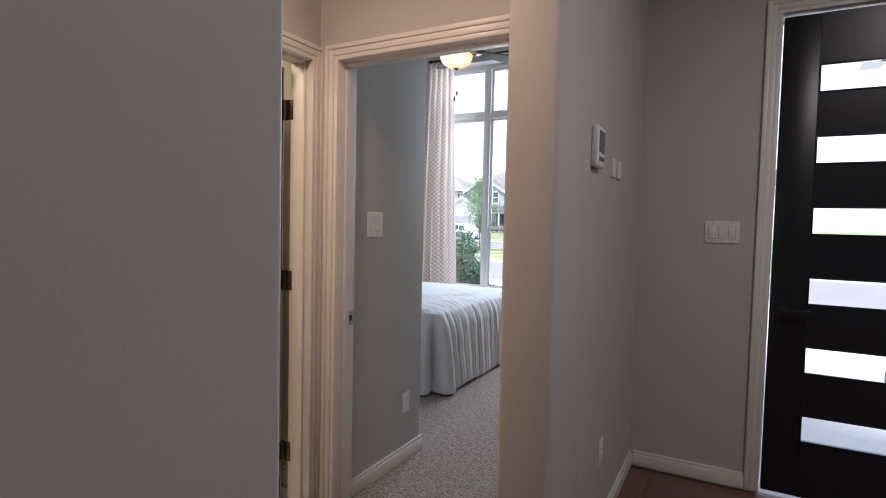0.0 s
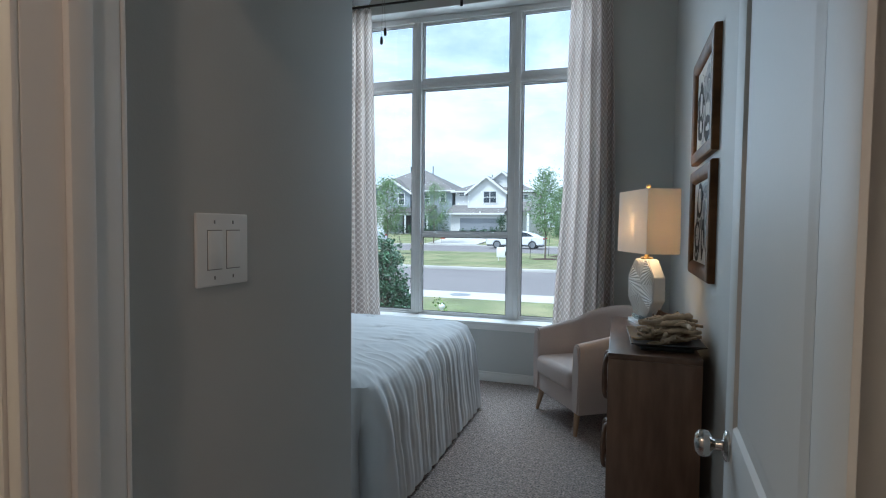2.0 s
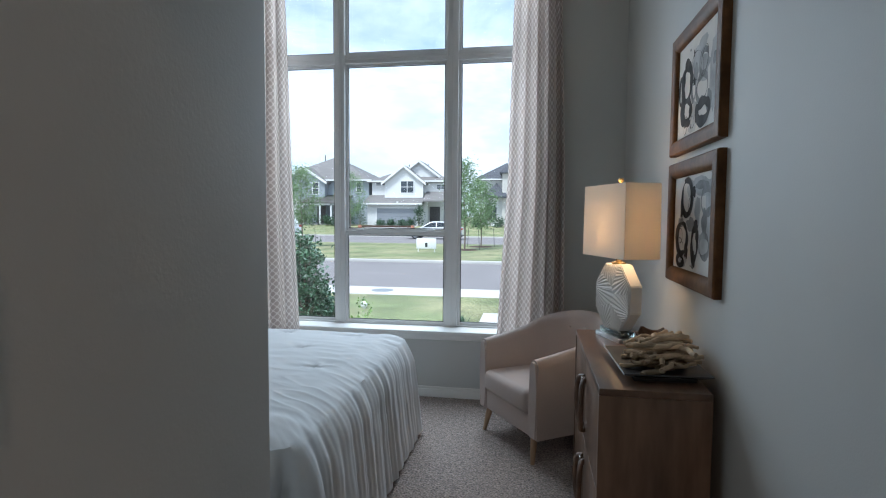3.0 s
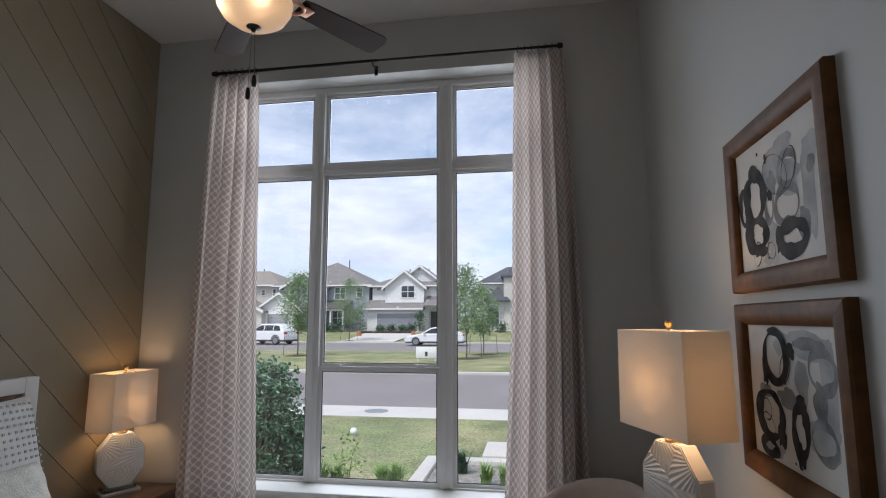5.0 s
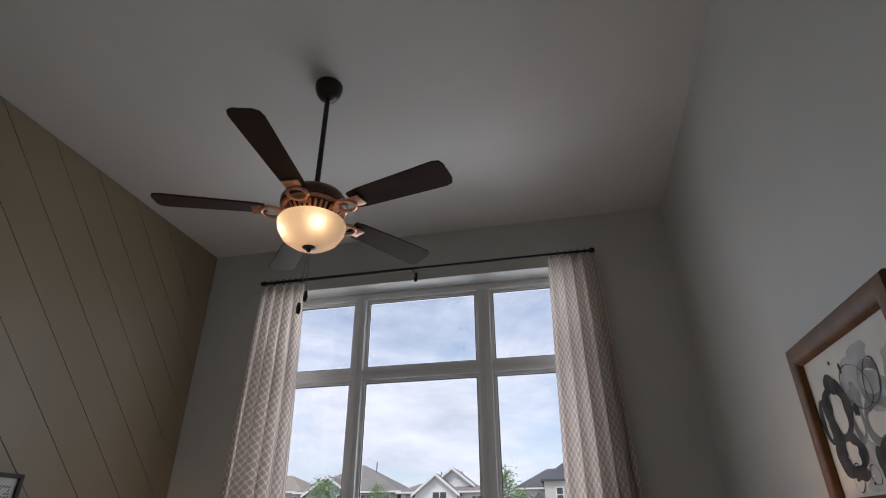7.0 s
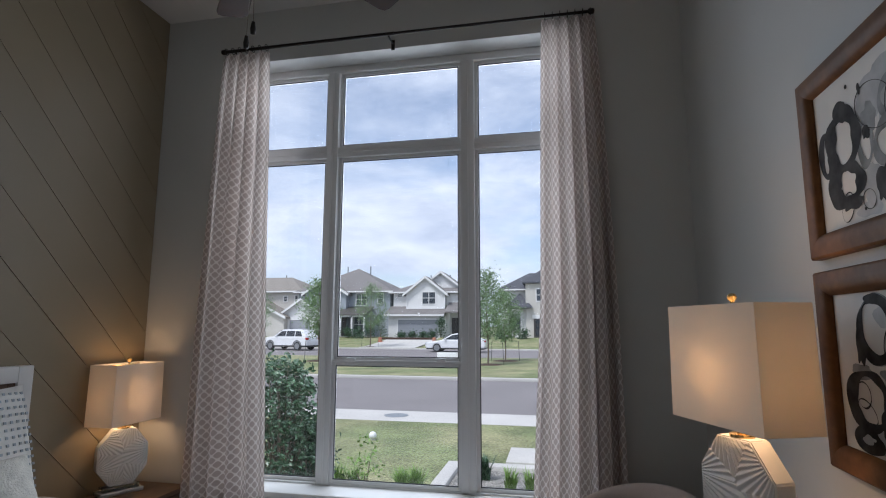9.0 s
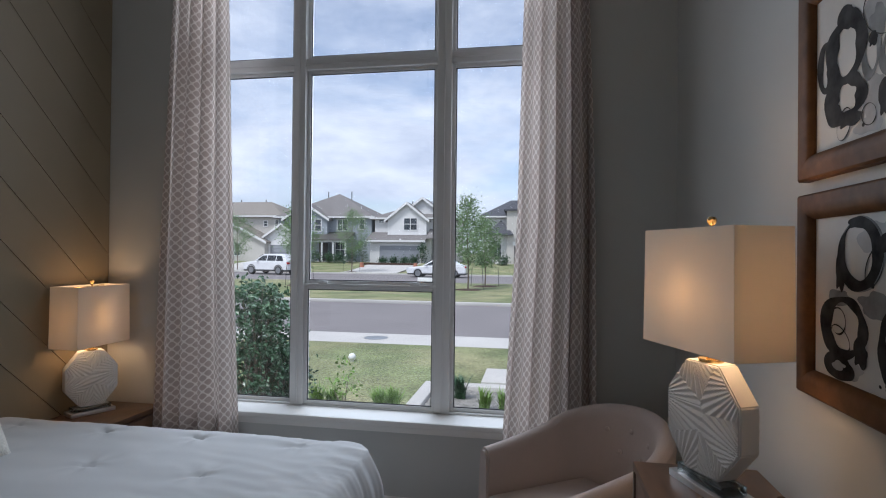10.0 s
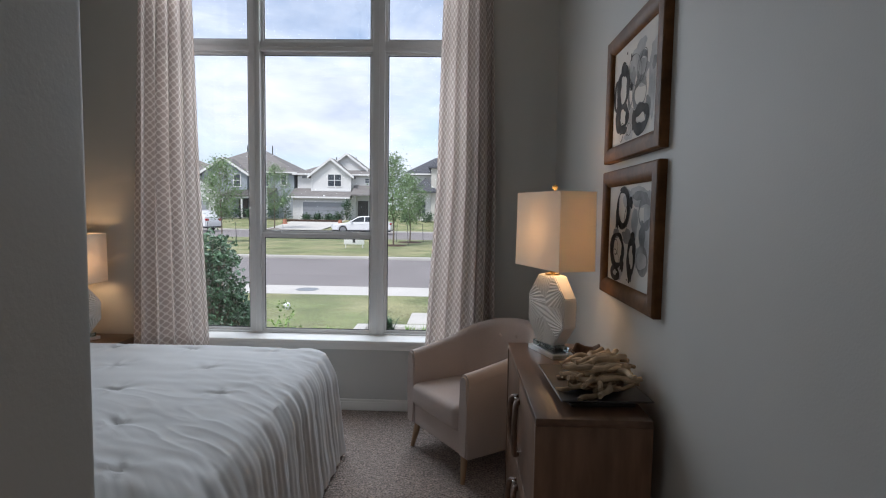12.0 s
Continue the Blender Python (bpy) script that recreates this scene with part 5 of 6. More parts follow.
def bathroom_things():
    top = thing("framed_print", "peach abstract print in a thin champagne frame", "picture")
    x0, x1, z0, z1 = -2.55, -2.06, 1.52, 2.07
    bm = bmesh.new()
    for c in ((x0, x0 + 0.018, z0, z1), (x1 - 0.018, x1, z0, z1), (x0 + 0.018, x1 - 0.018, z0, z0 + 0.018), (x0 + 0.018, x1 - 0.018, z1 - 0.018, z1)):
        box(bm, c[0], c[1], 0.098, 0.13, c[2], c[3], bevel=0.002)
    part("frame", bm, material("champagne_frame", (0.42, 0.34, 0.22), 0.35, 0.6, vary=0.1), top)
    paper = part("paper", boxed(x0 + 0.016, x1 - 0.016, 0.112, 0.129, z0 + 0.016, z1 - 0.016), material("print_paper", (0.74, 0.68, 0.58), 0.7, vary=0.06, scale=9), top)
    flip = Matrix(((0, 1, 0, 0), (1, 0, 0, 0), (0, 0, 1, 0), (0, 0, 0, 1)))
    for name, mat, blots in (("peach_wash", material("peach_wash", (0.62, 0.34, 0.17), 0.7, vary=0.4, scale=16), ((-2.40, 1.84, 0.07, 0.10), (-2.30, 1.90, 0.06, 0.05), (-2.47, 1.68, 0.04, 0.10), (-2.28, 1.72, 0.09, 0.07), (-2.16, 1.83, 0.05, 0.09))),
                             ("ink_marks", M_INK, ((-2.42, 1.99, 0.010, 0.022), (-2.32, 1.68, 0.012, 0.035), (-2.50, 1.80, 0.03, 0.006)))):
        for i, (x, z, a, c) in enumerate(blots):
            bm = bmesh.new()
            blot(bm, x, z, a, c, (0.1112 if name == "peach_wash" else 0.1106) - 0.00008 * i, i * 3.3)
            bmesh.ops.transform(bm, matrix=flip, verts=bm.verts)
            part(name, bm, mat, paper, smooth=False)
    bar = thing("towel_bar", "nickel towel bar on the bathroom wall", "towel bar")
    part("bar", tube(bmesh.new(), [(-2.72, 0.055, 1.44), (-2.06, 0.055, 1.44)], 0.008, 12), M_METAL, bar)
    for x in (-2.72, -2.06):
        part("post", tube(bmesh.new(), [(x, 0.13, 1.44), (x, 0.05, 1.44)], 0.012, 12), M_METAL, bar)
    towel = thing("towel", "folded cream bath towel hanging on the bar", "towel")
    bm = bmesh.new()
    for k, (x0, x1, z0) in enumerate(((-2.66, -2.17, 1.05), (-2.64, -2.19, 1.16))):
        t = 0.012
        d = 0.010 + k * 0.022
        arc_pts = [(0.055 - d, z0), (0.055 - d, 1.44)] + [(0.055 - d * math.cos(a), 1.44 + d * math.sin(a)) for a in (math.pi * i / 10 for i in range(1, 10))] + [(0.055 + d, 1.44), (0.055 + d, z0 + 0.06)]
        rows = []
        for i in range(25):
            f = i / 24
            rows.append([bm.verts.new((x0 + (x1 - x0) * f, y + 0.003 * noise.noise(Vector((f * 5, z * 5, k))), z + 0.006 * noise.noise(Vector((f * 4, k, 1))))) for y, z in arc_pts])
        for a, b in zip(rows, rows[1:]):
            for j in range(len(arc_pts) - 1):
                bm.faces.new((a[j], a[j + 1], b[j + 1], b[j]))
    ob = part("cloth", bm, M_TOWEL, towel)
    solid = ob.modifiers.new("thickness", "SOLIDIFY")
    solid.thickness = 0.011


def accent_picture():
    top = thing("framed_print", "black-framed white print with fine dark strokes", "picture")
    x, y0, y1, z0, z1 = -3.432, 2.615, 3.115, 1.40, 1.96
    bm = bmesh.new()
    for c in ((y0, y0 + 0.02, z0, z1), (y1 - 0.02, y1, z0, z1), (y0 + 0.02, y1 - 0.02, z0, z0 + 0.02), (y0 + 0.02, y1 - 0.02, z1 - 0.02, z1)):
        box(bm, x, x + 0.028, c[0], c[1], c[2], c[3], bevel=0.002)
    part("frame", bm, M_FRAMEDARK, top, "thin black frame")
    paper = part("paper", boxed(x + 0.001, x + 0.012, y0 + 0.018, y1 - 0.018, z0 + 0.018, z1 - 0.018), M_PAPER, top)
    bm = bmesh.new()
    rng = random.Random(5)
    for i in range(26):
        for j in range(30):
            y, z = y0 + 0.05 + i * (y1 - y0 - 0.1) / 25, z0 + 0.06 + j * (z1 - z0 - 0.12) / 29
            a = math.atan2(z - (z0 + z1) / 2, y - (y0 + y1) / 2 + 0.06)
            dy, dz = 0.0085 * math.cos(a), 0.0085 * math.sin(a)
            ny, nz = -math.sin(a) * 0.0022, math.cos(a) * 0.0022
            if rng.random() < 0.85:
                bm.faces.new([bm.verts.new((x + 0.0135, y + p * dy + q * ny, z + p * dz + q * nz)) for p, q in ((-1, -1), (1, -1), (1, 1), (-1, 1))])
    tagged(part("stroke_pattern", bm, M_INK, paper, smooth=False), kind="stuff")


bed()
cushion("pillow", "white square pillow with small blue-grey dots", 0.64, 0.60, 0.18, pose(-3.17, 2.98, 0.655, -16, 0, 90), M_PILLOW, True, 2)
cushion("pillow", "cream knitted pillow leaning on the bed", 0.50, 0.36, 0.16, pose(-2.86, 2.80, 0.655, -28, 0, 84), M_PILLOWKNIT, False, 6)
cushion("pillow", "tan sleeping pillow against the headboard", 0.66, 0.48, 0.15, pose(-3.30, 2.94, 0.665, -6, 0, 90), material("pillow_tan", (0.52, 0.43, 0.35), 0.9, vary=0.05, fine=300, bump=0.2), False, 9)
dresser()
armchair()
nightstand()
lamp_table(pose(-0.212, 2.825, 0.833, 0, 0, 21.4), "white ceramic table lamp, lit, on the dresser", -1, 7)
lamp_table(pose(-3.312, 3.955, 0.540, 0, 0, 1), "white ceramic table lamp, lit, on the nightstand", -27, -35)
picture(1.713, 2.246, 0)
picture(1.141, 1.676, 1)
drift_tray()
ceiling_fan()
accent_picture()
switch_plate(pose(-1.026, 0.352, 1.333, 0, 0, 90), 2, "white double rocker light switch on the entry wall")
switch_plate(pose(0.518, 1.30, 1.333), 3, "white triple rocker light switch beside the front door")
outlet(pose(-1.026, 0.68, 0.33, 0, 0, 90), "white wall outlet low on the entry wall")
outlet(pose(0.105, 0.46, 0.38, 0, 0, 90), "white wall outlet low on the foyer wall")
keypad()
strike_plate()
bathroom_things()


# ---------------------------------------------------------------- outdoors
def ground_material(name, colour, colour2, scale, fine, rough=0.95, bump=0.6, depth=0.02):
    m = material(name, colour, rough, vary=0.24, scale=scale, fine=fine, bump=bump, depth=depth, fine_vary=0.6)
    n, l = m.node_tree.nodes, m.node_tree.links
    tex, ramp, mix = n.new("ShaderNodeTexNoise"), n.new("ShaderNodeMapRange"), n.new("ShaderNodeMixRGB")
    tex.inputs["Scale"].default_value, tex.inputs["Detail"].default_value = scale * 0.35, 5
    ramp.inputs["From Min"].default_value, ramp.inputs["From Max"].default_value = 0.42, 0.62
    coord = n.new("ShaderNodeTexCoord")
    l.new(coord.outputs["Object"], tex.inputs["Vector"])
    l.new(tex.outputs["Fac"], ramp.inputs["Value"])
    l.new(ramp.outputs["Result"], mix.inputs["Fac"])
    mix.inputs["Color1"].default_value, mix.inputs["Color2"].default_value = (*colour, 1), (*colour2, 1)
    hsv = next(k for k in n if k.bl_idname == "ShaderNodeHueSaturation")
    l.new(mix.outputs["Color"], hsv.inputs["Color"])
    return m


M_LAWN = ground_material("lawn_grass", (0.150, 0.178, 0.075), (0.245, 0.238, 0.125), 1.5, 26)
M_ASPHALT = material("asphalt", (0.19, 0.175, 0.175), 0.9, vary=0.08, scale=0.4, fine=30, bump=0.3, depth=0.006, fine_vary=0.1)
M_CONCRETE = material("concrete", (0.47, 0.455, 0.43), 0.85, vary=0.08, scale=0.8, fine=20, bump=0.2, depth=0.004, fine_vary=0.05)
M_MULCH = material("mulch", (0.055, 0.03, 0.02), 0.95, vary=0.3, scale=6, fine=40, bump=0.8, depth=0.03)
M_BARKTREE = material("tree_bark", (0.16, 0.125, 0.095), 0.9, vary=0.3, scale=8, fine=40, bump=0.6, depth=0.01)
M_LEAF = material("tree_leaf", (0.17, 0.265, 0.115), 0.6, vary=0.5, scale=3, fine=20, bump=0)
M_LEAF_BUSH = material("bush_leaf", (0.045, 0.095, 0.045), 0.35, vary=0.45, scale=9, fine=40, bump=0)
M_LEAF_BRIGHT = material("grass_blade", (0.15, 0.26, 0.05), 0.5, vary=0.4, scale=9, fine=40, bump=0)
M_ROOF = material("roof_shingle", (0.17, 0.16, 0.155), 0.9, vary=0.15, scale=1.2, fine=9, stretch=(1, 3, 3), bump=0.5, depth=0.03, fine_vary=0.2)
M_ROOF_TAN = material("roof_shingle_tan", (0.21, 0.19, 0.165), 0.9, vary=0.15, scale=1.2, fine=9, stretch=(1, 3, 3), bump=0.5, depth=0.03, fine_vary=0.2)
M_ROOF_DARK = material("roof_shingle_dark", (0.065, 0.068, 0.08), 0.85, vary=0.15, scale=1.2, fine=9, stretch=(1, 3, 3), bump=0.5, depth=0.03, fine_vary=0.2)
M_ROOF_METAL = material("roof_metal", (0.16, 0.15, 0.14), 0.45, 0.5, vary=0.1)
M_SIDING_WHITE = material("siding_white", (0.66, 0.66, 0.65), 0.7, vary=0.04, scale=0.5, fine=5, stretch=(0.05, 0.05, 1), bump=0.6, depth=0.03)
M_SIDING_GREY = material("siding_blue_grey", (0.30, 0.33, 0.36), 0.7, vary=0.05, scale=0.5, fine=5, stretch=(0.05, 0.05, 1), bump=0.6, depth=0.03)
M_SIDING_TAN = material("siding_cream", (0.50, 0.48, 0.44), 0.7, vary=0.05, scale=0.5, fine=5, stretch=(0.05, 0.05, 1), bump=0.6, depth=0.03)
M_GARAGE = material("garage_door_grey", (0.27, 0.285, 0.31), 0.6, vary=0.05, scale=1)
M_FARTRIM = material("house_trim_white", (0.70, 0.70, 0.69), 0.6, vary=0.03)
M_FARGLASS = material("house_window_glass", (0.05, 0.06, 0.075), 0.08, vary=0.2, scale=0.6, bump=0)
M_FARDOOR = material("house_entry_dark", (0.05, 0.045, 0.045), 0.5, vary=0.1)
M_CARPAINT = material("car_paint_white", (0.74, 0.75, 0.76), 0.18, vary=0.02, bump=0, coat=0.6)
M_CARGLASS = material("car_glass", (0.025, 0.03, 0.035), 0.05, vary=0.1, bump=0)
M_TYRE = material("tyre_rubber", (0.02, 0.02, 0.021), 0.8, vary=0.15)
M_RIM = material("wheel_rim", (0.32, 0.33, 0.34), 0.3, 0.8, vary=0.05)
M_CLAD = material("car_cladding", (0.035, 0.036, 0.038), 0.6, vary=0.1)
M_TAIL = material("tail_light", (0.35, 0.02, 0.02), 0.25, vary=0.1, bump=0)
M_HEAD = material("head_light", (0.55, 0.58, 0.6), 0.15, vary=0.05, bump=0)
M_SIGN = material("sign_white", (0.72, 0.72, 0.71), 0.5, vary=0.02)
M_ORANGE = material("orange_plastic", (0.36, 0.15, 0.09), 0.6, vary=0.1)

GZ = -0.30


def grounds():
    structure("ground", boxed(-900, 900, 4.46, 1500, -0.80, -0.47), M_LAWN, "wide grass ground reaching the horizon", "ground", False)
    structure("lawn_yard", boxed(-70, 70, 4.46, 11.45, -0.47, GZ), M_LAWN, "front yard lawn, green and straw-coloured", "lawn", False)
    structure("pavement", boxed(-70, 70, 11.45, 12.6, -0.47, GZ + 0.004), M_CONCRETE, "pale concrete pavement along the street", "pavement", False)
    structure("kerb", boxed(-70, 70, 12.6, 12.82, -0.47, GZ - 0.01, bevel=0.03), M_CONCRETE, "pale concrete kerb of the street", "kerb")
    structure("road", boxed(-70, 70, 12.82, 20.85, -0.47, -0.43), M_ASPHALT, "grey asphalt street before the house", "road", False)
    structure("kerb", boxed(-70, 70, 20.85, 21.05, -0.47, GZ - 0.01, bevel=0.03), M_CONCRETE, "pale concrete kerb of the grass strip", "kerb")
    structure("lawn_strip", boxed(-70, 70, 21.05, 33.2, -0.47, GZ), M_LAWN, "wide grass strip between the two streets", "lawn", False)
    structure("kerb", boxed(-70, 70, 33.2, 33.4, -0.47, GZ - 0.01, bevel=0.03), M_CONCRETE, "pale concrete kerb of the far street", "kerb")
    structure("road", boxed(-70, 70, 33.4, 46.0, -0.47, -0.43), M_ASPHALT, "grey asphalt far street with parked cars", "road", False)
    structure("kerb", boxed(-70, 70, 46.0, 46.25, -0.47, GZ - 0.01, bevel=0.03), M_CONCRETE, "pale kerb before the houses", "kerb")
    bm = bmesh.new()
    prism(bm, [(46.25, -0.47), (46.25, GZ), (48.5, GZ + 0.03), (56.5, 0.38), (95, 0.45), (95, -0.47)], -70, 70, Matrix(((0, 0, 1, 0), (1, 0, 0, 0), (0, 1, 0, 0), (0, 0, 0, 1))))
    structure("lawn_far", bm, M_LAWN, "gently rising front lawns of the houses opposite", "lawn", False)
    for x0, x1 in ((-17.7, -12.6), (-32.0, -25.4), (-2.0, 2.5)):
        bm = bmesh.new()
        prism(bm, [(46.26, GZ - 0.05), (46.26, GZ + 0.015), (48.5, GZ + 0.045), (56.5, 0.395), (58.4, 0.41), (58.4, 0.3)], x0, x1, Matrix(((0, 0, 1, 0), (1, 0, 0, 0), (0, 1, 0, 0), (0, 0, 0, 1))))
        structure("driveway", bm, M_CONCRETE, "pale concrete driveway up to a garage", "driveway", False)
    structure("porch_slab", boxed(0.115, 5.0, 1.45, 4.6, -0.47, -0.03), M_CONCRETE, "pale concrete porch slab", "porch", False)
    structure("front_walk", boxed(0.6, 9.5, 4.6, 11.45, -0.47, GZ + 0.012), M_CONCRETE, "pale concrete drive before the porch", "path", False)
    structure("garden_pad", boxed(-1.45, 0.6, 8.6, 9.5, -0.47, GZ + 0.03, bevel=0.01), M_CONCRETE, "pale concrete pad in the lawn", "path")
    structure("planting_bed", boxed(-2.0, 0.55, 4.6, 8.15, -0.47, GZ + 0.02, bevel=0.01), material("pebble_bed", (0.22, 0.21, 0.19), 0.9, vary=0.3, scale=10, fine=40, bump=0.8, depth=0.02, fine_vary=0.4), "grey pebble planting bed", "planting bed")
    structure("bed_edging", boxed(-2.18, -2.0, 5.2, 8.35, -0.47, GZ + 0.07, bevel=0.02), M_CONCRETE, "pale stone edging of the planting bed", "edging")
    structure("bed_edging", boxed(-2.0, 0.55, 8.15, 8.35, -0.47, GZ + 0.07, bevel=0.02), M_CONCRETE, "pale stone edging of the planting bed", "edging")
    structure("bed_edging", boxed(-8.0, -4.75, 10.1, 10.25, -0.47, GZ + 0.06, bevel=0.02), M_CONCRETE, "pale stone edging at the lawn's end", "edging")
    cover = part("manhole_cover", lathe(bmesh.new(), [(0.0, 0.0), (0.25, 0.0), (0.25, 0.006), (0.21, 0.010), (0.0, 0.010)], 32, pose(-4.02, 12.1, GZ + 0.004)), M_RIM, None, "dark round manhole cover in the pavement")
    tagged(cover, category="manhole cover")
    ball = thing("lawn_globe", "white round globe standing on the lawn", "globe", pose(-3.70, 9.70, GZ))
    part("globe", lathe(bmesh.new(), [(0.062 * math.sin(a), 0.07 - 0.062 * math.cos(a)) for a in (math.pi * k / 14 for k in range(15))], 24), M_SIGN, ball)
    part("stem", tube(bmesh.new(), [(0, 0, 0), (0, 0, 0.02)], 0.03, 12), M_SIGN, ball)


def leaves(bm, centres, size, rng, per, spread, flat=0.35):
    """Many small pointed leaves scattered round centres."""
    for c in centres:
        for _ in range(per):
            p = Vector(c) + Vector((rng.gauss(0, spread), rng.gauss(0, spread), rng.gauss(0, spread * 0.9)))
            a = Vector((rng.uniform(-1, 1), rng.uniform(-1, 1), rng.uniform(-0.6, 0.9))).normalized()
            b = a.orthogonal().normalized()
            b.rotate(Matrix.Rotation(rng.uniform(0, 6.28), 3, a))
            s = size * rng.uniform(0.6, 1.3)
            n = a.cross(b) * s * 0.12
            v = [bm.verts.new(q) for q in (p, p + a * s * 0.5 + b * s * flat * 0.6 + n, p + a * s, p + a * s * 0.5 - b * s * flat * 0.6 + n)]
            bm.faces.new(v)


def young_tree(x, y, height, seed, base=GZ, label="slim young street tree with stakes and a mulch ring", spread=0.62, staked=True):
    rng = random.Random(seed)
    top = thing("tree", label, "tree", pose(x, y, base), "street trees")
    bm = bmesh.new()
    lean = rng.uniform(-0.08, 0.08)
    trunk = [(lean * k / 7 + 0.03 * math.sin(k), 0.03 * math.cos(k * 1.3), height * 0.93 * k / 7) for k in range(8)]
    tube(bm, trunk, [0.045 * (1 - 0.85 * k / 7) * height / 4.3 for k in range(8)], 8)
    centres = []
    for k in range(34):
        f = 0.30 + 0.66 * k / 33
        h = height * f
        reach = spread * height / 4.3 * (0.28 + 0.95 * math.sin(math.pi * ((f - 0.30) / 0.7) ** 0.75)) * rng.uniform(0.5, 1.25)
        a = k * 2.4 + rng.uniform(-0.5, 0.5)
        i = min(6, int(f / 0.93 * 7))
        p0 = Vector(trunk[i])
        p0.z = h - 0.15
        p1 = p0 + Vector((math.cos(a) * reach * 0.6, math.sin(a) * reach * 0.6, 0.22))
        p2 = p0 + Vector((math.cos(a) * reach, math.sin(a) * reach, 0.42 + rng.uniform(0, 0.2)))
        tube(bm, [p0, p1, p2], [0.012, 0.008, 0.003], 5)
        centres += [p1, (p1 + p2) / 2, p2]
    part("trunk", bm, M_BARKTREE, top)
    bm = bmesh.new()
    leaves(bm, centres, 0.13, rng, 36, 0.19)
    tagged(part("crown", bm, M_LEAF, top, "loose green leafy crown", smooth=False), kind="stuff")
    if staked:
        part("mulch_ring", lathe(bmesh.new(), [(0.0, 0.05), (0.35, 0.045), (0.62, 0.02), (0.68, 0.0), (0.0, 0.0)], 24), M_MULCH, top, "dark mulch ring")
        for s in (-1, 1):
            part("stake", tube(bmesh.new(), [(s * 0.75, 0.1 * s, 0.0), (s * 0.70, 0.1 * s, 1.05)], 0.014, 6), M_CLAD, top)
            part("guy_wire", tube(bmesh.new(), [(s * 0.70, 0.1 * s, 1.0), (trunk[2][0], trunk[2][1], 1.25)], 0.004, 4), M_CLAD, top)
    return top


def shrub(x, y, base, radius, height, count, size, seed, mat, label):
    rng = random.Random(seed)
    top = thing("shrub", label, "shrub", pose(x, y, base), "shrubs")
    bm, centres = bmesh.new(), []
    for k in range(count):
        f = rng.random() ** 0.8
        a, r = rng.uniform(0, 6.28), radius * math.sqrt(rng.random()) * (1.05 - 0.65 * f ** 1.5)
        p = (r * math.cos(a), r * math.sin(a), height * (0.08 + 0.9 * f))
        centres.append(p)
        if k % 3 == 0:
            tube(bm, [(0, 0, 0), (p[0] * 0.5, p[1] * 0.5, p[2] * 0.55), p], [0.010, 0.007, 0.003], 5)
    part("stems", bm, M_BARKTREE, top)
    bm = bmesh.new()
    leaves(bm, centres, size, rng, 12, size * 0.9, 0.5)
    tagged(part("foliage", bm, mat, top, smooth=False), kind="stuff")
    return top


def grass_clump(x, y, base, height, blades, seed, mat, label, wide=0.012):
    rng = random.Random(seed)
    ob_bm = bmesh.new()
    for _ in range(blades):
        a, out, h = rng.uniform(0, 6.28), rng.uniform(0.1, 0.55) * height, height * rng.uniform(0.6, 1.05)
        side = Vector((-math.sin(a), math.cos(a), 0)) * wide
        o = Vector((rng.uniform(-0.05, 0.05), rng.uniform(-0.05, 0.05), 0))
        pts = [o + Vector((math.cos(a) * out * f ** 1.6, math.sin(a) * out * f ** 1.6, h * (f - 0.22 * f ** 3))) for f in (0, 0.35, 0.7, 1.0)]
        prev = None
        for k, p in enumerate(pts):
            w = side * (1 - k / 3.05)
            pair = [ob_bm.verts.new(p - w), ob_bm.verts.new(p + w)]
            if prev:
                ob_bm.faces.new((prev[0], prev[1], pair[1], pair[0]))
            prev = pair
    ob = part("ornamental_grass", ob_bm, mat, None, label, smooth=False)
    ob.matrix_world = pose(x, y, base)
    tagged(ob, category="plant", group="window plants")


def wall_window(parent, x, z, w, h, y, bars=1):
    """A framed window on a wall that faces -y."""
    bm = bmesh.new()
    t = 0.09
    for c in ((x, x + t, z, z + h), (x + w - t, x + w, z, z + h), (x + t, x + w - t, z, z + t), (x + t, x + w - t, z + h - t, z + h)):
        box(bm, c[0], c[1], y - 0.06, y, c[2], c[3])
    for k in range(bars):
        xx = x + w * (k + 1) / (bars + 1)
        box(bm, xx - 0.035, xx + 0.035, y - 0.05, y, z + t, z + h - t)
    box(bm, x + t, x + w - t, y - 0.045, y, z + h * 0.5 - 0.03, z + h * 0.5 + 0.03)
    win = part("window", bm, M_FARTRIM, parent)
    part("pane", boxed(x + t, x + w - t, y - 0.025, y - 0.004, z + t, z + h - t), M_FARGLASS, win)


def hip_roof(bm, x0, x1, y0, y1, z, rise, over=0.45, ridge=None):
    """A hipped roof with its eaves' thickness; ridge: how far its ends lie inside."""
    x0, x1, y0, y1 = x0 - over, x1 + over, y0 - over, y1 + over
    r = ridge if ridge is not None else (y1 - y0) / 2
    low = [bm.verts.new(p) for p in ((x0, y0, z), (x1, y0, z), (x1, y1, z), (x0, y1, z))]
    mid = [bm.verts.new((v.co.x, v.co.y, z + 0.18)) for v in low]
    r = min(r, (x1 - x0) / 2 - 0.01)
    a, b = bm.verts.new((x0 + r, (y0 + y1) / 2, z + rise)), bm.verts.new((x1 - r, (y0 + y1) / 2, z + rise))
    bm.faces.new(low[::-1])
    for k in range(4):
        bm.faces.new((low[k], low[(k + 1) % 4], mid[(k + 1) % 4], mid[k]))
    bm.faces.new((mid[0], mid[1], b, a))
    bm.faces.new((mid[1], mid[2], b))
    bm.faces.new((mid[2], mid[3], a, b))
    bm.faces.new((mid[3], mid[0], a))
    return bm


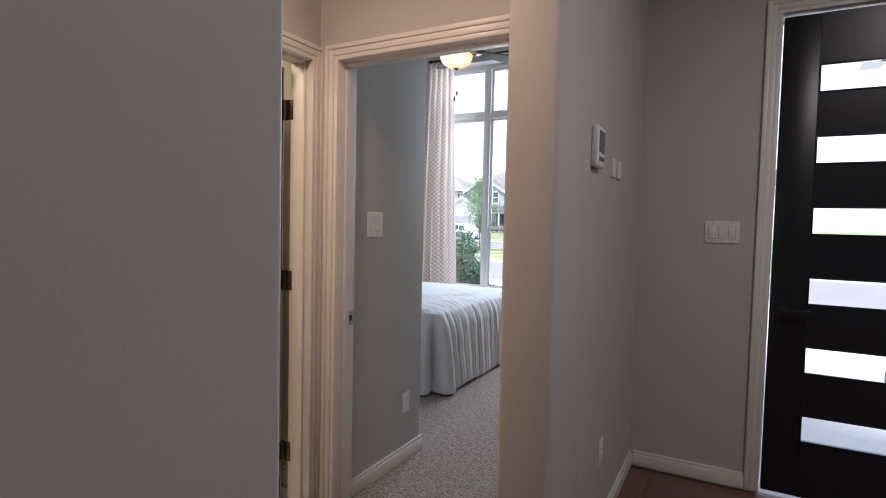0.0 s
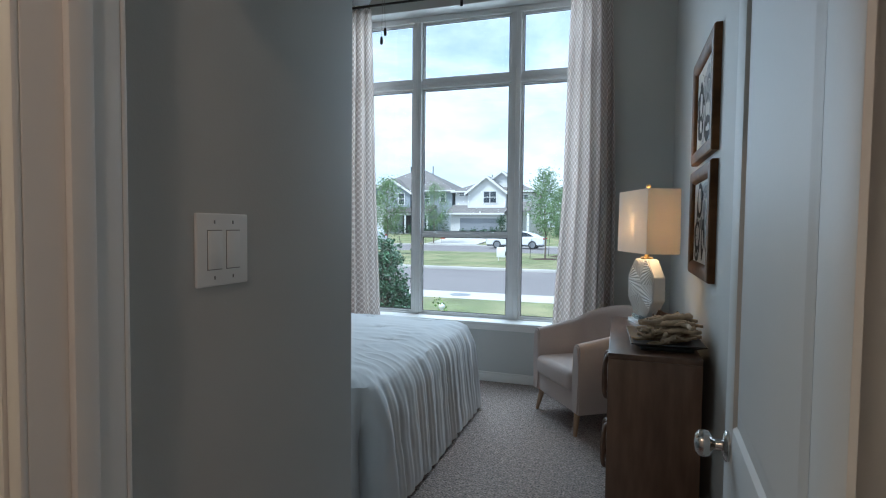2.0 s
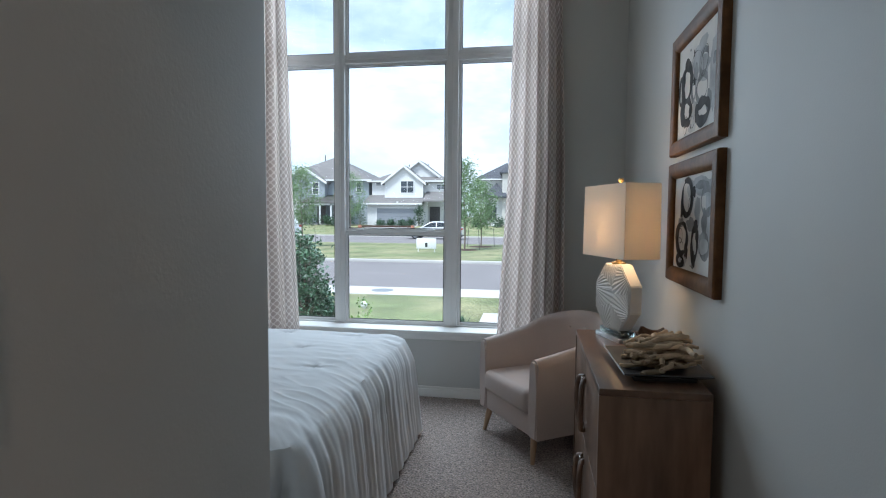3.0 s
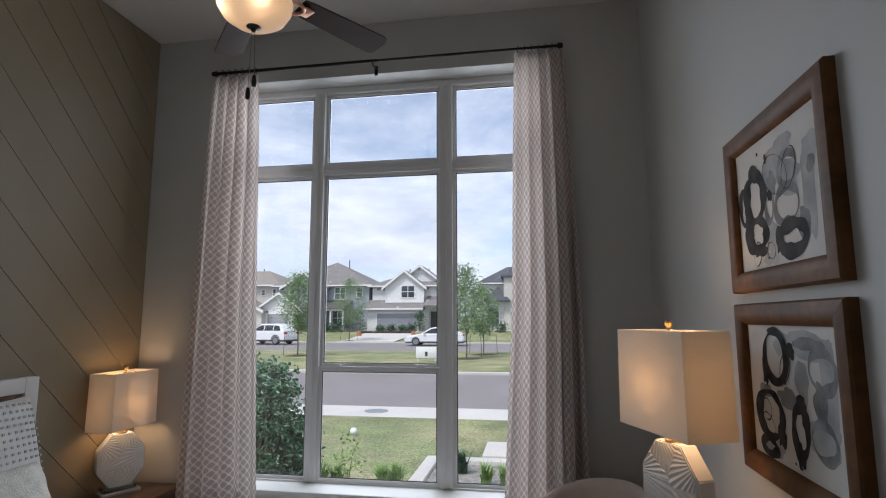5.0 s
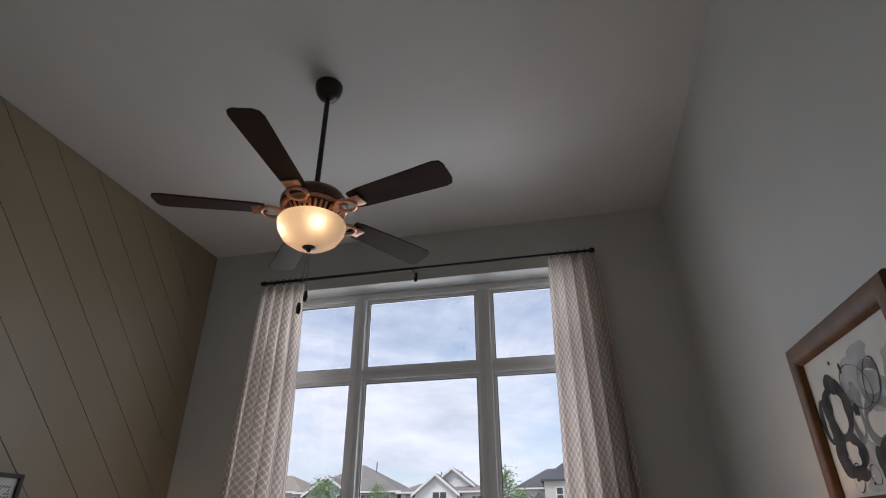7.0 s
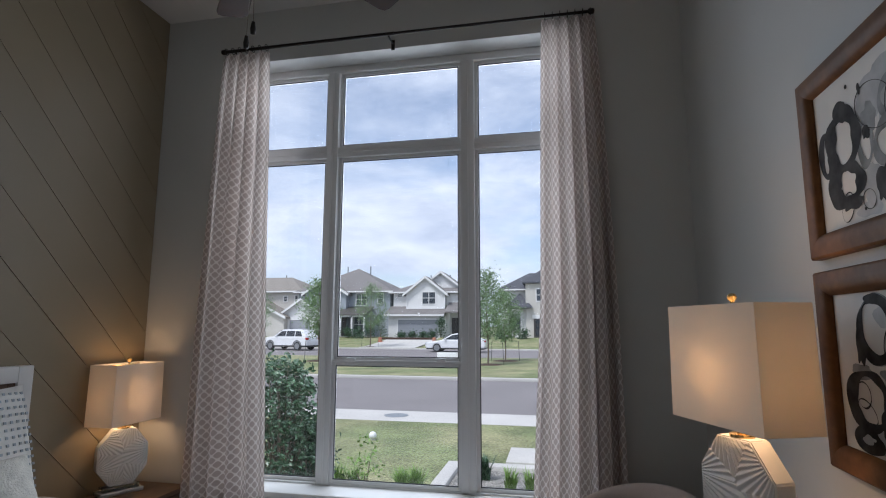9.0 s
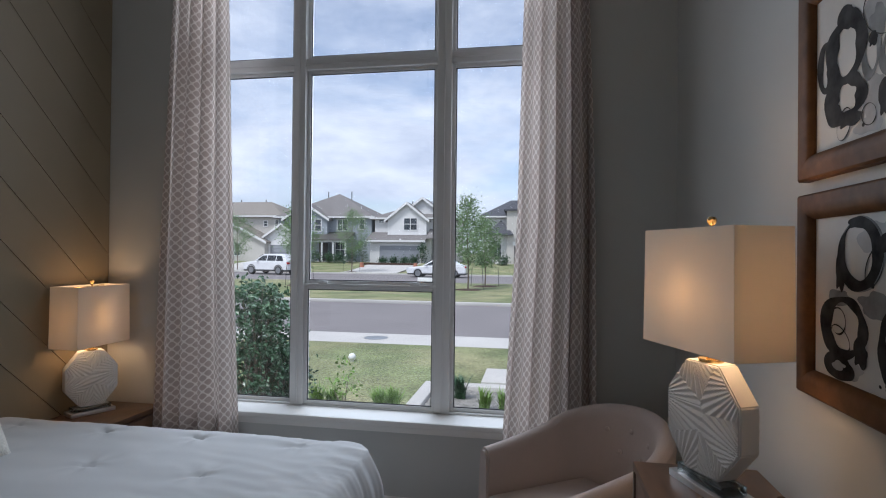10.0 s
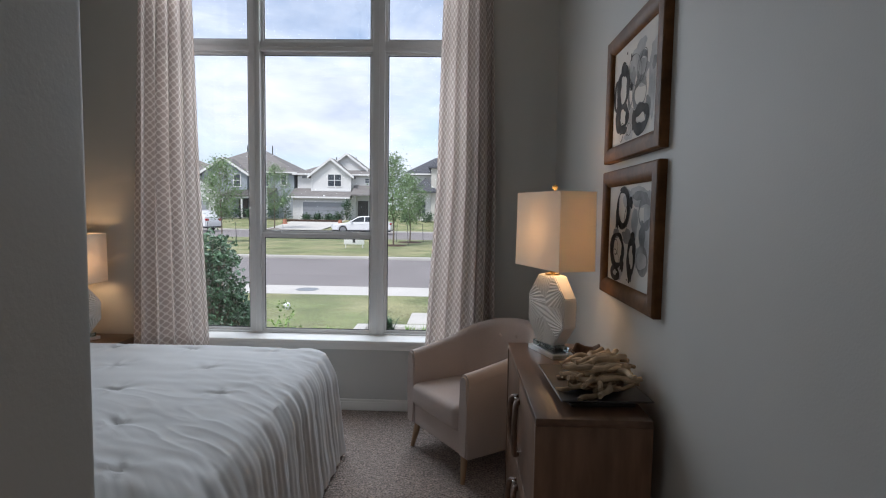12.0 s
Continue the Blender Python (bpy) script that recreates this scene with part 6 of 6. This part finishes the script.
def gable(parent, x0, x1, y0, y1, z0, z, rise, wall_mat, roof_mat, over=0.35):
    """A wing whose gable faces -y: its wall with the pointed top, its roof and its white barge boards."""
    xm = (x0 + x1) / 2
    swap = Matrix(((1, 0, 0, 0), (0, 0, 1, 0), (0, 1, 0, 0), (0, 0, 0, 1)))
    part("wall", prism(bmesh.new(), [(x0, z0), (x1, z0), (x1, z), (xm, z + rise), (x0, z)], y0, y1, swap), wall_mat, parent, smooth=False)
    k = rise / ((x1 - x0) / 2)
    t = 0.18
    outer = [(x0 - over, z - over * k), (xm, z + rise), (x1 + over, z - over * k), (x1 + over, z - over * k + t), (xm, z + rise + t), (x0 - over, z - over * k + t)]
    roof = part("roof", prism(bmesh.new(), outer, y0 - over, y1, swap), roof_mat, parent, smooth=False)
    barge = [(a, b + (0.02 if i > 2 else -0.08)) for i, (a, b) in enumerate(outer)]
    part("barge_board", prism(bmesh.new(), barge, y0 - over - 0.05, y0 - over, swap), M_FARTRIM, roof, smooth=False)


def house(name_label, x0, x1, y0, y1, z0, eave, rise, wall_mat, roof_mat, ridge=None):
    top = thing("house", name_label, "house", pose(0, 0, 0), "houses opposite")
    part("wall", boxed(x0, x1, y0, y1, z0, eave), wall_mat, top, smooth=False)
    roof = part("roof", hip_roof(bmesh.new(), x0, x1, y0, y1, eave, rise, ridge=ridge), roof_mat, top, smooth=False)
    part("fascia", boxed(x0 - 0.47, x1 + 0.47, y0 - 0.49, y0 - 0.452, eave + 0.04, eave + 0.2), M_FARTRIM, roof, smooth=False)
    for vx in (x0 + (x1 - x0) * 0.35, x0 + (x1 - x0) * 0.62):
        part("vent_pipe", tube(bmesh.new(), [(vx, (y0 + y1) / 2 + 0.6, eave + rise * 0.7), (vx, (y0 + y1) / 2 + 0.6, eave + rise + 0.35)], 0.06, 8), M_CLAD, roof)
    return top


def garage_door(parent, x0, x1, z0, z1, y):
    door = part("garage_door", boxed(x0, x1, y - 0.04, y, z0, z1), M_GARAGE, parent, "grey panelled garage door", smooth=False)
    rows = 4
    for r in range(rows):
        za = z0 + (z1 - z0) * r / rows
        part("door_panel", boxed(x0 + 0.04, x1 - 0.04, y - 0.065, y - 0.042, za + 0.03, za + (z1 - z0) / rows - 0.03, bevel=0.01, segments=1), M_GARAGE, door, smooth=False)
    bm = bmesh.new()
    for c in ((x0 - 0.14, x0, z0, z1 + 0.14), (x1, x1 + 0.14, z0, z1 + 0.14), (x0, x1, z1, z1 + 0.14)):
        box(bm, c[0], c[1], y - 0.09, y, c[2], c[3])
    part("door_trim", bm, M_FARTRIM, parent, smooth=False)


def houses():
    # cream house with a low garage wing
    h = house("cream two-storey house with a tan hip roof", -43.0, -30.2, 60.0, 70.0, 0.3, 5.45, 2.3, M_SIDING_TAN, M_ROOF_TAN, 4.2)
    gable(h, -41.5, -30.6, 57.0, 60.0, 0.3, 2.55, 2.7, M_SIDING_TAN, M_ROOF_TAN)
    gable(h, -31.3, -26.6, 57.8, 66.0, 0.3, 2.85, 1.6, M_SIDING_WHITE, M_ROOF)
    garage_door(h, -30.3, -27.8, 0.42, 2.2, 57.8)
    wall_window(h, -32.4, 4.35, 0.6, 0.75, 60.0, 0)
    wall_window(h, -34.9, 0.9, 1.4, 1.5, 57.0, 1)
    wall_window(h, -30.95, 4.1, 0.5, 1.1, 60.0, 0)
    # blue-grey house with a porch
    h = house("blue-grey two-storey house with a hip roof and porch", -30.2, -19.0, 59.5, 69.0, 0.3, 5.30, 3.3, M_SIDING_GREY, M_ROOF, 6.0)
    gable(h, -28.9, -23.9, 58.6, 62.0, 0.3, 5.2, 1.6, M_SIDING_GREY, M_ROOF)
    part("gable_vent", boxed(-26.62, -26.22, 58.52, 58.6, 5.55, 6.05), M_FARTRIM, h, smooth=False)
    wall_window(h, -28.2, 3.7, 0.75, 1.35, 58.6, 0)
    wall_window(h, -25.4, 3.75, 0.85, 1.45, 58.6, 0)
    wall_window(h, -23.1, 3.85, 1.35, 1.4, 59.5, 1)
    wall_window(h, -20.5, 4.0, 0.75, 1.25, 59.5, 0)
    wall_window(h, -23.3, 0.85, 1.3, 1.8, 59.5, 1)
    wall_window(h, -27.6, 0.95, 1.4, 1.5, 58.6, 1)
    part("entry_door", boxed(-24.8, -23.8, 58.52, 58.6, 0.4, 2.5), M_FARDOOR, h, smooth=False)
    turn = Matrix(((0, 0, 1, 0), (1, 0, 0, 0), (0, 1, 0, 0), (0, 0, 0, 1)))
    bm = prism(bmesh.new(), [(56.7, 2.72), (59.5, 3.62), (59.5, 3.74), (56.7, 2.84)], -26.1, -20.9, turn)
    porch = part("porch_roof", bm, M_ROOF_METAL, h, "standing-seam metal porch roof", smooth=False)
    for k in range(13):
        x = -26.05 + k * 0.424
        bm = prism(bmesh.new(), [(56.7, 2.82), (59.5, 3.72), (59.5, 3.78), (56.7, 2.88)], x, x + 0.04, turn)
        part("seam", bm, M_ROOF_METAL, porch, smooth=False)
    for x in (-25.9, -23.9, -22.6, -21.2):
        part("porch_post", boxed(x, x + 0.16, 56.85, 57.01, 0.35, 2.74), M_FARTRIM, h, smooth=False)
    part("porch_beam", boxed(-26.0, -21.0, 56.85, 57.0, 2.55, 2.76), M_FARTRIM, h, smooth=False)
    part("porch_floor", boxed(-26.0, -20.95, 56.8, 59.5, 0.2, 0.45), M_CONCRETE, h, smooth=False)
    # white house with a double garage
    h = house("white two-storey house with gables and a grey garage", -18.6, -9.8, 59.5, 69.0, 0.3, 5.15, 2.2, M_SIDING_WHITE, M_ROOF, 4.4)
    gable(h, -16.85, -12.5, 58.6, 63.0, 3.0, 5.12, 1.72, M_SIDING_WHITE, M_ROOF)
    gable(h, -15.4, -11.25, 60.4, 64.0, 5.0, 6.0, 1.55, M_SIDING_WHITE, M_ROOF)
    part("garage_wall", boxed(-18.5, -12.4, 57.4, 59.5, 0.3, 2.65), M_SIDING_WHITE, h, smooth=False)
    part("skirt_roof", prism(bmesh.new(), [(56.95, 2.66), (59.5, 3.6), (59.5, 3.75), (56.95, 2.81)], -18.9, -12.3, turn), M_ROOF, h, smooth=False)
    part("entry_roof", prism(bmesh.new(), [(57.4, 2.95), (59.5, 4.0), (59.5, 4.15), (57.4, 3.1)], -12.3, -9.6, turn), M_ROOF, h, smooth=False)
    part("gutter", boxed(-18.95, -12.28, 56.86, 56.955, 2.62, 2.80), M_FARTRIM, h, smooth=False)
    garage_door(h, -17.4, -12.95, 0.42, 2.22, 57.4)
    wall_window(h, -15.1, 3.9, 1.6, 1.42, 58.6, 1)
    wall_window(h, -18.2, 4.75, 0.75, 0.45, 59.5, 0)
    wall_window(h, -11.2, 4.35, 1.1, 0.6, 59.5, 1)
    part("apron_trim", boxed(-16.85, -12.5, 58.52, 58.598, 3.42, 3.62), M_FARTRIM, h, smooth=False)
    for x in (-16.85, -12.62):
        part("corner_board", boxed(x, x + 0.12, 58.53, 58.598, 3.6, 5.0), M_FARTRIM, h, smooth=False)
    part("entry_wall", boxed(-12.4, -12.0, 58.6, 59.5, 0.3, 3.0), M_SIDING_WHITE, h, smooth=False)
    part("entry_post", boxed(-9.95, -9.7, 57.5, 57.75, 0.35, 3.0), M_FARTRIM, h, smooth=False)
    part("entry_door", boxed(-11.9, -10.75, 59.42, 59.5, 0.4, 2.45), M_FARDOOR, h, smooth=False)
    part("wall_lamp", boxed(-15.1, -14.9, 56.86, 56.95, 2.83, 2.95), M_SIGN, h, smooth=False)
    # white house with dark roofs
    h = house("white house with steep dark hip roofs", -6.5, 7.0, 60.0, 72.0, 0.3, 5.35, 2.5, M_SIDING_WHITE, M_ROOF_DARK, 3.2)
    part("wing_wall", boxed(-5.6, -3.7, 58.6, 60.0, 0.3, 3.4), M_SIDING_WHITE, h, smooth=False)
    part("wing_roof", hip_roof(bmesh.new(), -5.6, -3.4, 57.9, 62.0, 3.4, 1.7, 0.3, 2.0), M_ROOF_DARK, h, smooth=False)
    part("tower_wall", boxed(-3.8, 0.2, 58.2, 60.0, 0.3, 6.0), M_SIDING_TAN, h, smooth=False)
    part("tower_roof", hip_roof(bmesh.new(), -3.8, 0.2, 58.2, 62.5, 6.0, 1.9, 0.3), M_ROOF_DARK, h, smooth=False)
    wall_window(h, -5.3, 1.0, 1.0, 1.5, 58.6, 1)
    wall_window(h, -2.75, 4.1, 0.75, 1.4, 58.2, 0)
    wall_window(h, -1.6, 4.1, 0.75, 1.4, 58.2, 0)
    door = part("entry_door", boxed(-3.0, -1.8, 58.12, 58.2, 0.4, 2.35), M_FARDOOR, h, smooth=False)
    for k in range(3):
        part("door_pane", boxed(-2.8, -2.0, 58.08, 58.118, 0.65 + k * 0.58, 1.05 + k * 0.58), M_FARGLASS, door, smooth=False)
    part("door_surround", boxed(-3.15, -1.65, 58.14, 58.198, 2.35, 2.75), M_FARTRIM, h, smooth=False)
    # houses seen through the front door
    h = house("cream single-storey house far down the street", 18.0, 30.0, 64.0, 74.0, 0.3, 3.0, 2.4, M_SIDING_TAN, M_ROOF, 4.4)
    wall_window(h, 20.0, 1.0, 1.5, 1.4, 64.0, 1)
    wall_window(h, 25.0, 1.0, 1.5, 1.4, 64.0, 1)
    h = house("white two-storey house far down the street", 34.0, 45.0, 62.0, 72.0, 0.3, 5.4, 2.2, M_SIDING_WHITE, M_ROOF, 4.0)
    wall_window(h, 36.0, 3.6, 1.5, 1.4, 62.0, 1)
    wall_window(h, 40.5, 3.6, 1.5, 1.4, 62.0, 1)


def car(m, label, suv):
    """A parked car of length 4.7 along x, its nose towards -x."""
    top = thing("car", label, "car", m, "parked cars")
    swap = Matrix(((1, 0, 0, 0), (0, 0, 1, 0), (0, 1, 0, 0), (0, 0, 0, 1)))
    if suv:
        side = [(-2.33, 0.42), (-2.36, 0.72), (-2.28, 0.95), (-1.15, 1.10), (2.22, 1.12), (2.34, 0.95), (2.36, 0.50), (2.30, 0.36), (-2.2, 0.33)]
        cabin = [(-1.20, 1.08), (-0.42, 1.62), (-0.2, 1.69), (1.55, 1.70), (1.80, 1.64), (2.24, 1.10)]
        glass = [[(-0.92, 1.14), (-0.36, 1.55), (0.10, 1.58), (0.10, 1.14)], [(0.18, 1.14), (0.18, 1.58), (1.05, 1.58), (1.05, 1.14)], [(1.13, 1.14), (1.13, 1.57), (1.62, 1.54), (1.86, 1.14)]]
    else:
        side = [(-2.33, 0.38), (-2.36, 0.58), (-2.25, 0.76), (-1.05, 0.92), (1.75, 0.98), (2.30, 0.95), (2.36, 0.60), (2.30, 0.32), (-2.2, 0.26)]
        cabin = [(-1.10, 0.90), (-0.30, 1.36), (0.05, 1.43), (0.75, 1.41), (1.25, 1.30), (2.02, 0.96)]
        glass = [[(-0.82, 0.97), (-0.20, 1.31), (0.22, 1.36), (0.22, 0.98)], [(0.30, 0.98), (0.30, 1.36), (0.78, 1.34), (1.10, 1.24), (1.50, 1.02)]]
    bm = prism(bmesh.new(), side, -0.92, 0.92, swap)
    bmesh.ops.bevel(bm, geom=list(bm.edges), offset=0.07, segments=3, affect="EDGES")
    body = part("body", bm, M_CARPAINT, top)
    bm = bmesh.new()
    low = [[bm.verts.new((x, s * (0.86 - 0.22 * max(0, (z - cabin[0][1])) / 0.7), z)) for x, z in cabin] for s in (-1, 1)]
    bm.faces.new(low[0]), bm.faces.new(low[1][::-1])
    for k in range(len(cabin)):
        j = (k + 1) % len(cabin)
        bm.faces.new((low[0][k], low[1][k], low[1][j], low[0][j]))
    bmesh.ops.recalc_face_normals(bm, faces=bm.faces)
    bmesh.ops.bevel(bm, geom=list(bm.edges), offset=0.04, segments=2, affect="EDGES")
    part("cabin", bm, M_CARPAINT, top)
    for pts in glass:
        bm = bmesh.new()
        for s in (-1, 1):
            f = [bm.verts.new((x, s * (0.872 - 0.22 * max(0, (z - cabin[0][1])) / 0.7), z)) for x, z in pts]
            g = [bm.verts.new((v.co.x, v.co.y - s * 0.02, v.co.z)) for v in f]
            bm.faces.new(f), bm.faces.new(g[::-1])
            for k in range(len(f)):
                bm.faces.new((f[k], f[(k + 1) % len(f)], g[(k + 1) % len(f)], g[k]))
        part("side_window", bm, M_CARGLASS, top, smooth=False)
    a, b = cabin[0], cabin[1]
    bm = bmesh.new()
    bm.faces.new([bm.verts.new(p) for p in ((a[0] + 0.10, -0.74, a[1] + 0.06), (a[0] + 0.10, 0.74, a[1] + 0.06), (b[0] - 0.07, 0.62, b[1] + 0.0), (b[0] - 0.07, -0.62, b[1] + 0.0))])
    bmesh.ops.translate(bm, vec=(-0.03, 0, 0.03), verts=bm.verts)
    part("windscreen", bm, M_CARGLASS, top, smooth=False)
    r = 0.37 if suv else 0.34
    for x in (-1.42, 1.42):
        for s in (-1, 1):
            turn = pose(x, s * 0.80, r, 90 * s)
            wheel = part("wheel", lathe(bmesh.new(), [(0.0, -0.10), (r * 0.92, -0.10), (r, -0.06), (r, 0.06), (r * 0.92, 0.13), (r * 0.68, 0.135), (0.0, 0.09)], 28, turn @ Matrix.Scale(-1, 4, (0, 0, 1))), M_TYRE, top, "black tyre")
            bm = bmesh.new()
            lathe(bm, [(r * 0.66, -0.128), (r * 0.66, -0.14), (r * 0.58, -0.14), (r * 0.56, -0.12)], 28, turn)
            for k in range(5):
                box(bm, 0.03, r * 0.62, -0.035, 0.035, -0.142, -0.125, m=turn @ Matrix.Rotation(2 * math.pi * k / 5, 4, "Z"))
            lathe(bm, [(0.06, -0.12), (0.06, -0.145), (0.0, -0.148)], 12, turn)
            part("rim", bm, M_RIM, wheel)
            bm = bmesh.new()
            pts = [(x + (r + 0.055) * math.cos(t), s * 0.925, r + (r + 0.055) * math.sin(t)) for t in (math.pi * k / 14 for k in range(15))]
            tube(bm, pts, 0.035, 6)
            part("wheel_arch", bm, M_CLAD if suv else M_CARPAINT, body)
    part("sill_cladding", boxed(-2.25, 2.28, -0.925, 0.925, 0.27 if suv else 0.22, 0.42 if suv else 0.32, bevel=0.03), M_CLAD, top)
    for s in (-1, 1):
        part("headlight", boxed(-2.36, -2.10, s * 0.70 - 0.18, s * 0.70 + 0.18, 0.74 if suv else 0.62, 0.88 if suv else 0.74, bevel=0.03), M_HEAD, top)
        part("tail_light", boxed(2.18, 2.37, s * 0.74 - 0.16, s * 0.74 + 0.16, 0.86 if suv else 0.78, 1.04 if suv else 0.9, bevel=0.03), M_TAIL, top)
        part("mirror", boxed(-0.85, -0.68, s * 0.98 - 0.08, s * 0.98 + 0.08, 1.08 if suv else 0.95, 1.22 if suv else 1.07, bevel=0.03), M_CARPAINT, top)
        for x in (-0.1, 0.85):
            part("door_handle", boxed(x, x + 0.2, s * 0.925 - 0.015, s * 0.925 + 0.015, 0.9 if suv else 0.8, 0.94 if suv else 0.83, bevel=0.008), M_CARPAINT, body)


def street():
    car(pose(-22.5, 43.2, -0.43, 0, 0, -14), "white sport utility vehicle standing on the street opposite", True)
    car(pose(-8.35, 43.0, -0.43), "white sedan parked across the street", False)
    young_tree(-13.15, 28.2, 4.1, 1, spread=0.76)
    young_tree(-17.0, 47.3, 5.4, 2, spread=0.9)
    young_tree(-4.0, 27.4, 4.3, 3, spread=0.66)
    young_tree(-3.45, 30.5, 3.5, 4, spread=0.80)
    young_tree(-28.3, 47.6, 4.9, 5, GZ, "young tree on a front lawn opposite", 1.0, False)
    young_tree(13.0, 46.0, 5.5, 7, GZ, "young tree far down the street", 0.9, False)
    young_tree(22.0, 52.0, 5.5, 9, GZ, "young tree far down the street", 0.9, False)
    for k, (x, y, r, h) in enumerate(((-20.2, 55.5, 0.7, 1.3), (-18.9, 56.0, 0.75, 2.5), (-22.6, 55.8, 0.6, 0.9), (-24.2, 55.8, 0.7, 1.1), (-25.6, 56.0, 0.5, 1.6), (-21.4, 55.6, 0.6, 1.0), (-12.6, 56.8, 0.42, 2.2), (-16.7, 56.4, 0.4, 0.5), (-15.5, 56.4, 0.4, 0.55), (-14.3, 56.4, 0.4, 0.5), (-13.4, 56.4, 0.4, 0.6), (-4.9, 56.5, 0.6, 2.3), (-4.0, 55.6, 0.6, 0.8), (-6.2, 55.6, 0.6, 0.7))):
        base = 0.38 if y > 56.4 else 0.30
        shrub(x, y, base - 0.03, r, h, 30, 0.20, 40 + k, M_LEAF_BUSH, "dark green shrub before a house opposite")
    structure("mulch_bed", boxed(-18.2, -12.8, 54.2, 56.0, 0.20, 0.385), M_MULCH, "dark mulch bed before the garage", "planting bed", False)
    sign = thing("yard_sign", "white sign board on posts in the grass strip", "sign", pose(-5.6, 25.4, GZ))
    part("board", boxed(-0.48, 0.48, -0.02, 0.02, 0.16, 0.66, bevel=0.006), M_SIGN, sign)
    for x in (-0.4, 0.4):
        part("post", boxed(x - 0.02, x + 0.02, 0.02, 0.05, 0.0, 0.62), M_SIGN, sign)
    part("mark", boxed(-0.06, 0.06, -0.026, -0.021, 0.24, 0.44), M_CLAD, sign, "dark mark without letters")
    for x in (-17.6, -12.2):
        cone = thing("barrier", "small orange barrier by the driveway", "barrier", pose(x, 52.0, -0.02), "orange barriers")
        part("barrier_body", lathe(bmesh.new(), [(0.34, 0.0), (0.34, 0.05), (0.22, 0.07), (0.16, 0.50), (0.0, 0.51)], 16), M_ORANGE, cone)
    post = thing("porch_post", "dark porch post outside the front door", "post", pose(1.93, 4.2, -0.03))
    part("post", boxed(-0.055, 0.055, -0.055, 0.055, 0.0, 2.86, bevel=0.006), M_CLAD, post)
    part("post_base", boxed(-0.10, 0.10, -0.10, 0.10, 0.0, 0.12, bevel=0.01), M_CLAD, post)
    shrub(-3.22, 5.75, GZ, 0.47, 1.52, 380, 0.055, 70, M_LEAF_BUSH, "dense dark green shrub outside the window")
    shrub(-3.02, 5.85, GZ, 0.30, 0.95, 150, 0.055, 71, M_LEAF_BUSH, "dark green shrub with a white bloom by the window")
    shrub(-2.82, 6.9, GZ, 0.16, 0.66, 12, 0.045, 73, M_LEAF_BRIGHT, "thin leggy shrub below the window")
    for k, (x, y, h) in enumerate(((-1.28, 7.3, 0.33), (-1.05, 7.25, 0.36), (-0.82, 7.3, 0.34), (-0.60, 7.2, 0.35), (-2.28, 7.0, 0.40), (-2.45, 7.05, 0.34), (-3.12, 6.9, 0.42), (-2.98, 7.0, 0.36))):
        grass_clump(x, y, GZ + 0.02, h, 90, 80 + k, M_LEAF_BRIGHT, "bright green strappy plant below the window", 0.013)
    grass_clump(-1.62, 7.75, GZ + 0.02, 0.36, 60, 90, M_LEAF_BUSH, "dark blue-green agave in the pebble bed", 0.026)
    roof = thing("porch_roof", "grey gabled porch roof with a dark rake board", "porch roof", pose(0, 0, 0))
    swap = Matrix(((1, 0, 0, 0), (0, 0, 1, 0), (0, 1, 0, 0), (0, 0, 0, 1)))
    part("soffit", prism(bmesh.new(), [(1.50, 2.83), (1.66, 2.83), (3.4, 4.2), (5.2, 2.83), (5.2, 3.0), (3.4, 4.4), (1.50, 3.0)], 4.05, 4.35, swap), M_FARTRIM, roof, smooth=False)
    part("rake_board", prism(bmesh.new(), [(1.62, 2.82), (1.72, 2.82), (3.4, 4.14), (3.4, 4.24)], 3.98, 4.045, swap), M_CLAD, roof, smooth=False)


grounds()
houses()
street()
foyer_floor()
